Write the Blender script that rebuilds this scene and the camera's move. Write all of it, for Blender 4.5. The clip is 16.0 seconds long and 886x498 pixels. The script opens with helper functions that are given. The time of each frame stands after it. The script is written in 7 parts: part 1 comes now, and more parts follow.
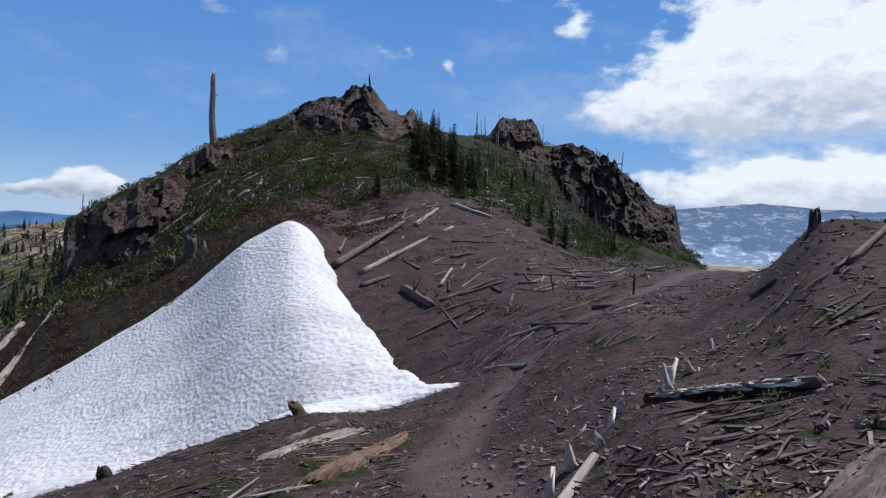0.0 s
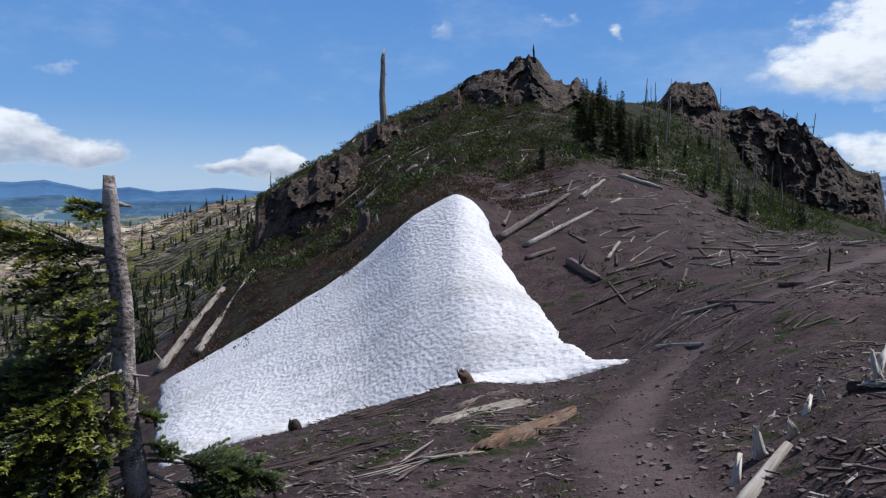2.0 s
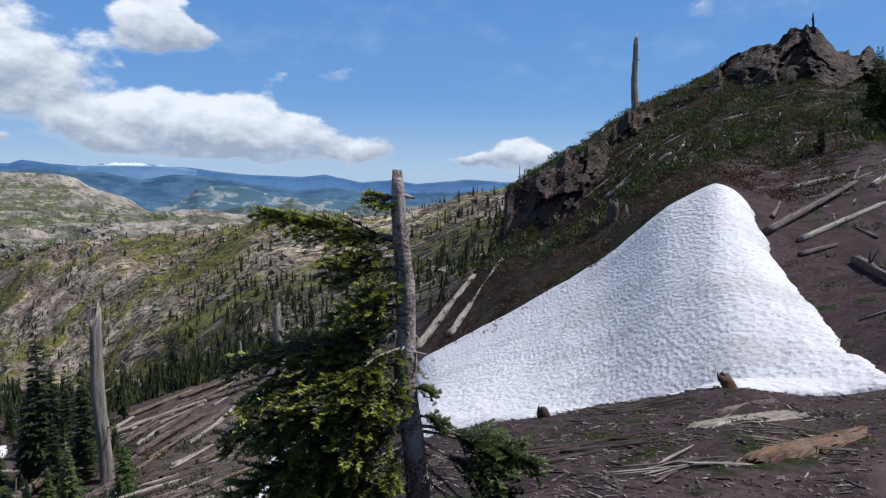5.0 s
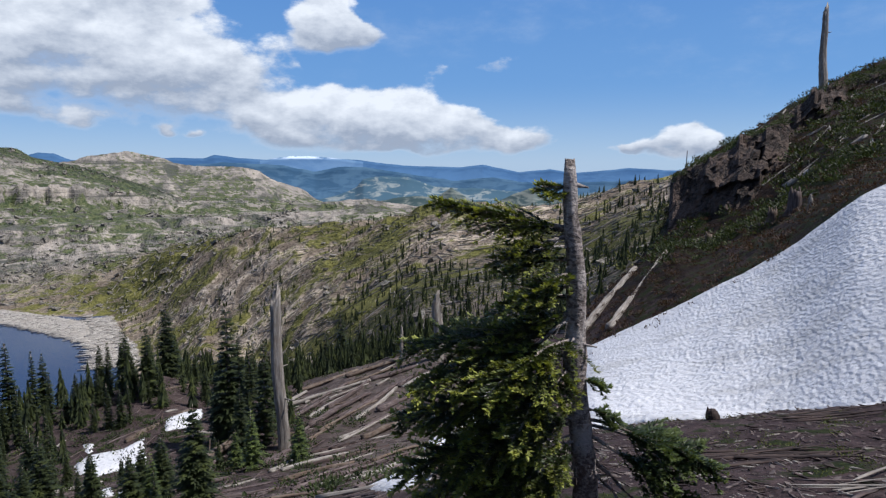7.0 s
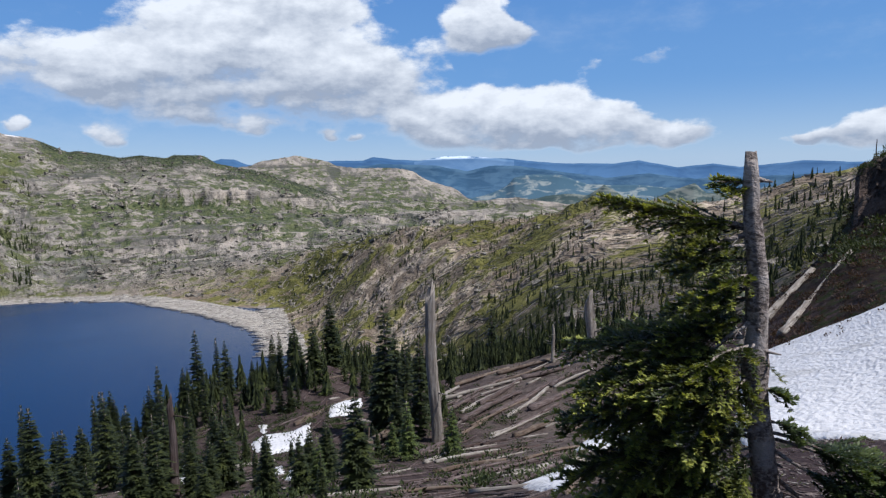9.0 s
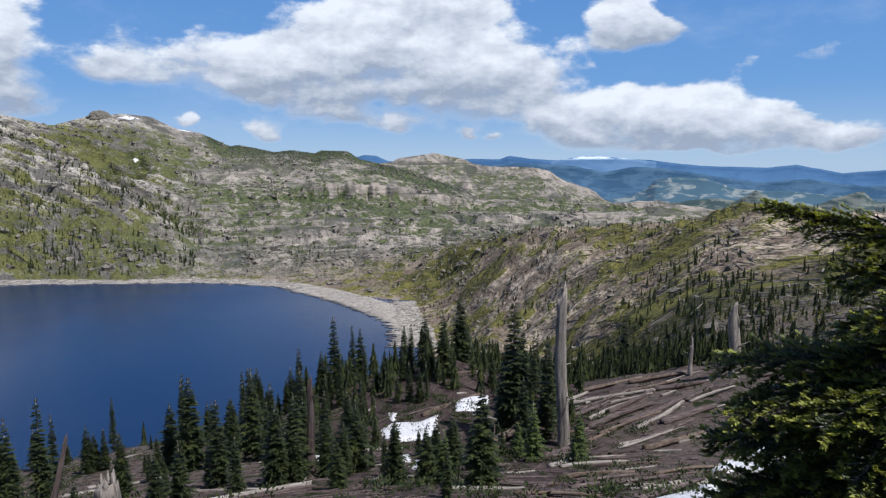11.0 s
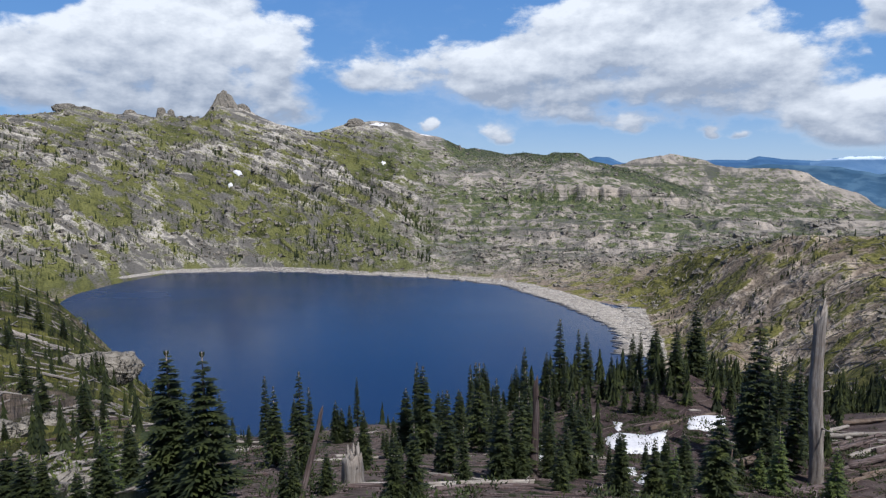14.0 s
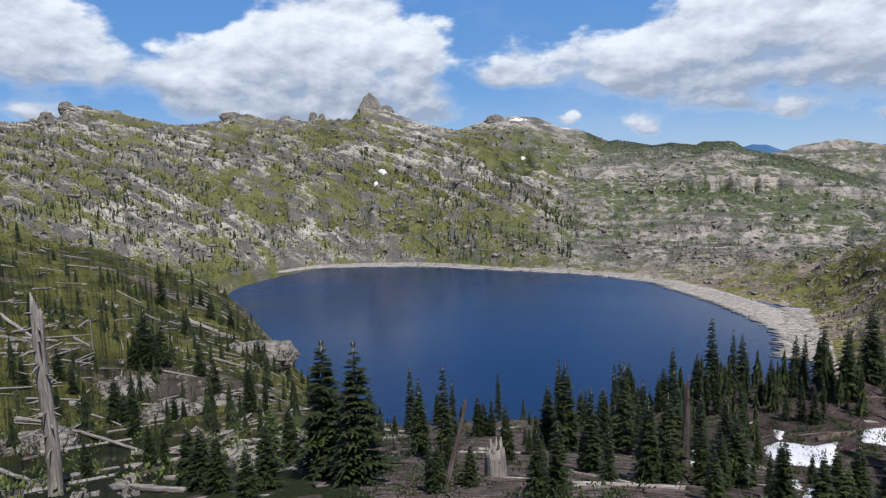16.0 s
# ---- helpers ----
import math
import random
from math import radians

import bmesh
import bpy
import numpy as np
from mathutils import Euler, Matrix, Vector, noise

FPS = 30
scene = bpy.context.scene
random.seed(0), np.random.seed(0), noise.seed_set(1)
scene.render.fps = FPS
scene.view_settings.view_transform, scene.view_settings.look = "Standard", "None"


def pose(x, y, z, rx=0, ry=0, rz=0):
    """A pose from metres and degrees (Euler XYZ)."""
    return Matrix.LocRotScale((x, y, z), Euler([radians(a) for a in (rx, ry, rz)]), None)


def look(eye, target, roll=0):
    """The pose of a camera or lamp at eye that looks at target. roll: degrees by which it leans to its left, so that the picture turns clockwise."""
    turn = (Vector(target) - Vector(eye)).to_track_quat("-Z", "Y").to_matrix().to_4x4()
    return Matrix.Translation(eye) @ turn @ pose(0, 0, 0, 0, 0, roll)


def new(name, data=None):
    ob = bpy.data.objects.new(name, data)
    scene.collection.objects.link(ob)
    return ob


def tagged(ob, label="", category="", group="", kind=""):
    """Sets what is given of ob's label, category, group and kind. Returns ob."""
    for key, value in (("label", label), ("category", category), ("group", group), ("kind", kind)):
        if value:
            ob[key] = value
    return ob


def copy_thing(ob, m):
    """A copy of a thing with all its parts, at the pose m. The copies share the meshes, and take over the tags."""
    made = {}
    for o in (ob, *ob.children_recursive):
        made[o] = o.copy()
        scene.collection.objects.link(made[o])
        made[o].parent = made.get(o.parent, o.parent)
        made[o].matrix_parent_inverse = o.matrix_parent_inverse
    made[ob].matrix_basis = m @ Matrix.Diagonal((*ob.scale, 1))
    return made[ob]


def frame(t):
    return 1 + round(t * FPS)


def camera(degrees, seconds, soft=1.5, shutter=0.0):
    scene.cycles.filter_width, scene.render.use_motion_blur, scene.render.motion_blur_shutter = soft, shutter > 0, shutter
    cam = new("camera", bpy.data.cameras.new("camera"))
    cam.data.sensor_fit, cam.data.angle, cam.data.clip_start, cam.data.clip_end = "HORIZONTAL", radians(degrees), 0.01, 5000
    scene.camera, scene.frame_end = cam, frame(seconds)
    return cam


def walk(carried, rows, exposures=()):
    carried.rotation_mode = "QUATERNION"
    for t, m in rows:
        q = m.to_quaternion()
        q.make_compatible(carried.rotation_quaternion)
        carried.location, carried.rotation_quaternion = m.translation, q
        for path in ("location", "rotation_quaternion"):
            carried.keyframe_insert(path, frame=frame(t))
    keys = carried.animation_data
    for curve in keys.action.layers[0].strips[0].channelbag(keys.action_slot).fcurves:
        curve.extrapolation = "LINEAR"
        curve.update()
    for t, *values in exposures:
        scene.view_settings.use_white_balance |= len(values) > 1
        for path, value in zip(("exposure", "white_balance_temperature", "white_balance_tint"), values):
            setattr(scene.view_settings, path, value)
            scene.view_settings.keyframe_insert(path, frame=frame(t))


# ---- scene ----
# A hand-held pan from a ridge path: the camera swings at arm's length round the body.
cam = camera(66.77, 16.0, soft=1.3)
EYE, ARM = 1.6, 0.45
PAN = [  # seconds, yaw, pitch, roll
    (0.0, 0.00, -2.36, 2.20),
    (0.5, 2.94, -3.35, 2.21),
    (1.0, 6.34, -4.12, 1.99),
    (1.5, 9.89, -5.03, 1.84),
    (2.0, 13.73, -5.12, 1.49),
    (2.5, 17.45, -4.97, 1.28),
    (3.0, 20.95, -5.19, 1.34),
    (3.5, 24.00, -5.58, 1.68),
    (4.0, 27.36, -5.86, 1.21),
    (6.5, 44.63, -7.04, 0.22),
    (7.0, 47.79, -7.25, -0.10),
    (7.5, 51.04, -7.51, 0.34),
    (8.0, 53.68, -7.48, -0.14),
    (8.5, 56.69, -7.16, -1.02),
    (9.0, 60.67, -7.21, -1.45),
    (11.5, 74.36, -6.78, -0.52),
    (12.0, 77.33, -6.53, -1.04),
    (12.5, 81.78, -7.25, -0.75),
    (13.0, 85.20, -6.99, -1.44),
    (13.5, 87.60, -6.83, -0.94),
    (14.0, 91.38, -6.88, -0.40),
    (14.5, 94.84, -7.22, -1.27),
    (15.0, 97.88, -7.36, -2.04),
    (15.5, 100.22, -7.37, -2.14),
    (16.0, 103.34, -7.01, -2.02),
]


def held(yaw, pitch, roll):
    a = radians(yaw)
    return pose(-ARM * math.sin(a), ARM * math.cos(a), EYE, 90 + pitch, 0, yaw) @ pose(0, 0, 0, 0, 0, roll)


walk(cam, [(t, held(yaw, pitch, roll)) for t, yaw, pitch, roll in PAN], exposures=[(0.0, 0.34, 5880, 10), (16.0, 0.34, 5880, 10)])

# ---- sky, sun ----
SUN_BEARING, SUN_HEIGHT = -50.0, 59.0  # degrees left of +y, degrees up
world = bpy.data.worlds.new("sky")
scene.world = world
world.use_nodes = True
wt = world.node_tree
wt.nodes.clear()


class Nodes:
    """Short calls for node trees."""

    def __init__(self, tree):
        self.t = tree

    def add(self, kind, **kw):
        n = self.t.nodes.new(kind)
        for k, v in kw.items():
            setattr(n, k, v)
        return n

    def put(self, sock, v):
        if isinstance(v, bpy.types.NodeSocket):
            self.t.links.new(v, sock)
        elif v is not None:
            sock.default_value = v

    def math(self, op, a, b=None, c=None, clamp=False):
        n = self.add("ShaderNodeMath", operation=op, use_clamp=clamp)
        for s, v in zip(n.inputs, (a, b, c)):
            self.put(s, v)
        return n.outputs[0]

    def ramp(self, v, lo, hi, a=0.0, b=1.0):
        n = self.add("ShaderNodeMapRange", interpolation_type="SMOOTHSTEP")
        for s, w in zip(n.inputs, (v, lo, hi, a, b)):
            self.put(s, w)
        return n.outputs[0]

    def mix(self, f, a, b, mode="MIX"):
        n = self.add("ShaderNodeMix", data_type="RGBA", blend_type=mode)
        self.put(n.inputs[0], f)
        self.put(n.inputs[6], a if isinstance(a, bpy.types.NodeSocket) else (*a, 1))
        self.put(n.inputs[7], b if isinstance(b, bpy.types.NodeSocket) else (*b, 1))
        return n.outputs[2]

    def noise(self, vec, scale, detail=5, rough=0.55, dist=0.0, kind="FBM"):
        n = self.add("ShaderNodeTexNoise", noise_type=kind)
        self.put(n.inputs["Vector"], vec)
        for k, v in (("Scale", scale), ("Detail", detail), ("Roughness", rough), ("Distortion", dist)):
            n.inputs[k].default_value = v
        return n.outputs[0]

    def vor(self, vec, scale, feature="F1", out=0, rand=1.0):
        n = self.add("ShaderNodeTexVoronoi", feature=feature)
        self.put(n.inputs["Vector"], vec)
        n.inputs["Scale"].default_value = scale
        n.inputs["Randomness"].default_value = rand
        return n.outputs[out]

    def scaled(self, vec, s, loc=(0, 0, 0), rot=(0, 0, 0)):
        n = self.add("ShaderNodeMapping")
        self.put(n.inputs[0], vec)
        n.inputs["Scale"].default_value, n.inputs["Location"].default_value, n.inputs["Rotation"].default_value = s, loc, rot
        return n.outputs[0]

    def bump(self, h, strength, distance, normal=None):
        n = self.add("ShaderNodeBump")
        n.inputs["Strength"].default_value, n.inputs["Distance"].default_value = strength, distance
        self.put(n.inputs["Height"], h)
        if normal:
            self.put(n.inputs["Normal"], normal)
        return n.outputs[0]


W = Nodes(wt)
sky = W.add("ShaderNodeTexSky", sky_type="NISHITA", sun_disc=False, sun_elevation=radians(SUN_HEIGHT), sun_rotation=radians(-SUN_BEARING),
            altitude=1500.0, air_density=1.0, dust_density=0.0, ozone_density=3.5)
way = W.add("ShaderNodeTexCoord").outputs["Generated"]
sep = W.add("ShaderNodeSeparateXYZ")
wt.links.new(way, sep.inputs[0])
bearing = W.math("DEGREES", W.math("ARCTAN2", W.math("MULTIPLY", sep.outputs[0], -1.0), sep.outputs[1]))
height = W.math("DEGREES", W.math("ARCSINE", sep.outputs[2]))
flat = W.add("ShaderNodeCombineXYZ")
wt.links.new(bearing, flat.inputs[0])
wt.links.new(height, flat.inputs[1])
flat = flat.outputs[0]
# Cumulus banks: bearing, height, half width, half height, weight. The wisps follow by noise alone.
BANKS = [(-27.6, 11.4, 14.1, 8.9, 1.5), (-15.5, 8.8, 6.2, 3.2, 0.7), (-23.9, 2.9, 10.8, 2.3, 1.1), (-33.3, 3.1, 8.1, 2.6, 1.0), (13.9, 12.9, 2.6, 2.3, 0.64), (4.6, 13.1, 4.4, 2.4, 0.64), (-0.2, 11.7, 1.1, 1.8, 0.64), (-9.7, 15.4, 2.4, 2.2, 0.64),
         (19.7, 16.1, 5.6, 1.6, 0.64), (-3.7, 18.1, 6.6, 2.0, 0.6), (28.6, 1.5, 3.2, 1.6, 1.0), (33.0, 1.0, 1.3, 0.7, 0.8), (53.1, 3.1, 7.1, 3.1, 1.1), (47.4, 1.8, 5.4, 1.7, 0.85), (41.7, 1.5, 1.8, 1.0, 0.8), (39.1, 2.1, 2.3, 2.0, 0.9),
         (33.6, 0.9, 1.9, 0.8, 0.8), (28.5, 1.5, 3.0, 1.6, 1.0), (57.3, 11.0, 4.1, 3.2, 0.9), (47.9, 7.5, 2.5, 1.6, 0.64), (43.6, 8.0, 2.4, 1.5, 0.64), (87.6, 6.8, 7.9, 3.8, 1.0), (77.2, 8.3, 10.8, 6.4, 1.15), (66.7, 6.3, 7.8, 5.0, 0.95),
         (72.1, 13.3, 6.2, 2.7, 1.2), (56.3, 3.6, 4.9, 2.5, 1.0), (49.8, 3.4, 3.2, 2.5, 1.0), (58.5, 2.0, 10.1, 2.3, 0.7), (45.8, 2.3, 3.1, 1.5, 0.85), (56.2, 10.6, 2.7, 2.5, 0.9), (86.7, 2.5, 1.9, 1.1, 0.95), (75.9, 2.9, 2.6, 1.1, 0.9),
         (80.4, 3.6, 3.8, 1.3, 0.7), (70.5, 2.6, 1.1, 0.5, 0.7), (67.7, 2.3, 1.1, 0.4, 0.7), (92.6, 3.4, 1.0, 0.7, 0.8), (111.0, 8.1, 7.4, 6.9, 1.0), (116.0, 6.5, 9.4, 4.1, 0.85), (107.6, 7.3, 6.1, 6.6, 1.0), (110.3, 4.1, 9.2, 1.4, 0.75),
         (116.0, 10.0, 5.1, 3.7, 0.8), (97.3, 7.5, 3.5, 2.4, 0.9), (93.0, 3.2, 1.8, 0.8, 0.6), (133.2, 8.1, 7.2, 5.1, 1.1), (133.9, 11.9, 3.8, 3.2, 0.9), (133.8, 4.7, 2.4, 0.9, 0.6), (122.6, 6.7, 3.6, 3.8, 0.75),
         (165.0, 14.0, 18.0, 10.0, 0.8), (-85.0, 20.0, 22.0, 10.0, 0.8), (230.0, 25.0, 22.0, 12.0, 0.8)]
wn = W.add("ShaderNodeTexNoise")
wn.inputs["Scale"].default_value, wn.inputs["Detail"].default_value = 1.0, 5.0
wt.links.new(W.scaled(flat, (0.22, 0.36, 1.0), (2.0, 7.0, 0.0)), wn.inputs["Vector"])
ws = W.add("ShaderNodeSeparateColor")
wt.links.new(wn.outputs["Color"], ws.inputs[0])
bend_b = W.math("ADD", bearing, W.math("MULTIPLY", W.math("SUBTRACT", ws.outputs[0], 0.5), 5.5))
bend_h = W.math("ADD", height, W.math("MULTIPLY", W.math("SUBTRACT", ws.outputs[1], 0.5), 2.2))
bent = W.add("ShaderNodeCombineXYZ")
wt.links.new(bend_b, bent.inputs[0])
wt.links.new(bend_h, bent.inputs[1])
bent = bent.outputs[0]
puff = W.noise(W.scaled(flat, (0.2, 0.36, 1.0)), 1.0, 9, 0.62)
puff_up = W.noise(W.scaled(flat, (0.2, 0.36, 1.0), (0.08, 0.3, 0.0)), 1.0, 5, 0.6)
head = W.vor(W.scaled(bent, (0.42, 0.6, 1.0)), 1.0, "SMOOTH_F1")
head_up = W.vor(W.scaled(bent, (0.42, 0.6, 1.0), (0.1, 0.32, 0.0)), 1.0, "SMOOTH_F1")
mass, rise = None, None
for b, h, w, k, weight in BANKS:
    u = W.math("DIVIDE", W.math("SUBTRACT", bend_b, b), 0.94 * w)
    v = W.math("DIVIDE", W.math("SUBTRACT", bend_h, h), k)
    # flat below, domed above
    f = W.math("MAXIMUM", v, W.math("MULTIPLY", v, -1.6))
    d = W.math("MULTIPLY", W.math("EXPONENT", W.math("MULTIPLY", W.math("ADD", W.math("MULTIPLY", u, u), W.math("MULTIPLY", f, f)), -1.0)), weight)
    e = W.math("MULTIPLY", v, d)
    mass = d if mass is None else W.math("ADD", mass, d)
    rise = e if rise is None else W.math("ADD", rise, e)
level = W.math("DIVIDE", rise, W.math("ADD", mass, 0.15))
body = W.math("ADD", W.math("MULTIPLY", W.math("MINIMUM", mass, 1.1), 0.85), W.math("ADD", W.math("MULTIPLY", W.math("SUBTRACT", puff, 0.5), 1.1), W.math("MULTIPLY", W.math("SUBTRACT", 0.5, head), 0.28)))
edge_w = W.ramp(level, -0.35, 0.35, 1.0, 0.76)
cover = W.ramp(body, 0.5, edge_w)
lit = W.math("ADD", W.ramp(level, -0.42, 0.5, 0.0, 0.8), W.math("ADD", W.math("MULTIPLY", W.math("SUBTRACT", puff, puff_up), 1.9), W.math("MULTIPLY", W.math("SUBTRACT", head_up, head), 0.5)), clamp=True)
lit = W.math("MAXIMUM", lit, W.ramp(body, 0.85, 0.52, 0.0, 0.7))
lit = W.math("ADD", lit, W.ramp(bearing, 0.0, -14.0, 0.0, 0.4), clamp=True)
cloud = W.mix(lit, (4.2, 4.7, 5.6), (10.2, 10.3, 10.4))
grade = W.mix(W.ramp(height, 4.0, 24.0), (1.9, 4.0, 7.5), (1.0, 2.75, 6.8))
grade = W.mix(W.ramp(height, -1.0, 7.0), (4.6, 6.2, 8.2), grade)
clear = W.mix(0.8, sky.outputs[0], grade)
wisp = W.noise(W.scaled(flat, (0.06, 0.13, 1.0), (9, 2, 0)), 1.0, 7, 0.65)
clear = W.mix(W.ramp(wisp, 0.5, 0.78, 0.0, 0.3), clear, (6.8, 7.6, 8.8))
final = W.mix(cover, clear, cloud)
# broken grey cloud, unseen overhead and behind, added to make the fill light neutral
over = W.noise(W.scaled(way, (2.2, 2.2, 3.0), (3.0, 1.0, 0.0)), 1.0, 6, 0.6)
veil = W.math("MULTIPLY", W.ramp(over, 0.40, 0.56, 0.0, 0.9), W.ramp(height, 24.0, 34.0))
final = W.mix(veil, final, W.mix(W.ramp(over, 0.45, 0.7), (3.6, 3.5, 3.5), (2.3, 2.25, 2.3)))
bg = W.add("ShaderNodeBackground")
bg.inputs["Strength"].default_value = 0.07
wt.links.new(final, bg.inputs[0])
wt.links.new(bg.outputs[0], W.add("ShaderNodeOutputWorld").inputs[0])

sun = new("sun", bpy.data.lights.new("sun", "SUN"))
sun.data.energy, sun.data.angle, sun.data.color = 5.0, radians(0.53), (1.0, 0.95, 0.87)
ca, ch = radians(SUN_BEARING), radians(SUN_HEIGHT)
sun.matrix_world = look((-60 * math.sin(ca) * math.cos(ch), 60 * math.cos(ca) * math.cos(ch), 60 * math.sin(ch)), (0, 0, 0))


# ---- the lie of the land: crest and foot lines, each as bearing, distance, height below the eye ----
LAKE = -150.0
FOOT = [(-40, 6, -1.35), (-30, 6, -1.45), (-17, 6.5, -1.62), (-11, 7, -2.3), (0, 6.5, -2.65), (5, 7, -2.9), (15, 7, -3.0), (38, 5.5, -2.95), (50, 6.5, -3.7), (60, 7, -4.1), (100, 7, -4.2),
        (130, 7, -4.1), (142, 7, -3.9), (155, 7, -2.6), (180, 7, -1.7), (270, 7, -0.9)]
SHOULDER = [(-40, 13, 0.35), (-29, 13, 0.34), (-27.8, 13.3, 0.25), (-26.6, 13.6, -0.15), (-25.5, 14, -0.62), (-24, 14, -1.1), (-20, 14, -1.85), (-15, 12, -2.0), (-10, 12, -2.6), (-6, 12.5, -3.2), (0, 13, -3.75),
            (5, 13, -4.05), (11, 15.5, -4.4), (17, 16, -5.1), (25, 16, -5.75), (30, 16, -5.95), (36, 16, -6.4), (45, 16, -7.5), (60, 16, -8.7), (100, 16, -8.8), (130, 16, -8.4),
            (142, 16, -7.8), (155, 16, -4.5), (180, 16, -2), (270, 16, 0)]
GULLY = [(-40, 24, -0.8), (-29, 24, -1.0), (-24, 26, -1.35), (-20, 24, -1.6), (-15, 21, -1.9), (-10, 20, -2.7), (-5, 20, -4.0), (-2, 20, -4.9), (4, 21, -5.9), (11, 22, -6.6),
         (20, 24, -8.8), (30, 27, -10.3), (36, 27, -11), (45, 27, -12.3), (60, 27, -13.2), (100, 27, -13.0), (130, 30, -13.3), (142, 30, -12.6), (155, 30, -8), (180, 30, -3), (270, 30, 0)]
BANK = [(-40, 40, -3), (-29, 40, -2.5), (-22, 33, -1.65), (-18, 33, -1.8), (-12, 34, -2.5), (-5.6, 36, -1.9), (0, 34, -2.4), (4, 34, -2.6), (8, 35, -2.3), (12.6, 38, -0.4),
        (16.6, 39, -1.8), (20.8, 41, -4.8), (26, 43, -7.6), (33, 45, -11.2), (36, 46, -12.8), (45, 42, -16.5), (60, 42, -18), (70, 42, -18.3), (100, 42, -18), (130, 45, -17.5),
        (142, 45, -16.5), (155, 45, -11), (180, 45, -4), (270, 45, -1)]
MOUND = [(-40, 80, -25), (-25, 60, -6), (-20, 45, -3), (-15, 50, -2.6), (-12, 52, -2.6), (-5.6, 52, 0.3), (-4, 52, 0.65), (2.3, 52, 2.0), (8.9, 55, 0.9), (13, 58, 2), (18, 58, -0.5),
         (22, 60, -3.5), (26, 62, -6.2), (29, 64, -6.5), (33, 60, -10.5), (36, 58, -14), (42, 60, -16.6), (47.6, 62, -17.4), (54, 62, -19), (62, 60, -20.3), (71, 62, -18.7),
         (77, 64, -20.4), (85, 64, -23.2), (90, 64, -24.6), (109, 62, -24.7), (115, 65, -24), (130, 75, -23), (140, 75, -19), (180, 75, -8), (270, 75, -5)]
APRON = [(-40, 140, -58), (-25, 105, -23), (-21, 110, -5.5), (-18.5, 120, -5), (-15, 125, -2.5), (-12, 125, 0.5), (-8, 115, 6), (-4, 100, 9.5), (-0.4, 86, 8.5), (2.5, 80, 8.8),
         (7.4, 78, 9), (11, 78, 7.8), (13, 77, 7.5), (18, 76, 4.2), (23, 75, 0.5), (26, 74, -2.5), (28.1, 75, -4), (30, 76, -8.5), (36, 82, -19), (42, 86, -24), (50, 105, -29), (60, 150, -48), (66, 200, -65),
         (72, 220, -70), (90, 150, -75), (109, 150, -75), (114.8, 120, -42), (120, 120, -32), (130, 120, -21.5), (140, 120, -15), (180, 130, -9), (270, 130, -30)]
SUMMIT = [(-40, 200, -90), (-25, 150, -40), (-21.1, 150, -7), (-19.3, 150, -3), (-18.9, 150, 4.5), (-17.4, 150, 5), (-16, 150, 9), (-14.1, 150, 13.5), (-11.8, 150, 16.5),
          (-8, 150, 17.6), (-4, 145, 18), (-0.4, 120, 15), (2.5, 108, 15.6), (4.9, 103, 16.2), (7.4, 100, 17.6), (11, 98, 15.8), (12.8, 96, 13.9), (15.1, 94, 11.5), (18.1, 92, 9.5),
          (20.4, 90, 7.4), (23.1, 88, 4.3), (25.8, 86, 1.4), (28.1, 85, -0.7)]
SUMMIT += [(30, 88, -10), (31.5, 100, -16), (36, 110, -25), (42, 115, -33), (50, 160, -44), (56, 240, -68), (60, 300, -86), (64, 380, -110), (68, 450, -114), (70.5, 480, -138), (72, 490, -150), (76, 370, -151), (109, 330, -151), (113, 280, -120),
           (114.8, 205, -66), (117, 205, -57), (118.2, 210, -51), (120.3, 215, -41.4), (122.4, 215, -33), (125.7, 205, -27), (129.6, 195, -19), (133.6, 190, -14.6), (137, 190, -11.3),
           (145, 190, -5), (180, 200, -10), (270, 200, -60)]
VALLEY = [(-40, 300, -120), (-21, 260, -60), (-10, 200, -15), (0, 170, -5), (8, 150, -5), (20, 130, -8), (28, 170, -22), (32, 180, -24), (36, 220, -31), (42, 250, -38), (50, 300, -46),
          (56, 370, -64), (60, 420, -78), (64, 480, -99), (66.5, 540, -104), (69.6, 590, -132), (71, 610, -145), (74, 600, -152), (76, 560, -153), (80, 500, -156), (105, 500, -160), (112, 420, -158), (118, 420, -154), (123, 450, -150),
          (127, 420, -110), (132, 380, -60), (137, 350, -40), (145, 350, -30), (180, 400, -30), (270, 400, -120)]
SPUR = [(-40, 600, -180), (-21, 400, -120), (-10, 260, -40), (0, 220, -20), (8, 200, -25), (20, 180, -25), (27, 260, -8), (28.3, 300, -3.9), (32.5, 340, -11.3), (37.1, 380, -20),
        (41.3, 420, -26.4), (50.3, 500, -36.5), (56, 560, -53), (62, 620, -59), (64.5, 690, -70), (67, 730, -83), (69.4, 765, -98), (71, 790, -114), (72.4, 760, -138), (74.5, 735, -150.4), (76.5, 742, -150.0), (79, 780, -149.8), (82, 822, -149.6), (86, 890, -149.6),
        (90.7, 930, -149.6), (98, 975, -149.6), (105.5, 1055, -149.6), (114, 1085, -149.6), (119, 1020, -149.6), (122.6, 1015, -149.6), (126, 900, -149), (137, 700, -130),
        (145, 700, -110), (180, 700, -60), (270, 600, -150)]
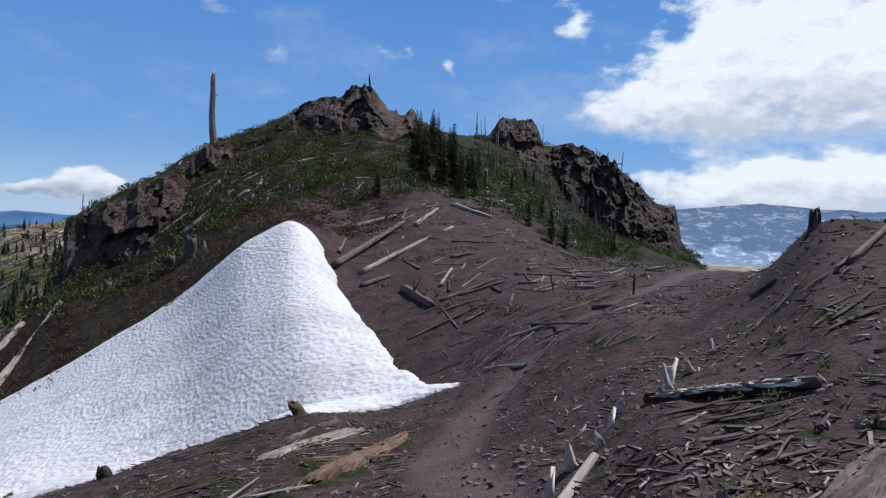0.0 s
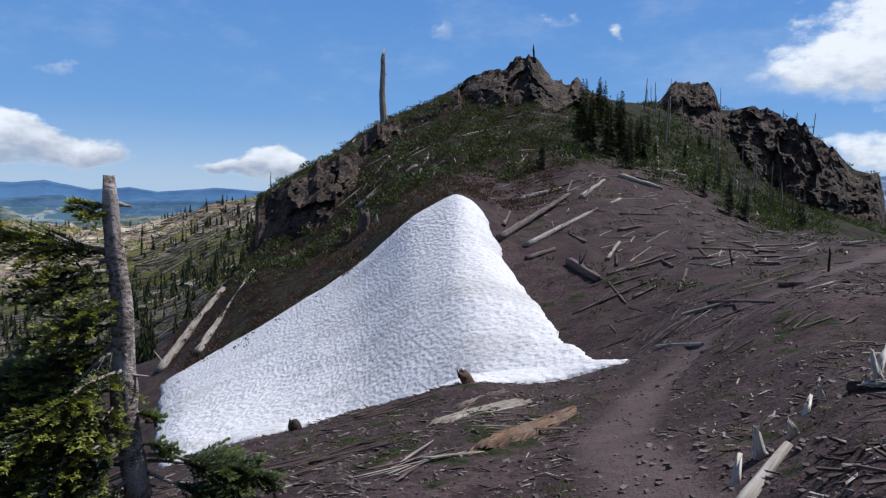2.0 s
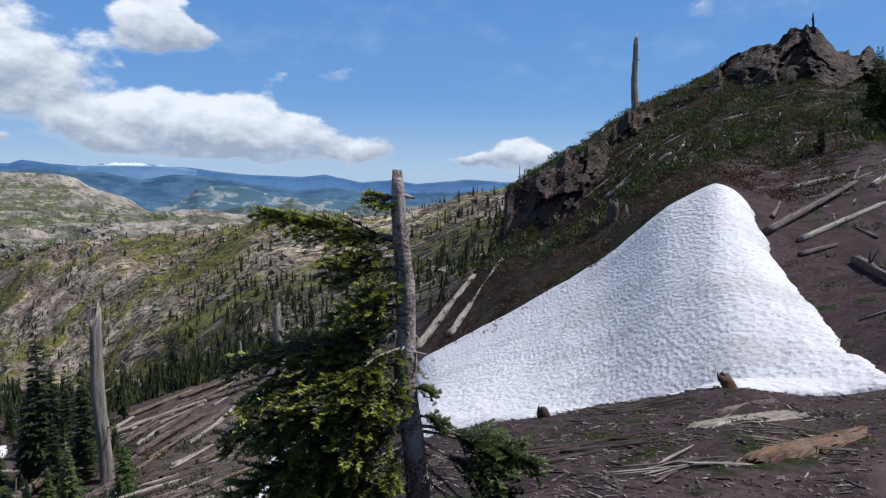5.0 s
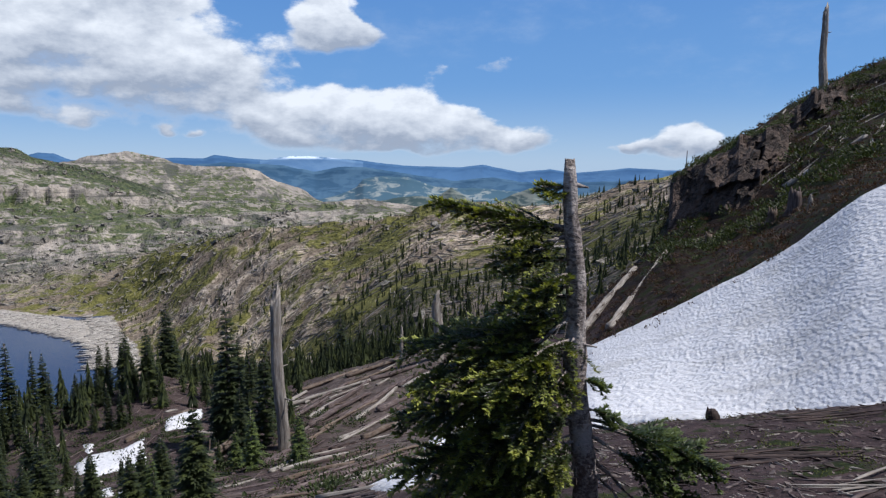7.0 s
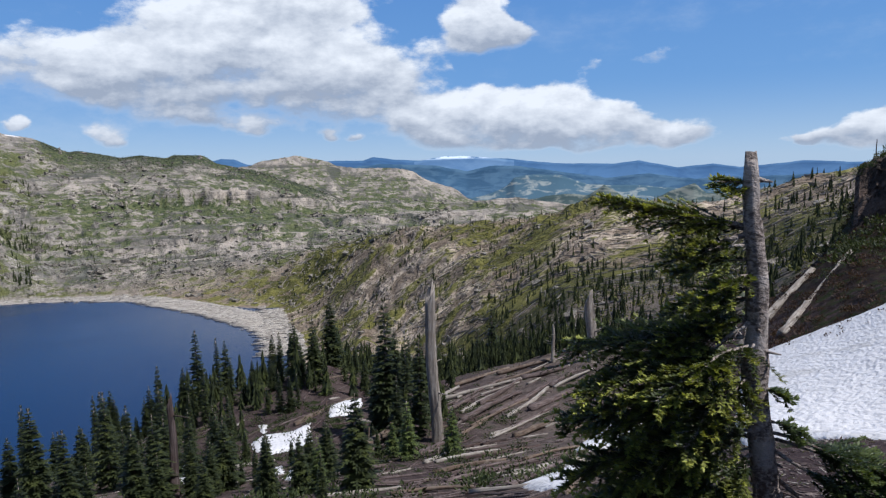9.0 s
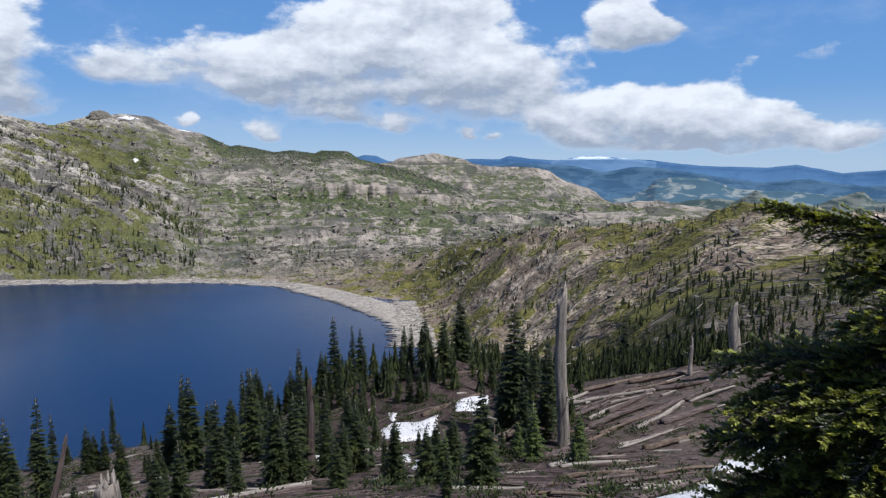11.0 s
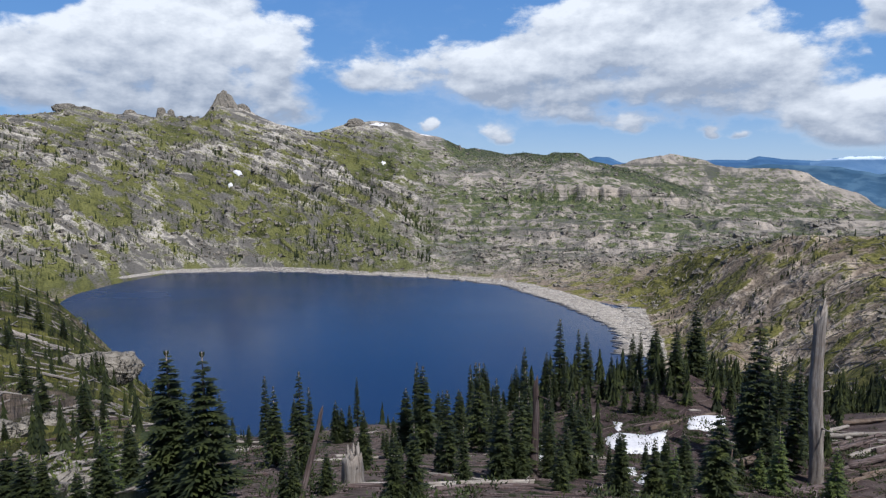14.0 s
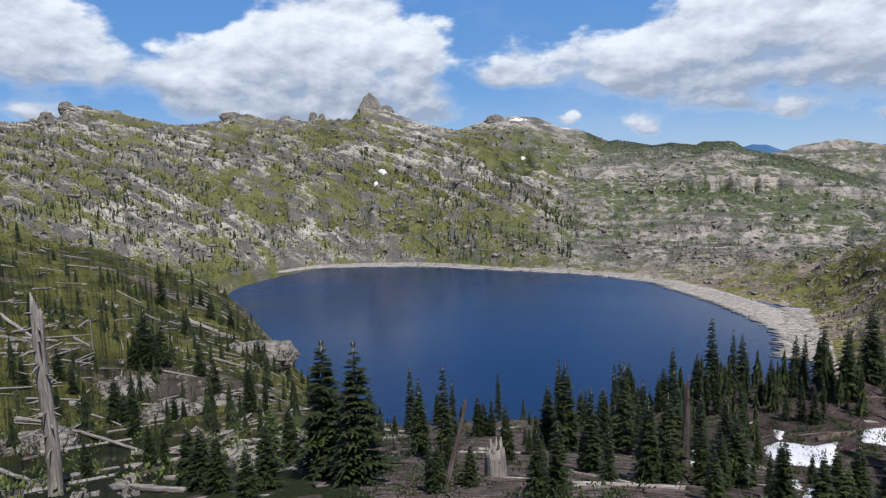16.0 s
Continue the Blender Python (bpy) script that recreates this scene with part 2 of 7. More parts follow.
HUMMOCK = [(-40, 900, -200), (-21, 900, -200), (0, 600, -100), (20, 600, -100), (28, 560, -30), (37, 600, -46), (50, 680, -64), (58, 750, -78), (62, 790, -83), (64, 800, -85), (66, 820, -90), (69.2, 850, -104),
           (71.2, 880, -113), (73.3, 930, -124), (77.6, 980, -132), (82.1, 1020, -141), (85.4, 1030, -146), (90, 1010, -144), (98, 1060, -138), (105, 1130, -138), (114, 1160, -138), (119, 1110, -136), (126, 980, -136),
           (137, 760, -118), (145, 760, -100), (180, 760, -60), (270, 700, -160)]
# a flank of the horned mountain runs down to the shore, with a corrie behind it
FLANK = [(-40, 1000, -215), (0, 800, -130), (28, 800, -90), (50, 900, -100), (64, 1020, -122), (71.2, 1060, -132), (77.6, 1110, -136), (85, 1110, -140), (91.1, 1130, -138), (93, 1230, -132), (95.2, 1350, -104), (97.4, 1480, -55),
         (99.4, 1620, -2), (102, 1660, 24), (105, 1640, 28), (109, 1600, 22), (120, 1500, 20), (130, 1400, 24), (145, 1300, 15), (180, 1000, -60), (270, 1000, -180)]
CORRIE = [(-40, 1200, -230), (0, 850, -140), (28, 1000, -102), (50, 1150, -108), (64, 1250, -114), (71.2, 1260, -112), (77.6, 1270, -106), (85, 1270, -108), (91.1, 1290, -118), (93, 1350, -124), (95.2, 1450, -112), (97.4, 1570, -72),
          (99.4, 1690, -22), (102, 1720, 36), (105, 1700, 44), (109, 1660, 40), (120, 1560, 34), (130, 1460, 36), (145, 1350, 20), (180, 1200, -55), (270, 1200, -190)]
BENCH = [(-40, 1500, -250), (-21, 1500, -250), (0, 900, -150), (20, 900, -150), (28, 1200, -118), (37, 1300, -120), (49.3, 1480, -116), (54.4, 1480, -94), (58.3, 1490, -104), (62.5, 1490, -98), (66.9, 1490, -97), (70.5, 1490, -96),
         (72.6, 1490, -92), (75.5, 1490, -86), (79.9, 1490, -80), (82.6, 1490, -80), (86.3, 1490, -76), (90, 1490, -70), (95.2, 1540, -58), (97.4, 1640, -30), (99.4, 1760, 4), (102, 1800, 48), (105, 1780, 62), (109, 1760, 66), (120, 1640, 50),
         (130, 1540, 56), (145, 1450, 40), (180, 1300, -50), (270, 1500, -200)]
SCARP = [(-40, 1620, -250), (28, 1300, -118), (37, 1400, -118), (49.3, 1540, -101), (54.4, 1540, -78), (58.3, 1540, -89), (62.5, 1540, -83), (66.9, 1540, -82), (70.5, 1530, -76), (72.6, 1525, -65), (75.5, 1525, -52), (79.9, 1525, -45),
         (82.6, 1525, -49), (86.3, 1540, -60), (90, 1560, -56), (95.2, 1600, -44), (97.4, 1700, -16), (99.4, 1810, 18), (102, 1850, 62), (105, 1830, 80), (109, 1810, 84), (120, 1700, 66), (130, 1600, 72), (145, 1500, 50), (180, 1350, -48),
         (270, 1620, -199)]
SHELF = [(-40, 1800, -250), (28, 1500, -130), (49.3, 1700, -112), (58.3, 1700, -100), (66.9, 1700, -96), (70.5, 1680, -88), (75.5, 1660, -62), (79.9, 1660, -48), (82.6, 1660, -46), (86.3, 1680, -44), (90, 1700, -30), (95.2, 1760, 5), (97.4, 1830, 22),
         (99.4, 1920, 46), (102, 1940, 78), (105, 1930, 98), (109, 1920, 118), (120, 1850, 96), (130, 1800, 110), (145, 1700, 80), (180, 1700, -20), (270, 1800, -180)]
WALL = [(-40, 2200, -240), (0, 2200, -140), (28, 2200, -150), (49.3, 2200, -150), (60, 2150, -140), (66, 2100, -130), (68.9, 2100, -108), (70.6, 2100, -76), (73, 2100, -42), (75.6, 2100, -9), (79, 2100, 19), (79.9, 2100, 42), (82.2, 2100, 46),
        (82.6, 2100, 37), (84.5, 2100, 46), (85.9, 2100, 40), (86.8, 2100, 48), (88.7, 2100, 62), (89.4, 2100, 58), (91.5, 2100, 95), (93.3, 2100, 106), (95.1, 2100, 139), (97.2, 2100, 147), (99.4, 2100, 136), (101.8, 2100, 108), (105, 2100, 134)]
WALL += [(106.6, 2100, 160), (107.4, 2100, 180), (108.2, 2100, 194), (109.7, 2100, 196), (110.7, 2100, 148), (112.5, 2100, 145), (113.0, 2100, 162), (113.8, 2100, 160), (114.1, 2100, 146), (115.9, 2100, 163), (116.6, 2100, 153), (118.4, 2100, 168),
         (120.2, 2100, 174), (120.6, 2100, 158), (124.4, 2100, 136), (126.4, 2100, 160), (128.7, 2100, 184), (131.6, 2100, 200), (132.4, 2100, 162), (133.1, 2100, 168), (133.9, 2100, 152), (136, 2100, 146), (142, 2100, 160), (150, 2100, 120), (180, 2100, 60),
         (270, 2200, -100)]
HOLLOW = [(-40, 2500, -250), (28, 2500, -190), (56, 2450, -175), (62, 2400, -165), (70, 2380, -150), (76, 2380, -110), (80, 2350, -60), (90, 2350, -20), (110, 2350, 60), (145, 2350, 60), (180, 2400, 0), (270, 2500, -180)]
RIDGE = [(-40, 2800, -250), (28, 2750, -210), (55, 2750, -195), (58.3, 2750, -145), (60, 2750, -99), (62.1, 2750, -64), (63, 2750, -28), (64.7, 2750, -18), (67.8, 2750, -14), (69.2, 2750, -8), (70.1, 2750, 14), (71.5, 2750, 26), (72.9, 2750, 39),
         (74.7, 2750, 29), (76.2, 2750, 12), (78, 2750, -5), (84, 2750, -30), (110, 2750, 0), (180, 2750, -40), (270, 2800, -190)]
PLAIN = [(-40, 3400, -220), (28, 3400, -210), (60, 3400, -210), (70, 3400, -120), (110, 3400, -50), (180, 3400, -80), (270, 3400, -200)]
RIM = [(-40, 4850, -160), (28, 4850, -210), (60, 4850, -210), (180, 4850, -60), (270, 4850, -160)]

LINES = [FOOT, SHOULDER, GULLY, BANK, MOUND, APRON, SUMMIT, VALLEY, SPUR, HUMMOCK, FLANK, CORRIE, BENCH, SCARP, SHELF, WALL, HOLLOW, RIDGE, PLAIN, RIM]
SOFT = [3.0, 2.0, 2.0, 1.5, 1.2, 1.0, 0.5, 1.5, 0.8, 1.0, 0.8, 0.8, 1.0, 0.6, 1.0, 0.25, 1.0, 0.5, 2.0, 2.0]
STEP = 0.1
GRID = np.arange(-40, 320, STEP)


def spread(line, k, soft):
    """One column of a line on an even ring of bearings, softened by so many degrees."""
    b = np.array([p[0] for p in line] + [line[0][0] + 360.0])
    v = np.array([p[k] for p in line] + [line[0][k]], float)
    ring = np.interp(GRID, b, v)
    n = int(soft / STEP)
    ker = np.hanning(2 * n + 3)
    ker /= ker.sum()
    return np.convolve(np.concatenate([ring[-n - 1:], ring, ring[: n + 1]]), ker, "valid")


RADII = np.stack([spread(p, 1, s) for p, s in zip(LINES, SOFT)])
HEIGHTS = np.stack([spread(p, 2, s) for p, s in zip(LINES, SOFT)])


def hash2(ix, iy, seed):
    h = (ix.astype(np.int64) * 374761393 + iy.astype(np.int64) * 668265263 + seed * 974634541) & 0xFFFFFFFF
    h = ((h ^ (h >> 13)) * 1274126177) & 0xFFFFFFFF
    return ((h ^ (h >> 16)) & 0xFFFF) / 65535.0


def value(x, y, seed=0):
    ix, iy = np.floor(x), np.floor(y)
    u, v = x - ix, y - iy
    u, v = u * u * u * (u * (6 * u - 15) + 10), v * v * v * (v * (6 * v - 15) + 10)
    a, b = hash2(ix, iy, seed), hash2(ix + 1, iy, seed)
    c, d = hash2(ix, iy + 1, seed), hash2(ix + 1, iy + 1, seed)
    return (a + (b - a) * u) * (1 - v) + (c + (d - c) * u) * v


def fbm(x, y, octaves=4, seed=0, gain=0.5):
    """Layered noise, about -1 to 1."""
    s, amp, norm = 0, 1.0, 0.0
    for o in range(octaves):
        s, norm = s + amp * (2 * value(x, y, seed + 17 * o) - 1), norm + amp
        x, y, amp = 2.03 * x + 11.3, 2.03 * y - 7.7, amp * gain
    return s / norm


def ridged(x, y, octaves=4, seed=0):
    s, amp, norm = 0, 1.0, 0.0
    for o in range(octaves):
        s, norm = s + amp * (1 - 2 * np.abs(2 * value(x, y, seed + 31 * o) - 1)), norm + amp
        x, y, amp = 2.1 * x + 5.1, 2.1 * y + 3.7, amp * 0.5
    return s / norm


def step(v, lo, hi):
    t = np.clip((v - lo) / (hi - lo), 0, 1)
    return t * t * (3 - 2 * t)


def within_b(b, lo, hi):
    return step(b, lo - 1.5, lo + 1.5) * (1 - step(b, hi - 1.5, hi + 1.5))


def polar(x, y):
    return (np.degrees(np.arctan2(-x, y)) + 40) % 360 - 40, np.hypot(x, y)


def base_land(b, r):
    """Height over the eye's ground from the lines, with no relief."""
    k = (b + 40) / STEP
    i = np.floor(k).astype(int) % GRID.size
    j, w = (i + 1) % GRID.size, k - np.floor(k)
    z = np.full(np.shape(r), -1.6)
    r0, z0 = np.zeros(np.shape(r)), np.full(np.shape(r), -1.6)
    for rr, zz in zip(RADII, HEIGHTS):
        r1, z1 = rr[i] * (1 - w) + rr[j] * w, zz[i] * (1 - w) + zz[j] * w
        t = np.clip((r - r0) / np.maximum(r1 - r0, 0.01), 0, 1)
        z = np.where(r >= r0, z0 + (z1 - z0) * t, z)
        r0, z0 = r1, z1
    return z


PATHWAY = [(1.9, -0.6), (0.55, 5.5), (0.05, 9.0), (0.75, 13.0), (2.6, 17.0), (5.2, 19.6), (7.2, 22.5), (9.6, 27.0), (12.6, 31.5), (15.5, 37.0)]


def off_path(x, y):
    """Distance from the middle of the foot path."""
    best = np.full(np.shape(x), 99.0)
    for (ax, ay), (bx, by) in zip(PATHWAY, PATHWAY[1:]):
        t = np.clip(((x - ax) * (bx - ax) + (y - ay) * (by - ay)) / ((bx - ax) ** 2 + (by - ay) ** 2), 0, 1)
        best = np.minimum(best, np.hypot(x - ax - t * (bx - ax), y - ay - t * (by - ay)))
    return best


def land(x, y):
    """The ground's height at x, y."""
    x, y = np.asarray(x, float), np.asarray(y, float)
    b, r = polar(x, y)
    z = base_land(b, r) + EYE
    near, mid = 1 - step(r, 60, 110), step(r, 40, 70) * (1 - step(r, 180, 320))
    path = 1 - step(off_path(x, y), 0.25, 0.75)
    rough = (0.10 * fbm(x / 2.3, y / 2.3, 4, 3) + 0.22 * fbm(x / 8, y / 8, 3, 5) * step(r, 4, 14) + 0.03 * fbm(x / 0.35, y / 0.35, 2, 8)) * (1 - 0.75 * path)
    z = z + near * rough - 0.07 * path * near
    z = z + mid * (0.9 * fbm(x / 14, y / 14, 4, 21) + 0.5 * ridged(x / 5, y / 5, 3, 22))
    hill = step(r, 150, 320) * (1 - step(r, 1000, 1250))
    wet = step(z - EYE, LAKE - 0.5, LAKE + 12)
    z = z + hill * wet * (2.6 * fbm(x / 45, y / 45, 5, 31) + step(r, 260, 420) * (8 * fbm(x / 85, y / 85, 3, 54) + 4 * ridged(x / 30, y / 30, 3, 55)) + 1.0 * ridged(x / 16, y / 16, 3, 33) + 6.0 * step(r, 600, 800) * ridged(x / 60, y / 60, 4, 35))
    far = step(r, 950, 1250) * (1 - 0.35 * step(r, 1800, 2300))
    lift = step(z - EYE, LAKE + 1, LAKE + 40)
    west = step(b, 89, 96)  # the horned mountain; east of it lies the terraced amphitheatre
    crest = 1 - 0.85 * np.exp(-((r - 2100) / 90) ** 2)
    gully = ridged(b / 2.4 + 0.35 * fbm(x / 160, y / 160, 3, 42), r / 420, 5, 41)
    ribs = ridged(b / 7.5 + r / 900 + 0.3 * fbm(x / 300, y / 300, 3, 45), r / 1500, 3, 46)
    z = z + far * lift * crest * (5 + 9 * west) * (ribs - 0.1) * (1 - step(r, 1950, 2080))
    tame = 1 - 0.75 * (1 - west) * np.exp(-((r - 1540) / 70) ** 2)
    z = z + far * lift * crest * tame * ((7 + 2 * west + 9 * step(r, 2350, 2600)) * gully + 5 * fbm(x / 110, y / 110, 5, 43) + (3.5 + 3.5 * west) * ridged(x / 40, y / 40, 3, 44) + (1.2 + 2.0 * west) * ridged(x / 15, y / 15, 2, 47) + west * 5 * ridged((np.radians(b) * 1500 + 0.6 * z) / 110, (z - 0.5 * np.radians(b) * 1500) / 22, 3, 50))
    c = (z - 0.45 * np.radians(b) * 1500) / 30.0 + 0.6 * fbm(x / 140, y / 140, 3, 51)
    ledge = west * far * lift * crest * step(fbm(x / 200, y / 200, 3, 52), -0.15, 0.15) * (1 - step(r, 1950, 2060))
    z = z + ledge * 0.7 * ((np.floor(c) + step(c - np.floor(c), 0.55, 0.9)) - c) * 30.0 + west * far * lift * crest * 7 * ridged(x / 115, y / 115, 3, 53)
    columns = np.exp(-((r - 1510) / 20) ** 2) * within_b(b, 70, 86)
    z = z + columns * 24 * ridged(b / 0.7, r / 400, 2, 48)
    shelf = step(b, 52, 60) * (1 - step(b, 91, 95)) * step(r, 1130, 1200) * (1 - step(r, 1500, 1530))
    h = (z + 3 * fbm(x / 90, y / 90, 3, 49)) / 11.0
    z = z + shelf * 0.8 * ((np.floor(h) + step(h - np.floor(h), 0.5, 0.95)) - h) * 11.0
    return z


def place(bearing_deg, r):
    """A point on the ground at a bearing and distance from the walker."""
    a = radians(bearing_deg)
    x, y = -r * math.sin(a), r * math.cos(a)
    return Vector((x, y, float(land(x, y))))


# ---- materials ----
def material(name):
    m = bpy.data.materials.new(name)
    m.use_nodes = True
    t = m.node_tree
    t.nodes.clear()
    n = Nodes(t)
    out = n.add("ShaderNodeOutputMaterial")
    sh = n.add("ShaderNodeBsdfPrincipled")
    t.links.new(sh.outputs[0], out.inputs[0])
    sh.inputs["Specular IOR Level"].default_value = 0.25
    return m, n, sh


def attribute(n, name):
    return n.add("ShaderNodeAttribute", attribute_name=name).outputs["Fac"]


def ground_material():
    m, n, sh = material("mountain_ground")
    pos = n.add("ShaderNodeTexCoord").outputs["Object"]
    green, heath, pale, far, path = (attribute(n, a) for a in ("green", "heath", "pale", "far", "path"))
    fine = n.noise(pos, 9.0, 6, 0.65)
    mid = n.noise(pos, 0.9, 6, 0.6)
    wide = n.noise(pos, 0.11, 5, 0.6)
    huge = n.noise(pos, 0.021, 6, 0.62)
    grit = n.vor(pos, 26.0)
    soil = n.mix(n.ramp(mid, 0.35, 0.65), (0.028, 0.0175, 0.0180), (0.064, 0.043, 0.043))
    soil = n.mix(n.ramp(fine, 0.42, 0.68), soil, (0.014, 0.0092, 0.0095))
    soil = n.mix(n.math("MULTIPLY", n.ramp(grit, 0.22, 0.1), 0.55), soil, (0.190, 0.145, 0.140))
    soil = n.mix(n.ramp(wide, 0.48, 0.68, 0.0, 0.7), soil, (0.040, 0.027, 0.0245))
    soil = n.mix(n.math("MULTIPLY", path, 0.55), soil, n.mix(fine, (0.072, 0.051, 0.050), (0.118, 0.088, 0.085)))
    # the crater wall rings the lake: ravines run down it, strata lie level
    at = n.add("ShaderNodeSeparateXYZ")
    n.put(at.inputs[0], pos)
    arc = n.math("MULTIPLY", n.math("ARCTAN2", n.math("MULTIPLY", at.outputs[0], -1.0), at.outputs[1]), 1500.0)
    gone = n.math("SQRT", n.math("ADD", n.math("MULTIPLY", at.outputs[0], at.outputs[0]), n.math("MULTIPLY", at.outputs[1], at.outputs[1])))
    down, level = n.add("ShaderNodeCombineXYZ"), n.add("ShaderNodeCombineXYZ")
    for k, (v, s) in enumerate(((arc, 0.026), (gone, 0.006), (at.outputs[2], 0.012))):
        n.put(down.inputs[k], n.math("MULTIPLY", v, s))
    for k, (v, s) in enumerate(((arc, 0.007), (at.outputs[2], 0.13), (gone, 0.003))):
        n.put(level.inputs[k], n.math("MULTIPLY", v, s))
    ravine = n.noise(down.outputs[0], 0.8, 6, 0.58, 0.7)
    strata = n.noise(level.outputs[0], 0.8, 6, 0.58, 0.5)
    blotch = n.noise(pos, 0.05, 6, 0.6, 0.4)
    speck = n.noise(pos, 0.35, 4, 0.7)
    lean = n.add("ShaderNodeCombineXYZ")
    n.put(lean.inputs[0], n.math("MULTIPLY", n.math("ADD", arc, n.math("MULTIPLY", at.outputs[2], 0.6)), 0.02))
    n.put(lean.inputs[1], n.math("MULTIPLY", n.math("SUBTRACT", at.outputs[2], n.math("MULTIPLY", arc, 0.45)), 0.06))
    n.put(lean.inputs[2], n.math("MULTIPLY", gone, 0.004))
    dip = n.noise(lean.outputs[0], 1.0, 6, 0.6, 0.6)
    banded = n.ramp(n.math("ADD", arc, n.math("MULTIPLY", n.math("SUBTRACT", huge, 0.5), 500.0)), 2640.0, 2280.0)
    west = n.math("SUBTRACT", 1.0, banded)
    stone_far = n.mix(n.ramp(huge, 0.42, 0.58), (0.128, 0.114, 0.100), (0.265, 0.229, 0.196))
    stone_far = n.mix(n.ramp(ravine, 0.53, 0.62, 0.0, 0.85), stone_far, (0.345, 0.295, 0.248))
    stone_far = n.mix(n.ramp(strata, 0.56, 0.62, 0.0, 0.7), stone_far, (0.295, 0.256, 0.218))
    # low parts of ravines and strata are darkened: crevice shade in the colour
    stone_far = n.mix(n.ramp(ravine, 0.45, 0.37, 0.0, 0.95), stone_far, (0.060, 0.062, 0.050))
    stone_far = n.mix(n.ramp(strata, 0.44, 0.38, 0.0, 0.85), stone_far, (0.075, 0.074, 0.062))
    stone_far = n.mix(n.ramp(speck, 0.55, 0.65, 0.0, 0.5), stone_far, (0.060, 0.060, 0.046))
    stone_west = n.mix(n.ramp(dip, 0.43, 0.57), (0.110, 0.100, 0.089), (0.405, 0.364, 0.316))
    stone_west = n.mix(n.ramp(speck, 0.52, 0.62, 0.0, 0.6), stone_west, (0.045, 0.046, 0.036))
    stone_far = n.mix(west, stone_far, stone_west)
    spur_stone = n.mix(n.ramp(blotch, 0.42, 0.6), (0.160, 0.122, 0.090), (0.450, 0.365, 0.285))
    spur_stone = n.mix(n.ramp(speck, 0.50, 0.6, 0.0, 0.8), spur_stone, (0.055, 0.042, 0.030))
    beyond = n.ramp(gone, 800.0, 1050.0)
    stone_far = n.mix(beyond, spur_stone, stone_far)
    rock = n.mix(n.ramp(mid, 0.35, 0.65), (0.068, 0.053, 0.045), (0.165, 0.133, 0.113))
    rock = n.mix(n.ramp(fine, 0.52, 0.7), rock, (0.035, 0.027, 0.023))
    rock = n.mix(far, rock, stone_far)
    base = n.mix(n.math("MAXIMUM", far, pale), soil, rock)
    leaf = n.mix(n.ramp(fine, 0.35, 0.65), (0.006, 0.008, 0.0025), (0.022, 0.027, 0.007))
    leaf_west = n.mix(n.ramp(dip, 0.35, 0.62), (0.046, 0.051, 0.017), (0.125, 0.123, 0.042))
    # east greens are greyed in the colour, in place of haze
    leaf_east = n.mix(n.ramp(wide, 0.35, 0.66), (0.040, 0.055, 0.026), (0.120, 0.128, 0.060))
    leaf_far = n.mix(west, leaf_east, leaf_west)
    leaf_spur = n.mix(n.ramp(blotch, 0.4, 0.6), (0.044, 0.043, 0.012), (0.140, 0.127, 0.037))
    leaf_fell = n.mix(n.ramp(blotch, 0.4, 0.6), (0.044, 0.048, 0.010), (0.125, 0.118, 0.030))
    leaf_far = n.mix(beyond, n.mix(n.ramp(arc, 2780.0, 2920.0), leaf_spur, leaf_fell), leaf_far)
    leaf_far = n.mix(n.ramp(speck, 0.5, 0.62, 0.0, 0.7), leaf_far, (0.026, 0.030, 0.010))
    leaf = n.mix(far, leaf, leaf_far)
    wood = n.mix(n.ramp(mid, 0.35, 0.65), (0.008, 0.005, 0.004), (0.028, 0.015, 0.011))
    # far heath: dark scrub whose colour also holds the hilltops' cloud shade
    wood = n.mix(far, wood, n.mix(n.ramp(wide, 0.35, 0.66), (0.020, 0.027, 0.016), (0.075, 0.080, 0.048)))
    edge = n.math("MULTIPLY", n.math("SUBTRACT", n.mix(far, mid, n.mix(0.35, n.mix(n.math("MULTIPLY", west, beyond), blotch, dip), n.mix(0.35, speck, wide))), 0.5), 4.0)
    cg = n.ramp(n.math("ADD", green, edge), 0.36, 0.66)
    ch_ = n.ramp(n.math("ADD", heath, n.math("MULTIPLY", n.math("SUBTRACT", n.noise(pos, 1.7, 5, 0.6), 0.5), 1.4)), 0.45, 0.6)
    base = n.mix(ch_, base, wood)
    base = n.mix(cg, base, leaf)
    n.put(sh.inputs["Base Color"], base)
    sh.inputs["Roughness"].default_value = 0.95
    sh.inputs["Specular IOR Level"].default_value = 0.12
    b1 = n.bump(n.math("ADD", fine, n.math("MULTIPLY", grit, -0.5)), 0.5, 0.04)
    b2 = n.bump(mid, 0.5, 0.35, b1)
    b3 = n.bump(n.math("MULTIPLY", far, n.math("ADD", n.math("MULTIPLY", beyond, n.math("ADD", n.math("MULTIPLY", ravine, 1.8), n.math("MULTIPLY", strata, banded))), n.math("MULTIPLY", n.math("ADD", blotch, n.math("MULTIPLY", dip, west)), 1.0))), 0.9, 12.0, b2)
    n.put(sh.inputs["Normal"], b3)
    return m


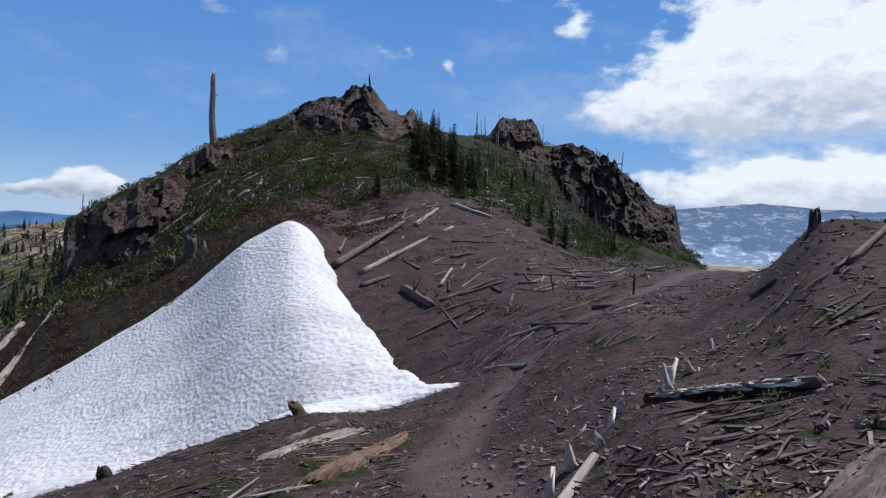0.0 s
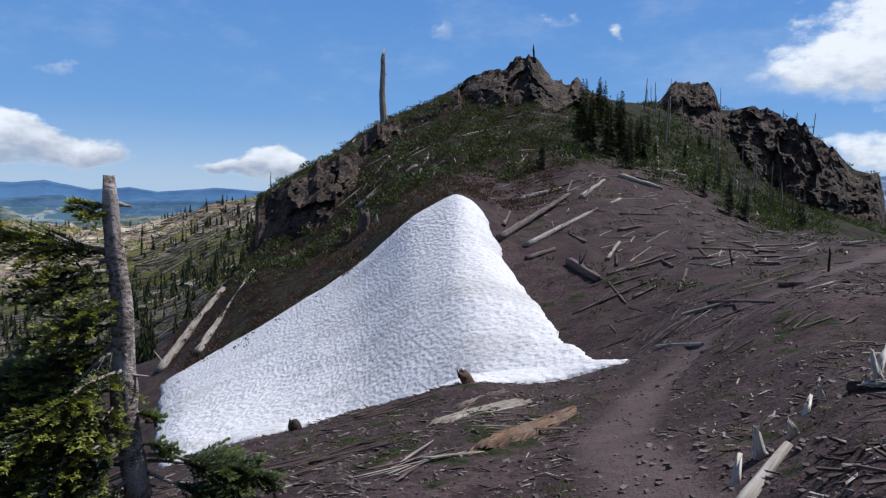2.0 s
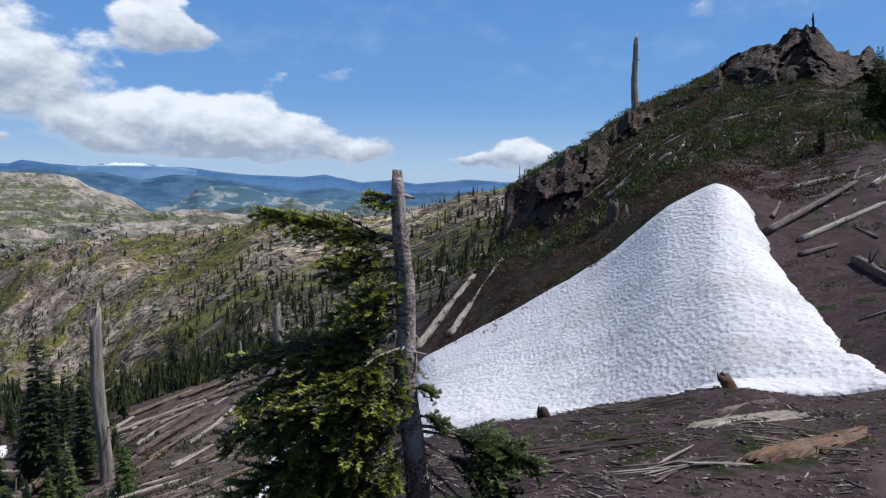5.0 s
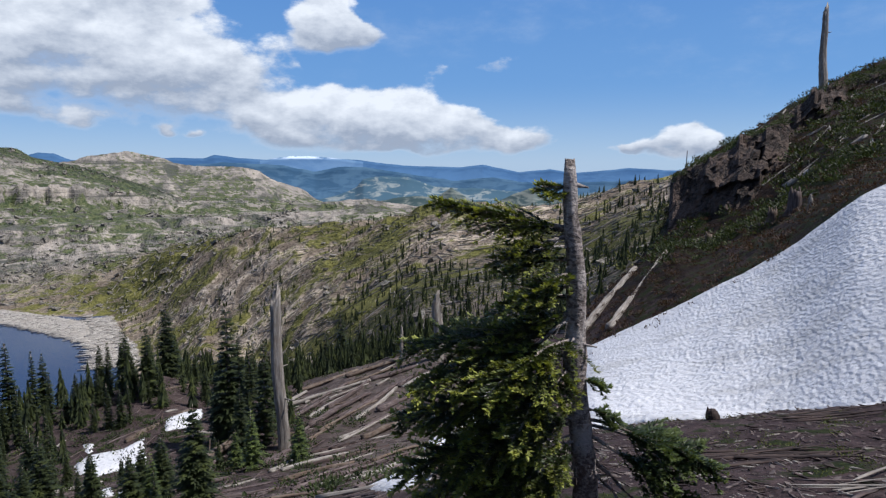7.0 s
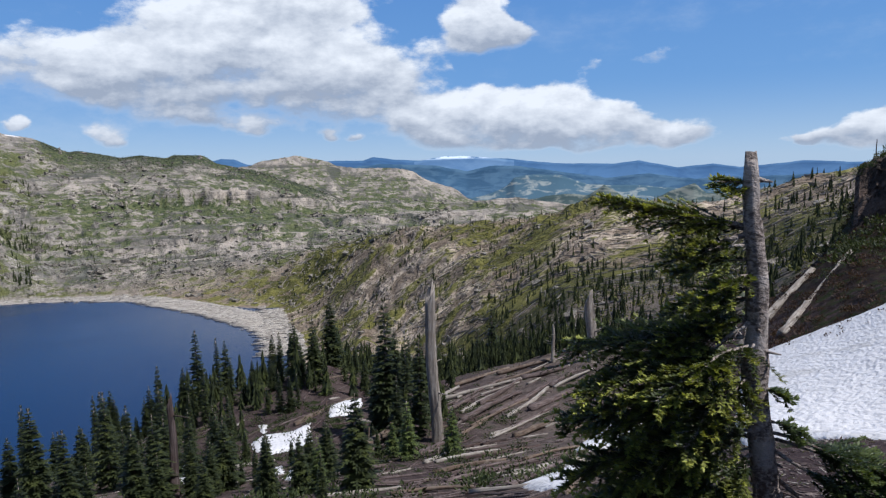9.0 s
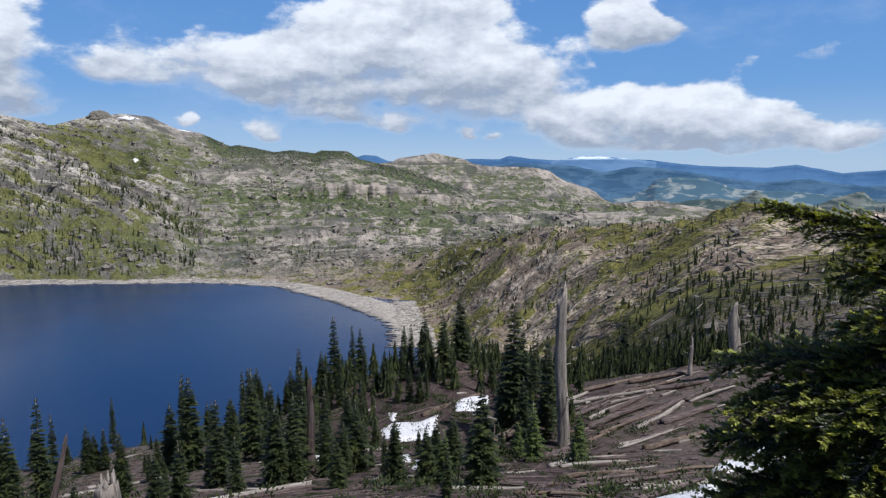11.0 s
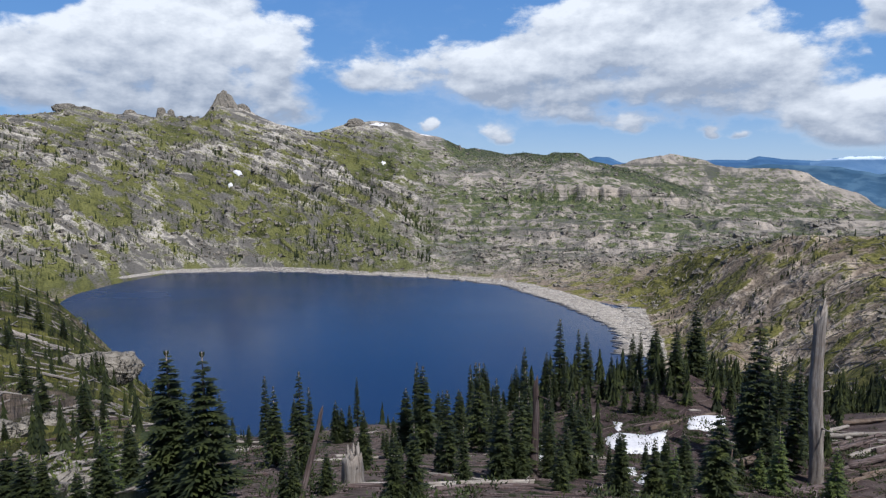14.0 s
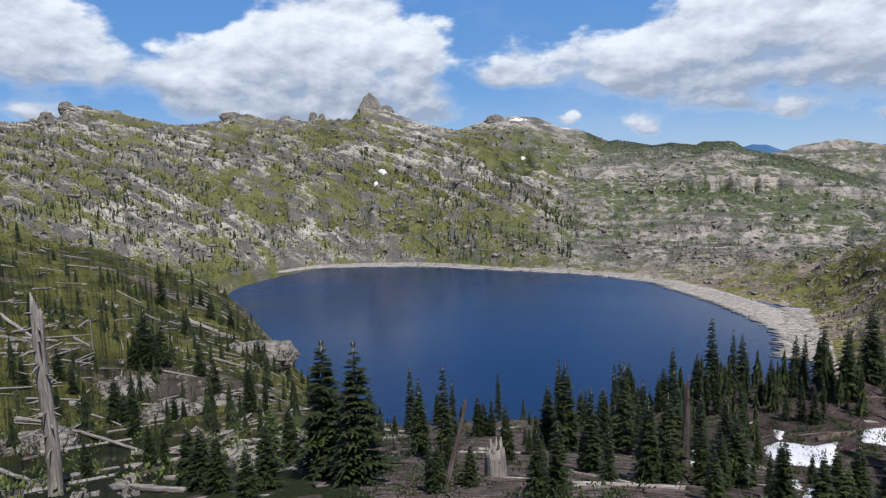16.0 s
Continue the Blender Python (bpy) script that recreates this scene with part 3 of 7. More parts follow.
def snow_material():
    m, n, sh = material("old_snow")
    pos = n.add("ShaderNodeTexCoord").outputs["Object"]
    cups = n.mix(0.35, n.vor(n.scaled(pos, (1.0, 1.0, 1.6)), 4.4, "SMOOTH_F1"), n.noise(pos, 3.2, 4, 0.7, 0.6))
    grain = n.noise(pos, 6.0, 5, 0.65)
    streak = n.noise(n.scaled(pos, (0.128, 0.6, 0.24), (0, 0, 0), (0, 0, 0.75)), 1.0, 6, 0.6, 0.5)
    dirt = n.math("MULTIPLY", n.ramp(streak, 0.50, 0.64), n.ramp(grain, 0.25, 0.6))
    # the cups' hollows are darker: their shade is put into the colour
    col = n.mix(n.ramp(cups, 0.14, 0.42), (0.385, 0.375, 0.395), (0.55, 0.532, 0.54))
    col = n.mix(n.math("MULTIPLY", dirt, 0.6), col, (0.36, 0.34, 0.325))
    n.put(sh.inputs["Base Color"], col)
    sh.inputs["Roughness"].default_value = 0.6
    n.put(sh.inputs["Normal"], n.bump(n.math("ADD", cups, n.math("MULTIPLY", grain, 0.6)), 0.75, 0.14))
    return m


def water_material():
    m, n, sh = material("lake_water")
    pos = n.add("ShaderNodeTexCoord").outputs["Object"]
    wide = n.noise(n.scaled(pos, (0.004, 0.0022, 1)), 1.0, 4, 0.6)
    n.put(sh.inputs["Base Color"], n.mix(n.ramp(wide, 0.3, 0.7), (0.004, 0.014, 0.046), (0.007, 0.021, 0.064)))
    n.put(sh.inputs["Roughness"], n.ramp(wide, 0.3, 0.7, 0.16, 0.3))
    sh.inputs["IOR"].default_value = 1.33
    sh.inputs["Specular IOR Level"].default_value = 0.5
    n.put(sh.inputs["Normal"], n.bump(n.noise(n.scaled(pos, (0.5, 0.3, 1)), 1.0, 4, 0.6), 0.12, 0.4))
    return m


def wood_material(name, dark, light, warm, scale=1.0, vary=0.0):
    """Weathered wood: grain along the piece's own z."""
    m, n, sh = material(name)
    pos = n.add("ShaderNodeTexCoord").outputs["Object"]
    rnd = n.add("ShaderNodeObjectInfo").outputs["Random"]
    isl = n.add("ShaderNodeNewGeometry").outputs["Random Per Island"]
    grain = n.noise(n.scaled(pos, (14 * scale, 14 * scale, 0.9 * scale)), 1.0, 5, 0.6, 0.4)
    blot = n.noise(pos, 2.2 * scale, 4, 0.6)
    col = n.mix(n.ramp(grain, 0.35, 0.65), dark, light)
    col = n.mix(n.ramp(n.math("ADD", blot, n.math("MULTIPLY", isl, 0.25)), 0.55, 0.8, 0.0, 0.7), col, warm)
    col = n.mix(n.math("MULTIPLY", rnd, 0.25), col, dark)
    col = n.mix(n.math("MULTIPLY", isl, vary), col, dark)
    n.put(sh.inputs["Base Color"], col)
    sh.inputs["Roughness"].default_value = 0.85
    n.put(sh.inputs["Normal"], n.bump(grain, 0.6, 0.03))
    return m


def through_leaf(n, sh, col):
    """Some of the light passes through the leaves."""
    back = n.add("ShaderNodeBsdfTranslucent")
    n.put(back.inputs["Color"], n.mix(1.0, col, (0.5, 0.5, 0.25), "MULTIPLY"))
    both = n.add("ShaderNodeAddShader")
    n.t.links.new(sh.outputs[0], both.inputs[0])
    n.t.links.new(back.outputs[0], both.inputs[1])
    n.t.links.new(both.outputs[0], [k for k in n.t.nodes if k.type == "OUTPUT_MATERIAL"][0].inputs[0])


def bark_material():
    m, n, sh = material("live_bark")
    pos = n.add("ShaderNodeTexCoord").outputs["Object"]
    scale = n.noise(n.scaled(pos, (26, 26, 44)), 1.0, 4, 0.65, 0.3)
    patch = n.noise(n.scaled(pos, (5, 5, 3)), 1.0, 5, 0.65)
    col = n.mix(n.ramp(scale, 0.38, 0.62), (0.085, 0.066, 0.057), (0.300, 0.245, 0.215))
    col = n.mix(n.ramp(patch, 0.52, 0.62, 0.0, 0.75), col, (0.36, 0.31, 0.28))
    col = n.mix(n.ramp(patch, 0.42, 0.34, 0.0, 0.8), col, (0.085, 0.055, 0.042))
    n.put(sh.inputs["Base Color"], col)
    sh.inputs["Roughness"].default_value = 0.9
    n.put(sh.inputs["Normal"], n.bump(n.math("ADD", scale, n.math("MULTIPLY", patch, 1.5)), 0.9, 0.03))
    return m


def leaf_material(name, dark, light, tip):
    m, n, sh = material(name)
    pos = n.add("ShaderNodeTexCoord").outputs["Object"]
    isl = n.add("ShaderNodeNewGeometry").outputs["Random Per Island"]
    rnd = n.add("ShaderNodeObjectInfo").outputs["Random"]
    col = n.mix(isl, dark, light)
    col = n.mix(n.ramp(n.noise(pos, 1.3, 4, 0.6), 0.5, 0.7, 0.0, 0.8), col, tip)
    col = n.mix(n.math("MULTIPLY", rnd, 0.35), col, dark)
    n.put(sh.inputs["Base Color"], col)
    sh.inputs["Roughness"].default_value = 0.7
    through_leaf(n, sh, col)
    return m


def spray_material(name, dark, light, tip):
    """Needles that brighten towards the young outer shoots."""
    m, n, sh = material(name)
    pos = n.add("ShaderNodeTexCoord").outputs["Object"]
    isl = n.add("ShaderNodeNewGeometry").outputs["Random Per Island"]
    rnd = n.add("ShaderNodeObjectInfo").outputs["Random"]
    col = n.mix(n.ramp(n.noise(pos, 3.5, 4, 0.6), 0.35, 0.65), dark, light)
    young = n.math("MULTIPLY", attribute(n, "young"), n.ramp(n.math("ADD", n.noise(pos, 5.0, 3, 0.6), n.math("MULTIPLY", rnd, 0.15)), 0.36, 0.58))
    col = n.mix(young, col, tip)
    col = n.mix(n.math("MULTIPLY", isl, 0.35), col, dark)
    n.put(sh.inputs["Base Color"], col)
    sh.inputs["Roughness"].default_value = 0.55
    through_leaf(n, sh, col)
    return m


def rock_material(name, dark, light, stain):
    m, n, sh = material(name)
    pos = n.add("ShaderNodeTexCoord").outputs["Object"]
    big = n.noise(pos, 0.35, 6, 0.65)
    crack = n.math("ABSOLUTE", n.math("SUBTRACT", n.noise(n.scaled(pos, (1, 1, 0.3)), 0.55, 4, 0.6, 0.6), 0.5))
    fine = n.noise(pos, 2.6, 6, 0.65)
    col = n.mix(n.ramp(big, 0.35, 0.65), dark, light)
    col = n.mix(n.ramp(fine, 0.5, 0.72, 0.0, 0.7), col, stain)
    col = n.mix(n.ramp(crack, 0.022, 0.0), col, (0.02, 0.017, 0.015))
    n.put(sh.inputs["Base Color"], col)
    sh.inputs["Roughness"].default_value = 0.92
    n.put(sh.inputs["Normal"], n.bump(n.math("ADD", fine, n.ramp(crack, 0.0, 0.04)), 0.8, 0.35, n.bump(big, 0.7, 1.2)))
    return m


def plain_material(name, a, b, scale=2.0, rough=0.9):
    m, n, sh = material(name)
    pos = n.add("ShaderNodeTexCoord").outputs["Object"]
    n.put(sh.inputs["Base Color"], n.mix(n.ramp(n.noise(pos, scale, 5, 0.6), 0.35, 0.65), a, b))
    sh.inputs["Roughness"].default_value = rough
    return m


GROUND = ground_material()
SNOW = snow_material()
WATER = water_material()
GREY_WOOD = wood_material("grey_weathered_wood", (0.030, 0.021, 0.020), (0.150, 0.115, 0.108), (0.068, 0.042, 0.036))
PALE_WOOD = wood_material("bleached_wood", (0.115, 0.098, 0.086), (0.33, 0.295, 0.262), (0.175, 0.14, 0.115))
WHITE_WOOD = wood_material("sun_whitened_wood", (0.26, 0.23, 0.205), (0.58, 0.54, 0.49), (0.33, 0.28, 0.24))
RED_WOOD = wood_material("rotten_red_wood", (0.012, 0.0075, 0.007), (0.050, 0.030, 0.025), (0.075, 0.052, 0.043))
ORANGE_WOOD = wood_material("split_orange_wood", (0.050, 0.027, 0.018), (0.160, 0.092, 0.058), (0.150, 0.122, 0.102))
BROWN_WOOD = wood_material("split_brown_wood", (0.0396, 0.0264, 0.0205), (0.132, 0.0911, 0.066), (0.1551, 0.1254, 0.1023))
BARK = bark_material()
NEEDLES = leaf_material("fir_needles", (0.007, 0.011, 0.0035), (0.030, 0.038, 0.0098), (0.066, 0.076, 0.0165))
# lighter copy of the fir needles, with sunlight put into its colour
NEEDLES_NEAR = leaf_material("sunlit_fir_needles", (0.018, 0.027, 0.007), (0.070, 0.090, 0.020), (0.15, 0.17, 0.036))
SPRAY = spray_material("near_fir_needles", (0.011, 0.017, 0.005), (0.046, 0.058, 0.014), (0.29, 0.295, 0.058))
# the shrub leaves made lighter: sunlight is in this colour
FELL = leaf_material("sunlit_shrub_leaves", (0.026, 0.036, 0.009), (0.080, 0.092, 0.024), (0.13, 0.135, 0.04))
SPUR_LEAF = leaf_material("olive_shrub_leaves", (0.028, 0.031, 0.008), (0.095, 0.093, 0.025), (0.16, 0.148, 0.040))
# darker copy of the near needles for the right boughs, shade in its colour
SPRAY_SHADED = spray_material("shaded_fir_needles", (0.008, 0.014, 0.004), (0.030, 0.043, 0.011), (0.085, 0.105, 0.024))
TUFT = leaf_material("yellow_green_tufts", (0.030, 0.036, 0.008), (0.085, 0.095, 0.022), (0.12, 0.12, 0.03))
SHRUB = leaf_material("shrub_leaves", (0.010, 0.016, 0.005), (0.040, 0.052, 0.014), (0.085, 0.095, 0.025))
DRY = leaf_material("dry_heather", (0.020, 0.010, 0.007), (0.055, 0.028, 0.018), (0.07, 0.045, 0.025))
ROCK = rock_material("brown_rock", (0.023, 0.0155, 0.0125), (0.084, 0.056, 0.043), (0.125, 0.092, 0.074))
RAFT_WOOD = wood_material("sun_bleached_raft_wood", (0.10, 0.086, 0.075), (0.60, 0.55, 0.49), (0.34, 0.30, 0.26), 0.3, 0.65)
GREY_ROCK = rock_material("grey_rock", (0.105, 0.092, 0.077), (0.235, 0.207, 0.172), (0.31, 0.275, 0.23))
STONE = plain_material("loose_stone", (0.044, 0.032, 0.029), (0.135, 0.106, 0.098), 3.0)


# ---- mesh helpers ----
def mesh(name, verts, faces, mat, smooth=True):
    me = bpy.data.meshes.new(name)
    me.from_pydata([tuple(v) for v in verts], [], [tuple(f) for f in faces])
    me.materials.append(mat)
    if smooth:
        me.polygons.foreach_set("use_smooth", [True] * len(me.polygons))
    me.update()
    return me


def grid_mesh(name, pts, rows, cols, mat, wrap=False, keep=None):
    """A mesh from a numpy grid of points."""
    idx = np.arange(rows * cols).reshape(rows, cols)
    right = np.roll(idx, -1, 1) if wrap else idx[:, 1:]
    left = idx if wrap else idx[:, :-1]
    q = np.stack([left[:-1], right[:-1], right[1:], left[1:]], -1).reshape(-1, 4)
    if keep is not None:
        q = q[keep.reshape(-1)[q].any(1)]
        used, inv = np.unique(q, return_inverse=True)
        pts, q = pts[used], inv.reshape(-1, 4)
    me = bpy.data.meshes.new(name)
    me.vertices.add(len(pts))
    me.vertices.foreach_set("co", np.ascontiguousarray(pts, np.float32).ravel())
    me.loops.add(q.size)
    me.loops.foreach_set("vertex_index", q.ravel().astype(np.int32))
    me.polygons.add(len(q))
    me.polygons.foreach_set("loop_start", np.arange(0, q.size, 4, dtype=np.int32))
    me.update(calc_edges=True)
    me.polygons.foreach_set("use_smooth", np.ones(len(q), bool))
    me.materials.append(mat)
    return me


def part(name, me, parent, label=""):
    ob = new(name, me)
    ob.parent = parent
    if label:
        tagged(ob, label)
    return ob


def put(ob, x, y, z, turn=0.0, tilt=0.0, lean=0.0, size=1.0):
    ob.location, ob.rotation_euler, ob.scale = (x, y, z), (radians(tilt), radians(lean), radians(turn)), (size, size, size)
    return ob


# ---- ground sheet ----
seen_b = np.concatenate([np.arange(-40, 28, 0.25), np.arange(28, 142, 0.16)])
hid_b = np.arange(142, 320, 3.0)
bearings = np.concatenate([seen_b, hid_b])
ring = 0.9 * 1.0245 ** np.arange(0, 186)
ring = np.concatenate([ring, ring[-1] * 1.012 ** np.arange(1, 203)])
ring = np.concatenate([[0.05, 0.5], ring, ring[-1] * 1.0062 ** np.arange(1, 190)])
ring = np.concatenate([ring, ring[-1] * 1.05 ** np.arange(1, 12)])
B, Rr = np.meshgrid(bearings, ring)
gx, gy = -Rr * np.sin(np.radians(B)), Rr * np.cos(np.radians(B))
gz = land(gx, gy)
ground = tagged(new("ground", grid_mesh("ground", np.stack([gx, gy, gz], -1).reshape(-1, 3), *B.shape, GROUND, wrap=True)),
                "dusty grey-brown mountain ground, heath and bare rock", "ground", kind="structure")


def cover(name, v):
    a = ground.data.attributes.new(name, "FLOAT", "POINT")
    a.data.foreach_set("value", np.ascontiguousarray(v, np.float32).ravel())


def within(v, a, b, soft):
    return step(v, a - soft, a + soft) * (1 - step(v, b - soft, b + soft))


hill_zone = within(B, -21, 29.5, 1.0) * within(Rr, 56, 190, 6)
hill_zone = np.maximum(hill_zone, within(B, 12, 34, 2) * within(Rr, 39, 90, 3))
spur_zone = within(B, 27, 76, 1.5) * step(Rr, 95, 130) * (1 - step(Rr, 1000, 1100))
left_zone = within(B, 109, 150, 3) * within(Rr, 22, 600, 8)
wall_zone = step(Rr, 560, 800) * step(B, 58, 66)
wall_zone = np.maximum(wall_zone, step(Rr, 1000, 1150) * within(B, 24, 66, 3))
n1, n2 = fbm(gx / 9, gy / 9, 4, 61), fbm(gx / 60, gy / 60, 5, 62)
n3 = fbm(gx / 170, gy / 170, 5, 63)


def blurred(a, n):
    for axis in (0, 1):
        k = np.ones(2 * n + 1) / (2 * n + 1)
        a = np.apply_along_axis(lambda v: np.convolve(np.pad(v, n, "edge"), k, "valid"), axis, a)
    return a


hump = gz - blurred(gz, 9)  # swells stand out, hollows hold soil and shrubs
hollow = np.clip(-hump / 9.0, -1, 1) * wall_zone
green = hill_zone * (0.50 + 0.5 * n1) + spur_zone * (0.54 + 0.7 * n2 - 0.1 * step(Rr, 450, 750)) + left_zone * (0.82 + 0.5 * fbm(gx / 16, gy / 16, 4, 64)) + wall_zone * (0.50 + 0.40 * n3 + 0.25 * hollow + 0.04 * within(B, 95, 140, 3) - 0.04 * within(B, 60, 92, 3) * (1 - step(Rr, 1480, 1560)))
near_zone = (1 - step(Rr, 50, 62)) * (1 - hill_zone)
green = green + near_zone * (0.17 + 0.46 * fbm(gx / 2.2, gy / 2.2, 3, 66) * step(Rr, 3, 6))
green = green - 0.5 * (1 - step(off_path(gx, gy), 0.4, 1.1))
bare = within(B, -16, 12, 1.5) * within(Rr, 24, 57, 4)
green = green - 0.2 * bare
cover("green", green)
# far hilltops get this dark cover, with cloud shade put into it
cover("heath", wall_zone * within(B, 68, 91, 1.5) * within(Rr, 1780, 2200, 60) * (0.72 + 0.8 * n3 + 0.35 * step(Rr, 1950, 2080)) + hill_zone * (0.74 + 0.45 * fbm(gx / 6, gy / 6, 4, 67)) + within(B, 38, 62, 3) * within(Rr, 16, 40, 4) * (0.36 + 0.5 * n1) - 0.3 * bare)
cover("pale", np.clip((0.5 - 0.35 * within(B, 58, 84, 3)) * within(B, 44, 114, 4) * within(Rr, 17, 95, 5) + spur_zone + left_zone * 0.8 + wall_zone, 0, 1))
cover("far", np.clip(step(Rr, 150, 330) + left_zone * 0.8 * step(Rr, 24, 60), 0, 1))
cover("path", (1 - step(off_path(gx, gy), 0.2, 0.6)) * (1 - step(Rr, 40, 60)))

# ---- lake ----
lb = np.radians(np.arange(60, 142, 1.0))
lr = np.linspace(300, 1250, 40)
LB, LR = np.meshgrid(lb, lr)
lake = tagged(new("lake_water", grid_mesh("lake_water", np.stack([-LR * np.sin(LB), LR * np.cos(LB), np.full(LR.shape, LAKE + EYE)], -1).reshape(-1, 3), *LB.shape, WATER)),
              "deep blue mountain lake ringed by floating logs", "lake", kind="structure")


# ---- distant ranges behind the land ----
# distance haze is put into each range's bluish colour and its glow
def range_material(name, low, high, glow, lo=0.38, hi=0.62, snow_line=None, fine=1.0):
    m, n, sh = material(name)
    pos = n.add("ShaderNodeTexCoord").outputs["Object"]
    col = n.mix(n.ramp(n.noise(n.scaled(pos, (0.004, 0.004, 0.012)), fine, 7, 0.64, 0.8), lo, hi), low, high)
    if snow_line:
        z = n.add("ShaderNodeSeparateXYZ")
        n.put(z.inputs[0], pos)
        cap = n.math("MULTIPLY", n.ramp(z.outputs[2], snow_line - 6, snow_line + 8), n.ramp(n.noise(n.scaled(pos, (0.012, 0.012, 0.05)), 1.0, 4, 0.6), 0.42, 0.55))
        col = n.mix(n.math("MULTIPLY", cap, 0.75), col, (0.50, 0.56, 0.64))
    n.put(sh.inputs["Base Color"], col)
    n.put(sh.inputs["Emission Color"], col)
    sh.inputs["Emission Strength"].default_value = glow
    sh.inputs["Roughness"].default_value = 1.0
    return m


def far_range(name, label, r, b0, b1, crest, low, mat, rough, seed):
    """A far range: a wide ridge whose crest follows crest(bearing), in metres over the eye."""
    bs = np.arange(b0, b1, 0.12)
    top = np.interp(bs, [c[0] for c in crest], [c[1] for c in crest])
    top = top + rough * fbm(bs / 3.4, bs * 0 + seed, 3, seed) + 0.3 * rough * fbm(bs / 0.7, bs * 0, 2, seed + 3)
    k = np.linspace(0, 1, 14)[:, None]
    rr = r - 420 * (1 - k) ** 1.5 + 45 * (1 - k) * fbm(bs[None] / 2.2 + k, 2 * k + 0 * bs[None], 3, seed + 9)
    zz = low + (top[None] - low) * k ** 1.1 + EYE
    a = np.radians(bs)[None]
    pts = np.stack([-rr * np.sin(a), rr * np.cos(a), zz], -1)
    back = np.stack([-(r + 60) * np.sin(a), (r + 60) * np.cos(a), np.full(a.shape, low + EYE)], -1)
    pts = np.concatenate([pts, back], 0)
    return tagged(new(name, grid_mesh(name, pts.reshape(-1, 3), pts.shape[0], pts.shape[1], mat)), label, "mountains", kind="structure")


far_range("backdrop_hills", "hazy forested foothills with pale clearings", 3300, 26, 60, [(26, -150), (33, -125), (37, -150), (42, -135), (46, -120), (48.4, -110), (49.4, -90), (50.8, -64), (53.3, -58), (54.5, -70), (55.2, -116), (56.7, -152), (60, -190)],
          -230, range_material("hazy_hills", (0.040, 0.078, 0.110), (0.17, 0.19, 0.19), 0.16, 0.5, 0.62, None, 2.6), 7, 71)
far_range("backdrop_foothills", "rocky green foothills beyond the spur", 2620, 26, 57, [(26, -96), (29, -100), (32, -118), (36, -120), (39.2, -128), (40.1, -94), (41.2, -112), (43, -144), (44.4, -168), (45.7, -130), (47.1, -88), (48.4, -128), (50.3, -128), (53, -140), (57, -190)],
          -260, range_material("hazy_foothills", (0.034, 0.054, 0.056), (0.13, 0.14, 0.125), 0.08, 0.46, 0.6, None, 3.0), 7, 73)
far_range("backdrop_range", "distant mountain range coloured haze blue", 4250, 24, 84, [(24, -40), (29.7, -44), (32.6, -30), (36.8, -60), (38.8, -38), (41.4, -56), (44.4, -10), (46.4, -24), (48.4, -20), (51.2, -12), (55, 22), (57.3, 31), (59.7, 24), (62, 26), (64.5, 30), (66.4, 54), (67.2, 34), (69.2, 35), (74, 25),
          (76.5, 22), (77.6, 58), (78.6, 62), (80, 30), (84, 0)], -200, range_material("haze_blue_range", (0.030, 0.072, 0.150), (0.046, 0.098, 0.185), 0.34), 5, 75)
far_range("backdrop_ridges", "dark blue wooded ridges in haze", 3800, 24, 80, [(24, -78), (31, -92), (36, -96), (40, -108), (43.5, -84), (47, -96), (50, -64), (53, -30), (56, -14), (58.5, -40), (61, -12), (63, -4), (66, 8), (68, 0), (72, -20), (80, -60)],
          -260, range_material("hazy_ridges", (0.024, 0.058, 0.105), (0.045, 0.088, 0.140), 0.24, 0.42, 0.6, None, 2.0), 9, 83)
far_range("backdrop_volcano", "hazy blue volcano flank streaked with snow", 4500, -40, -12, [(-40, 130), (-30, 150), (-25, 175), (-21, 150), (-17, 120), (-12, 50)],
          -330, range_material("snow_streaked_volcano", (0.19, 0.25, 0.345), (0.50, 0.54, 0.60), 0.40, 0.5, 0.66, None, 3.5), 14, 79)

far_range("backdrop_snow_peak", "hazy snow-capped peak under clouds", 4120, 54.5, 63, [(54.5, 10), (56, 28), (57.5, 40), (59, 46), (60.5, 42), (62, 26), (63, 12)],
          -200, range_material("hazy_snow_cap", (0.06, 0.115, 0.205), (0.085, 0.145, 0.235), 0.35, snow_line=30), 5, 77)

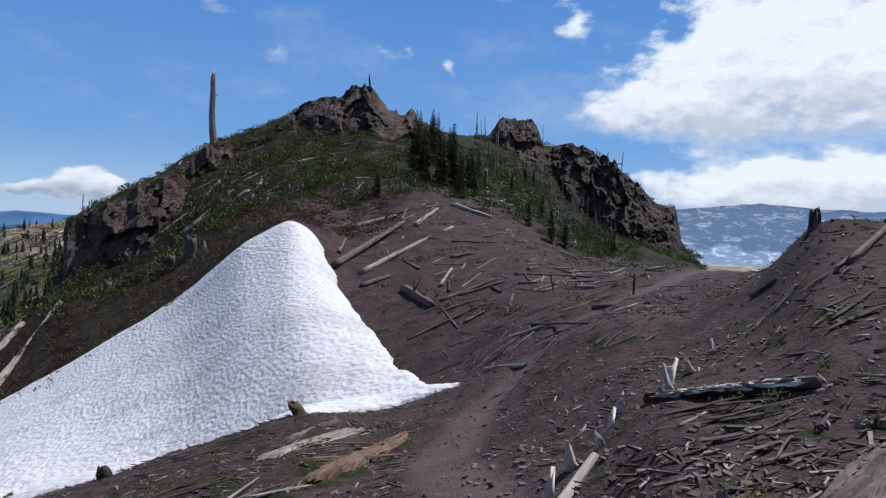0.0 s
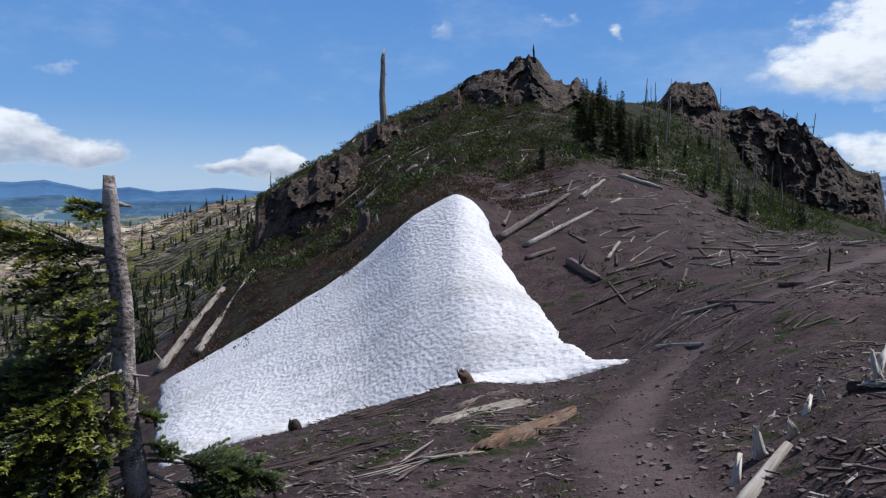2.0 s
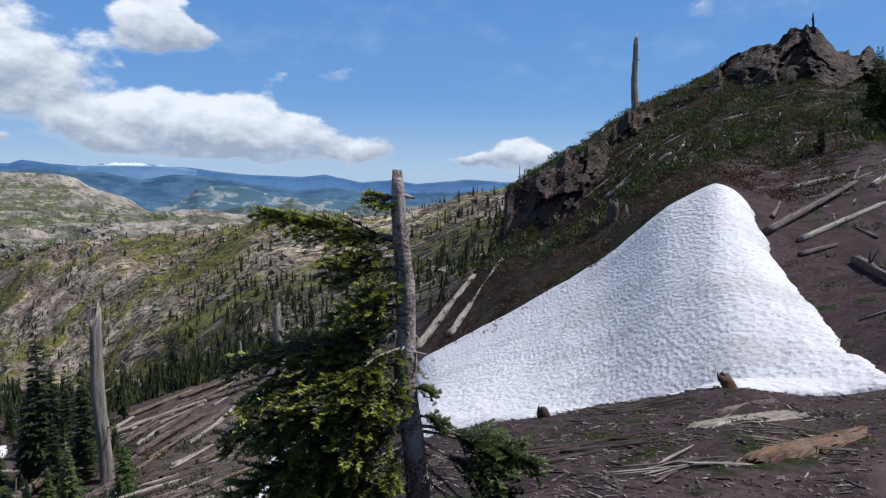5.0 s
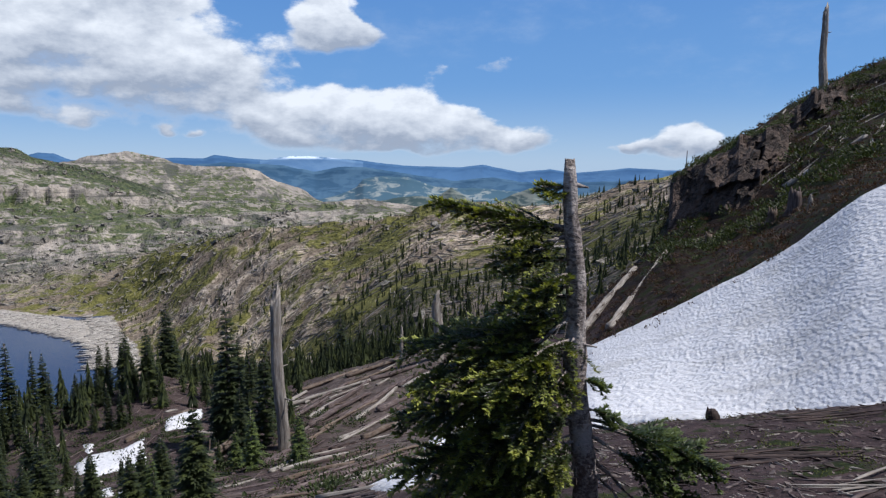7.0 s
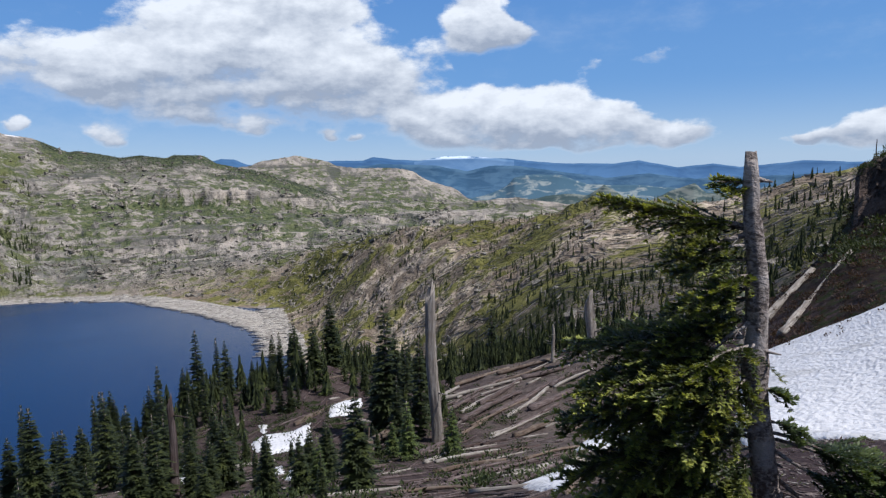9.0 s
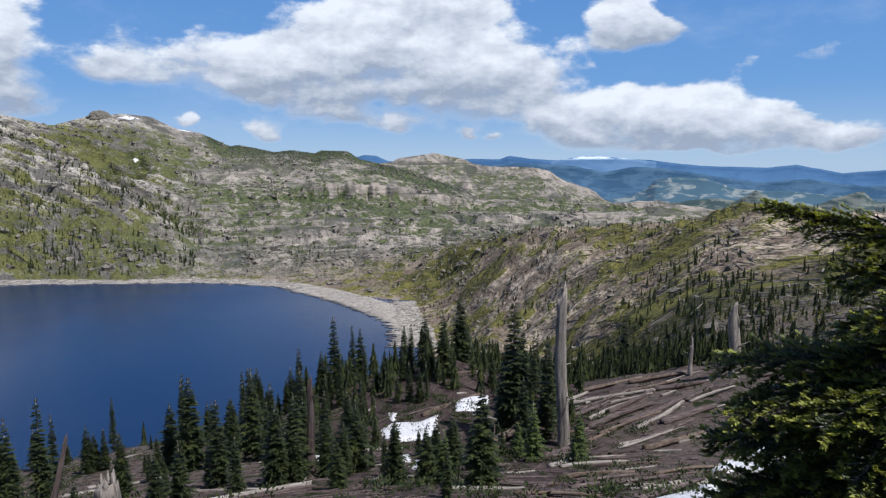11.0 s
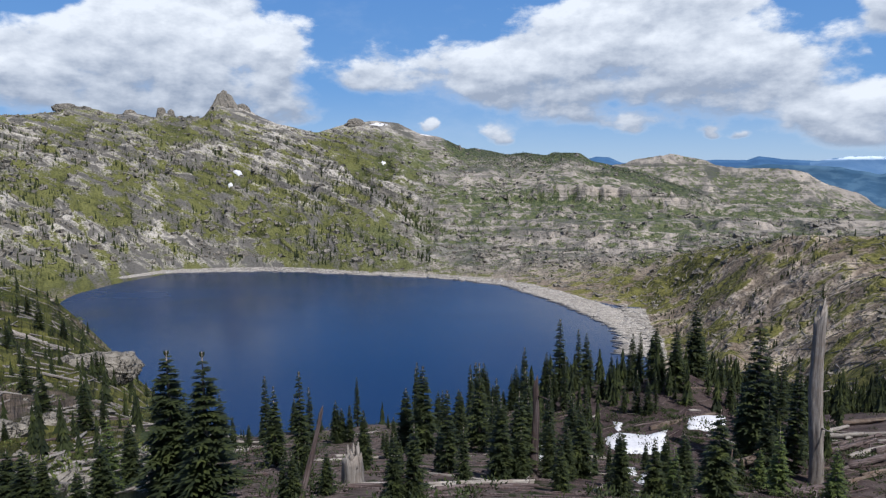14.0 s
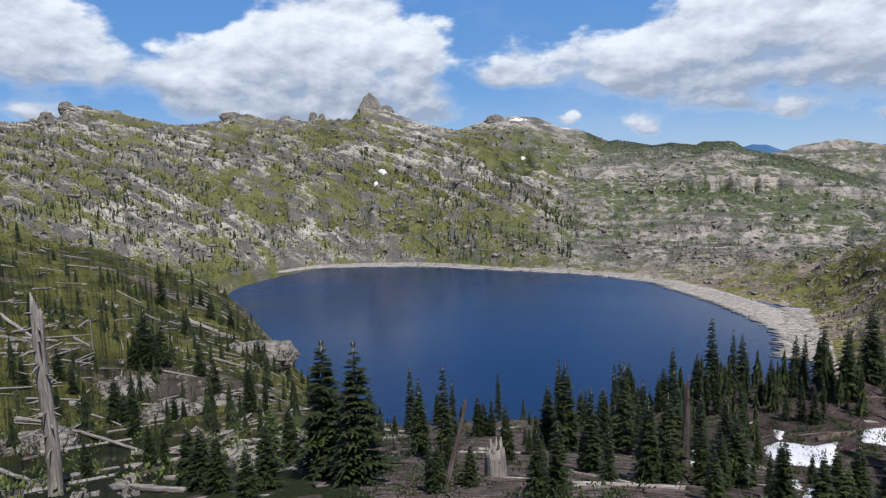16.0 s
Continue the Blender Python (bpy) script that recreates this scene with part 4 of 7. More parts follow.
# ---- snow fields ----
def snow_field(name, label, outline, thick, cell, seed, soft=1.2):
    """Old snow over a patch of ground; outline as bearing, distance."""
    poly = np.array([(-r * math.sin(radians(b)), r * math.cos(radians(b))) for b, r in outline])
    lo, hi = poly.min(0) - 2 * cell, poly.max(0) + 2 * cell
    xs, ys = np.arange(lo[0], hi[0], cell), np.arange(lo[1], hi[1], cell)
    X, Y = np.meshgrid(xs, ys)
    d, inside = np.full(X.shape, 99.0), np.zeros(X.shape, bool)
    for p, q in zip(poly, np.roll(poly, -1, 0)):
        t = np.clip(((X - p[0]) * (q[0] - p[0]) + (Y - p[1]) * (q[1] - p[1])) / ((q - p) ** 2).sum(), 0, 1)
        d = np.minimum(d, np.hypot(X - p[0] - t * (q[0] - p[0]), Y - p[1] - t * (q[1] - p[1])))
        cross = ((p[1] > Y) != (q[1] > Y)) & (X < (q[0] - p[0]) * (Y - p[1]) / (q[1] - p[1] + 1e-9) + p[0])
        inside ^= cross
    d = np.where(inside, d, -d) + 0.16 * soft * fbm(X / 1.3, Y / 1.3, 3, seed)
    b, r = polar(X, Y)
    smooth_land = 0.5 * (base_land(b, r) + EYE) + 0.5 * land(X, Y)
    cups = -0.03 * np.abs(fbm(X / 0.8, Y / 0.8, 2, seed + 5)) + 0.05 * fbm(X / 3, Y / 3, 3, seed + 6)
    Z = np.maximum(smooth_land, land(X, Y) - 0.05) + thick * np.sqrt(np.clip(d / soft, 0, 1)) + cups * np.clip(d / soft, 0, 1)
    Z = np.where(d < 0, land(X, Y) - 0.3, Z)
    keep = d > 0
    me = grid_mesh(name, np.stack([X, Y, Z], -1).reshape(-1, 3), *X.shape, SNOW, keep=keep)
    return tagged(new(name, me), label, "snow", group="snow patches")


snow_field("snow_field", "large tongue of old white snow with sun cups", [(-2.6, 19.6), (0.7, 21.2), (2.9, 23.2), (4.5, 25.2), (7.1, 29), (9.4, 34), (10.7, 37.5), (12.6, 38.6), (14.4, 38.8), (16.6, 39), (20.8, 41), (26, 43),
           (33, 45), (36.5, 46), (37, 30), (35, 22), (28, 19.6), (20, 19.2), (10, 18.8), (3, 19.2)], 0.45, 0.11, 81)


# ---- kinds of things ----
rng = random.Random(7)


class Geo:
    """Gathers vertices and faces for one mesh."""

    def __init__(self):
        self.v, self.f = [], []

    def tube(self, path, radii, sides=7, jag=0.0, seed=0, cap=True):
        r = random.Random(seed)
        start = len(self.v)
        lobes = [1 + jag * r.uniform(-1, 1) for _ in range(sides)]
        for i, (p, rad) in enumerate(zip(path, radii)):
            p = Vector(p)
            d = (Vector(path[min(i + 1, len(path) - 1)]) - Vector(path[max(i - 1, 0)])).normalized()
            a = d.orthogonal().normalized() if abs(d.z) < 0.95 else Vector((1, 0, 0)) - d * d.x
            a.normalize()
            b = d.cross(a)
            for k in range(sides):
                t = 2 * math.pi * k / sides
                w = rad * lobes[k] * (1 + 0.35 * jag * r.uniform(-1, 1))
                end = d * (rad * jag * r.uniform(-2.5, 2.5)) if i in (0, len(path) - 1) else Vector()
                self.v.append(p + (a * math.cos(t) + b * math.sin(t)) * w + end)
        for i in range(len(path) - 1):
            for k in range(sides):
                q = start + i * sides
                self.f.append((q + k, q + (k + 1) % sides, q + sides + (k + 1) % sides, q + sides + k))
        if cap:
            self.f.append(tuple(start + k for k in range(sides))[::-1])
            self.f.append(tuple(start + (len(path) - 1) * sides + k for k in range(sides)))

    def blade(self, p, d, n, length, width):
        """A slim leaf: from p along d, flat across n."""
        s = d.cross(n)
        s = s.normalized() * width if s.length > 1e-6 else Vector((width, 0, 0))
        i = len(self.v)
        self.v += [p, p + d * length * 0.45 + s, p + d * length, p + d * length * 0.45 - s]
        self.f.append((i, i + 1, i + 2, i + 3))

    def block(self, m, sx, sy, sz, r, wild=0.2):
        """A rough eight-cornered block at the pose m."""
        i = len(self.v)
        for x in (-1, 1):
            for y in (-1, 1):
                for z in (-1, 1):
                    self.v.append(m @ Vector((x * sx * (1 + wild * r.uniform(-1, 1)), y * sy * (1 + wild * r.uniform(-1, 1)), z * sz * (1 + wild * r.uniform(-1, 1)))))
        self.f += [(i + a, i + b, i + c, i + d) for a, b, c, d in ((0, 1, 3, 2), (4, 6, 7, 5), (0, 4, 5, 1), (2, 3, 7, 6), (0, 2, 6, 4), (1, 5, 7, 3))]

    def mesh(self, name, mat, smooth=True):
        return mesh(name, self.v, self.f, mat, smooth)


def root(name, label, category, group=""):
    return tagged(new(name), label, category, group)


def log_mesh(name, length, thick, mat, seed, taper=0.65, bend=1.0):
    """A fallen trunk along z, a little bent, with split ends."""
    r = random.Random(seed)
    g = Geo()
    n = max(5, int(length / 0.5))
    n = min(n, 16)
    bx, by = bend * r.uniform(-0.03, 0.03) * length, bend * r.uniform(-0.012, 0.02) * length
    path = [(bx * math.sin(3.1 * k / n) + r.uniform(-0.1, 0.1) * thick, by * math.sin(3.1 * k / n) + r.uniform(-0.1, 0.1) * thick, length * k / n) for k in range(n + 1)]
    rad = [thick * (1 - (1 - taper) * k / n) * r.uniform(0.9, 1.1) for k in range(n + 1)]
    g.tube(path, rad, 11, 0.26, seed)
    for _ in range(r.randint(0, 3) if length > 3 else 0):
        k = r.randint(1, n - 1)
        a = r.uniform(0, 6.28)
        p = Vector(path[k])
        d = Vector((math.cos(a), math.sin(a), 0.5))
        g.tube([p, p + d * thick * r.uniform(2, 4)], [thick * 0.22, thick * 0.1], 5, 0.2, seed + k)
    return g.mesh(name, mat)


def span(b0, r0, b1, r1, sink=0.5, thick=0.1):
    """The pose of a piece that lies on the ground between two places, its z along it, and its length."""
    a, b = place(b0, r0), place(b1, r1)
    up = Vector((0, 0, thick * sink))
    a, b = a + up, b + up
    q = (b - a).to_track_quat("Z", "Y")
    return Matrix.Translation(a) @ q.to_matrix().to_4x4(), (b - a).length


def lay_log(row, name, label, mat, group, seed, sink=0.5, taper=0.65):
    b0, r0, b1, r1, thick = row
    m, length = span(b0, r0, b1, r1, sink, thick)
    ob = tagged(new(name, log_mesh(name, length, thick, mat, seed, taper, 1.0 if group == "logs on the slope" else 0.3)), label, "log", group)
    ob.matrix_basis = m
    return ob


def snag(label, height, thick, seed, mat=None, stubs=6, lean=0.0, broken=0.7, name="snag", twig=1.0):
    """A standing dead trunk with a broken top; each bare branch is a part."""
    r = random.Random(seed)
    ob = root(name, label, "dead tree", "standing dead trunks")
    g = Geo()
    n, sides = 18, 18
    a0, p1, p2, twist = r.uniform(0, 6.28), r.uniform(0, 6.28), r.uniform(0, 6.28), r.uniform(-1.5, 1.5)
    path = [(thick * 0.16 * math.sin(k * 0.4 + seed) + lean * height * k / n, thick * 0.16 * math.cos(k * 0.33 + seed), -0.4 + (height + 0.4) * k / n) for k in range(n + 1)]
    rad = [thick * (1.3 if k == 0 else 1.08 if k == 1 else 1.0) * (1 - (1 - 0.72 * broken) * (k / n) ** 1.2) * r.uniform(0.95, 1.05) for k in range(n + 1)]
    jag = [1 - min(0.3, thick * 3.2 / height) * abs(math.sin((6.283 * j / sides - a0) / 2)) ** 1.3 - thick / height * r.uniform(0, 0.9) for j in range(sides)]
    for k in range(n + 1):
        for j in range(sides):
            a = 6.283 * j / sides
            w = rad[k] * (1 + 0.13 * math.sin(3 * a + p1 + twist * k / n) + 0.09 * math.sin(7 * a + p2 + 2 * twist * k / n) + 0.05 * r.uniform(-1, 1))
            t = k / n * jag[j]
            c = Vector(path[0]).lerp(Vector(path[-1]), t) if k in (0, n) else Vector((path[k][0], path[k][1], path[0][2] + (height + 0.4) * t))
            g.v.append(c + Vector((w * math.cos(a), w * math.sin(a), 0)))
    g.f += [(k * sides + j, k * sides + (j + 1) % sides, (k + 1) * sides + (j + 1) % sides, (k + 1) * sides + j) for k in range(n) for j in range(sides)]
    g.v.append(Vector(path[-1]) - Vector((0, 0, height * 0.12)))
    g.f += [(n * sides + j, n * sides + (j + 1) % sides, len(g.v) - 1) for j in range(sides)]
    part("trunk", g.mesh("trunk", mat or GREY_WOOD), ob)
    for k in range(stubs):
        h = r.uniform(0.3, 0.95)
        i = int(h * n)
        p = Vector(path[i])
        a = r.uniform(0, 6.28)
        d = Vector((math.cos(a), math.sin(a), r.uniform(-0.35, 0.3))).normalized()
        l = thick * twig * r.uniform(2.0, 5.0)
        b = Geo()
        mid = p + d * (rad[i] + l * 0.5) + Vector((0, 0, -0.06 * l))
        b.tube([p + d * rad[i] * 0.7, mid, p + d * (rad[i] + l) + Vector((0, 0, r.uniform(-0.3, 0.25) * l))], [thick * 0.17, thick * 0.11, thick * 0.03], 5, 0.15, seed + k)
        part("branch", b.mesh("branch", mat or GREY_WOOD), ob)
    return ob


def stand(ob, b, r, turn=0.0, sink=0.0, size=1.0):
    p = place(b, r)
    return put(ob, p.x, p.y, p.z - sink, turn, size=size)


def fir(label, seed, height, width, mat=None, tiers=26, bare=0.06, name="fir_tree"):
    """A fir: a trunk and a crown of drooping, toothed boughs in whorls."""
    r = random.Random(seed)
    ob = root(name, label, "tree", "fir trees")
    t = Geo()
    t.tube([(0, 0, -0.3), (0, 0, height * 0.5), (0, 0, height)], [height * 0.018, height * 0.011, height * 0.002], 7, 0.1, seed)
    part("trunk", t.mesh("trunk", BARK), ob)
    g = Geo()
    for k in range(tiers):
        u = k / tiers
        z0 = height * (bare + (0.97 - bare) * u ** 0.92)
        reach = width * (1 - u) ** 0.85 * (0.55 + 0.45 * min(1, u * 8 + 0.3)) + 0.035 * height * 0.3
        count = r.randint(6, 9) if u < 0.8 else 5
        a0 = r.uniform(0, 6.28)
        for j in range(count):
            if r.random() < 0.1:
                continue
            a = a0 + 6.283 * j / count + r.uniform(-0.3, 0.3)
            l = reach * r.uniform(0.6, 1.15)
            z = z0 + r.uniform(-0.02, 0.02) * height
            out = Vector((math.cos(a), math.sin(a), 0))
            side = Vector((-out.y, out.x, 0))
            droop = r.uniform(0.12, 0.42) * (1 - 0.6 * u)
            for s in range(1, 6):
                f = s / 5
                p = out * l * f * 0.86 + Vector((0, 0, z + l * (0.10 * f - droop * f * f)))
                w = l * 0.30 * (1.12 - f)
                n = Vector((r.uniform(-0.4, 0.4), r.uniform(-0.4, 0.4), 1))
                if s < 5:
                    for sgn in (-1, 1):
                        d = (out * 0.75 + side * sgn * r.uniform(0.7, 1.1) + Vector((0, 0, r.uniform(-0.35, 0.05)))).normalized()
                        g.blade(p, d, n, w * r.uniform(1.0, 1.6) + 0.02 * height, w * 0.34 + 0.004 * height)
                g.blade(p - out * l * 0.12, (out + Vector((0, 0, -droop * f))).normalized(), n, l * 0.34 + 0.012 * height, w * 0.3 + 0.005 * height)
    for k in range(6):
        a = k * 1.05
        g.blade(Vector((0, 0, height * 0.955)), Vector((0.25 * math.cos(a), 0.25 * math.sin(a), 1)).normalized(), Vector((math.sin(a), -math.cos(a), 0.1)), height * 0.05, height * 0.006)
    part("crown", g.mesh("crown", mat or NEEDLES, False), ob)
    return ob


def crag(label, name, sx, sy, sz, mat, seed, fine=18, rough=1.0, point=0.0):
    """A blocky mass of rock; point narrows it towards the top."""
    g = Geo()
    off = Vector((seed * 3.7, seed * 1.3, seed * 2.1))
    n = fine
    for axis in range(3):
        for sign in (-1, 1):
            i0 = len(g.v)
            for a in range(n + 1):
                for b in range(n + 1):
                    u, v = 2 * a / n - 1, 2 * b / n - 1
                    p = [0, 0, 0]
                    p[axis], p[(axis + 1) % 3], p[(axis + 2) % 3] = sign, u, v
                    p = Vector(p)
                    q = p * (0.25 + 0.75 / max(p.length, 0.01))
                    w = Vector((q.x * sx, q.y * sy, q.z * sz))
                    s = 1.0 / (0.45 * (sx + sz) * 0.5)
                    blocks = noise.cell(Vector((w.x * 2.1 * s, w.y * 2.1 * s, w.z * 1.6 * s)) + off) + 0.6 * noise.cell(Vector((w.x, w.y, w.z * 1.2)) * 4.2 * s + off)
                    d = 1 + rough * (0.07 * blocks + 0.16 * noise.noise(w * s * 0.8 + off) + 0.05 * noise.noise(w * s * 5 + off))
                    t = 1 - point * (0.5 + 0.5 * q.z)
                    g.v.append(Vector((w.x * d * t, w.y * d * t, w.z * d)))
            for a in range(n):
                for b in range(n):
                    q = i0 + a * (n + 1) + b
                    f = (q, q + n + 1, q + n + 2, q + 1)
                    g.f.append(f if sign > 0 else f[::-1])
    bm = bmesh.new()
    bm.from_mesh(g.mesh(name, mat, False))
    bmesh.ops.remove_doubles(bm, verts=bm.verts, dist=1e-4)
    me = bpy.data.meshes.new(name)
    bm.to_mesh(me)
    bm.free()
    me.materials.append(mat)
    return tagged(new(name, me), label, "rock", "rock outcrops")


def aloft(b, r, degrees_up):
    """A point over the walker's view line at a bearing, distance and slope."""
    a = radians(b)
    return (-r * math.sin(a), r * math.cos(a), EYE + r * math.tan(radians(degrees_up)))


def scatter(n, b0, b1, r0, r1, seed, keep=None, power=1.0):
    """Random places between two bearings and distances; keep(b, r, x, y, z, u) thins them out."""
    q = np.random.RandomState(seed)
    b = q.uniform(b0, b1, n)
    r = r0 + (r1 - r0) * q.uniform(0, 1, n) ** power
    x, y = -r * np.sin(np.radians(b)), r * np.cos(np.radians(b))
    z = land(x, y)
    ok = np.ones(n, bool) if keep is None else keep(b, r, x, y, z, q.uniform(0, 1, n))
    return [tuple(map(float, row)) for row in np.stack([b, r, x, y, z], -1)[ok]]


def stump(label, height, thick, seed, mat, spikes=9, lean=0.0):
    """A broken stump: a short bole whose torn fibres stand up in a ragged ring, each spike a part."""
    r = random.Random(seed)
    ob = root("stump", label, "stump", "stumps")
    g = Geo()
    path = [(lean * height * t, 0, -0.3 + (height * 0.72 + 0.3) * t) for t in (0, 0.3, 0.55, 0.8, 1.0)]
    g.tube(path, [thick * 1.35, thick * 1.05, thick, thick * 0.97, thick * 0.86], 13, 0.16, seed)
    part("bole", g.mesh("bole", mat), ob)
    for k in range(spikes):
        a = 6.283 * k / spikes + r.uniform(-0.2, 0.2)
        o = Vector((math.cos(a), math.sin(a), 0)) * thick * r.uniform(0.45, 0.8)
        b = Vector((lean * height * 0.9, 0, height * 0.45)) + o
        t = Vector((lean * height * 1.1, 0, height * r.uniform(0.72, 1.0))) + o * r.uniform(0.8, 1.15)
        s = Geo()
        s.tube([b, b.lerp(t, 0.6), t], [thick * 0.30, thick * 0.22, thick * 0.05], 5, 0.25, seed + k)
        part("spike", s.mesh("spike", mat), ob)
    return ob


def facets(u, v, seed):
    """Flat tilted plates, one for each random cell of a plane: about -1 to 1."""
    iu, iv = np.floor(u), np.floor(v)
    best, out = np.full(np.shape(u), 99.0), np.zeros(np.shape(u))
    for du in (-1, 0, 1):
        for dv in (-1, 0, 1):
            a, b = iu + du, iv + dv
            cu, cv = a + hash2(a, b, seed), b + hash2(a, b, seed + 1)
            d = (u - cu) ** 2 + (v - cv) ** 2
            h = 2 * hash2(a, b, seed + 2) - 1 + 1.6 * (hash2(a, b, seed + 3) - 0.5) * (u - cu) + 1.6 * (hash2(a, b, seed + 4) - 0.5) * (v - cv)
            out = np.where(d < best, h, out)
            best = np.minimum(best, d)
    return out


def cliff(label, crest, foot, back, cell, seed, block=3.0, bulge=1.0):
    """A cliff along the hill: its crest as bearing, slope over the eye; its foot as bearing, distance. It leans back and is closed behind."""
    bs0, bs1 = crest[0][0], crest[-1][0]
    mean = sum(f[1] for f in foot) / len(foot)
    n = int(abs(bs1 - bs0) * mean * 0.01745 / cell) + 2
    b = np.linspace(bs0, bs1, n)
    up = -1 if bs1 < bs0 else 1
    top = np.interp(b * up, [c[0] * up for c in crest], [c[1] for c in crest])
    r0 = np.interp(b * up, [f[0] * up for f in foot], [f[1] for f in foot])
    low = land(-r0 * np.sin(np.radians(b)), r0 * np.cos(np.radians(b))) - 1.0
    high = EYE + (r0 + back) * np.tan(np.radians(top)) + 0.35 * facets(b * mean * 0.01745 / 0.9, b * 0, seed + 40)
    rows = int(max(high - low) / cell) + 2
    k = np.linspace(0, 1, rows)[:, None]
    z = low + (high - low) * k
    s = b[None] * mean * 0.01745 + 0 * k
    s2, z2 = s + 0.5 * fbm(s / 2, z / 2, 3, seed), z + 0.5 * fbm(s / 2, z / 2, 3, seed + 7)
    d = bulge * (1.3 * facets(s2 / block, z2 / block / 1.4, seed) + 0.55 * facets(s2 / block * 2.7, z2 / block * 2.0, seed + 9) + 0.22 * facets(s2 / block * 6.5, z2 / block * 5.2, seed + 19))
    hem = np.minimum(1, np.minimum(s - s.min(), s.max() - s) / 2.5)
    r = r0 + back * k ** 1.3 - d * (0.25 + 0.75 * hem) * (1 - 0.5 * k ** 6)
    lift = 0.25 * facets(s2 / 1.3, z2 / 1.3, seed + 29) * k
    r, z = np.concatenate([r, r[-1:] + 1.5, r[-1:] + 4.0, r[-1:] + 8.0]), np.concatenate([z + lift, z[-1:] - 0.1, z[-1:] - 1.2, z[-1:] * 0 + low - 2.0])
    a = np.radians(b)[None]
    pts = np.stack([-r * np.sin(a), r * np.cos(a), z], -1)
    ob = root("rock_outcrop", label, "rock", "rock outcrops")
    cuts = np.linspace(0, n - 1, max(3, int(n / 22)) + 1).astype(int)
    for c0, c1 in zip(cuts, cuts[1:]):
        piece = pts[:, c0:c1 + 1]
        me = grid_mesh("buttress", piece.reshape(-1, 3), *piece.shape[:2], ROCK)
        me.polygons.foreach_set("use_smooth", np.zeros(len(me.polygons), bool))
        part("buttress", me, ob)
    return ob


# ---- rock outcrops on the hill ----
LEFT_TOP = [(29.3, -1.41), (28.3, -0.53), (27.7, 0.0), (25.8, 0.86), (23.3, 2.22), (22.3, 2.72), (21.0, 3.5)]
RIDGE_TOP = [(21.4, 3.3), (20.2, 4.27), (19.5, 5.2), (18.1, 5.7), (16.4, 6.2), (15.1, 6.8), (13.7, 7.6)]
cliff("brown cliff of shattered rock below the ridge", LEFT_TOP, [(29.3, 67.5), (27.1, 65.5), (24.8, 64.5), (22.4, 65.0), (20.8, 68.1)], 8.0, 0.3, 11, 2.6)
cliff("low brown rock band among heath", RIDGE_TOP, [(21.4, 75.0), (19.2, 77), (17.1, 81.9), (14.9, 82), (13.6, 82.1)], 5.0, 0.3, 12, 2.0)
cliff("brown rock peak with sheer faces", [(14.3, 7.16), (13.1, 8.25), (11.7, 9.16), (11.0, 9.53), (9.2, 10.1), (8.45, 10.35), (8.2, 11.0), (7.1, 11.23), (6.6, 10.62), (5.8, 10.12), (4.9, 9.25), (3.7, 8.71), (2.8, 8.9), (2.2, 7.5)],
      [(14.2, 84), (10.9, 80), (9.0, 78.5), (6.7, 78), (4.8, 79), (2.2, 86)], 9.0, 0.3, 13, 4.2, 1.2)
cliff("square brown rock tower on the ridge", [(-2.6, 6.9), (-3.5, 7.54), (-4.1, 8.21), (-4.6, 8.64), (-6.1, 8.72), (-7.2, 8.47), (-7.7, 7.83), (-8.2, 6.4)], [(-2.6, 122), (-4.3, 120), (-6.2, 120), (-8.3, 122)], 8.0, 0.36, 14, 4.0, 1.1)
cliff("long brown cliff with a blunt end", [(-7.9, 6.35), (-9.9, 6.75), (-11.3, 6.6), (-12.7, 5.9), (-13.9, 5.45), (-14.3, 4.81), (-15.7, 3.82), (-16.7, 2.79), (-17.1, 1.8), (-18.0, 1.69), (-18.7, 1.93), (-19.1, 1.04), (-19.4, -0.9)],
      [(-8.0, 126), (-10.1, 124), (-12.0, 126), (-13.9, 124), (-15.7, 124), (-17.4, 126), (-19.4, 128)], 8.0, 0.38, 15, 3.6, 1.2)
HORNS = [(109.0, 2080, 4.8, 50, 36, 56, 0.86), (113.7, 2085, 4.45, 10, 9, 16, 0.3), (113.0, 2085, 4.4, 9, 9, 14, 0.5), (120.2, 2090, 4.65, 22, 14, 12, 0.2), (131.8, 2085, 5.3, 14, 14, 18, 0.35), (133.1, 2085, 4.6, 16, 12, 16, 0.4), (98.6, 2085, 3.8, 24, 16, 16, 0.4), (107.6, 2085, 4.75, 20, 16, 20, 0.5),
         (130.6, 2085, 5.25, 16, 12, 10, 0.3), (134.0, 2085, 4.2, 10, 9, 13, 0.5), (115.9, 2085, 4.4, 14, 10, 10, 0.4), (111.6, 2085, 4.0, 12, 9, 9, 0.3), (112.3, 2085, 4.05, 8, 8, 9, 0.3), (118.9, 2085, 4.6, 14, 10, 8, 0.3), (128.5, 2085, 4.95, 12, 9, 9, 0.3), (124.0, 2085, 3.8, 9, 7, 7, 0.3)]
for i, (b, r, up, sx, sy, sz, point) in enumerate(HORNS):
    ob = crag("grey rock horn on the far crest", "rock_horn", sx, sy, sz, GREY_ROCK, 31 + i, 14, 0.9, point)
    put(ob, *aloft(b, r, up - 0.12), b).scale = (1.5, 1.3, 1.0)
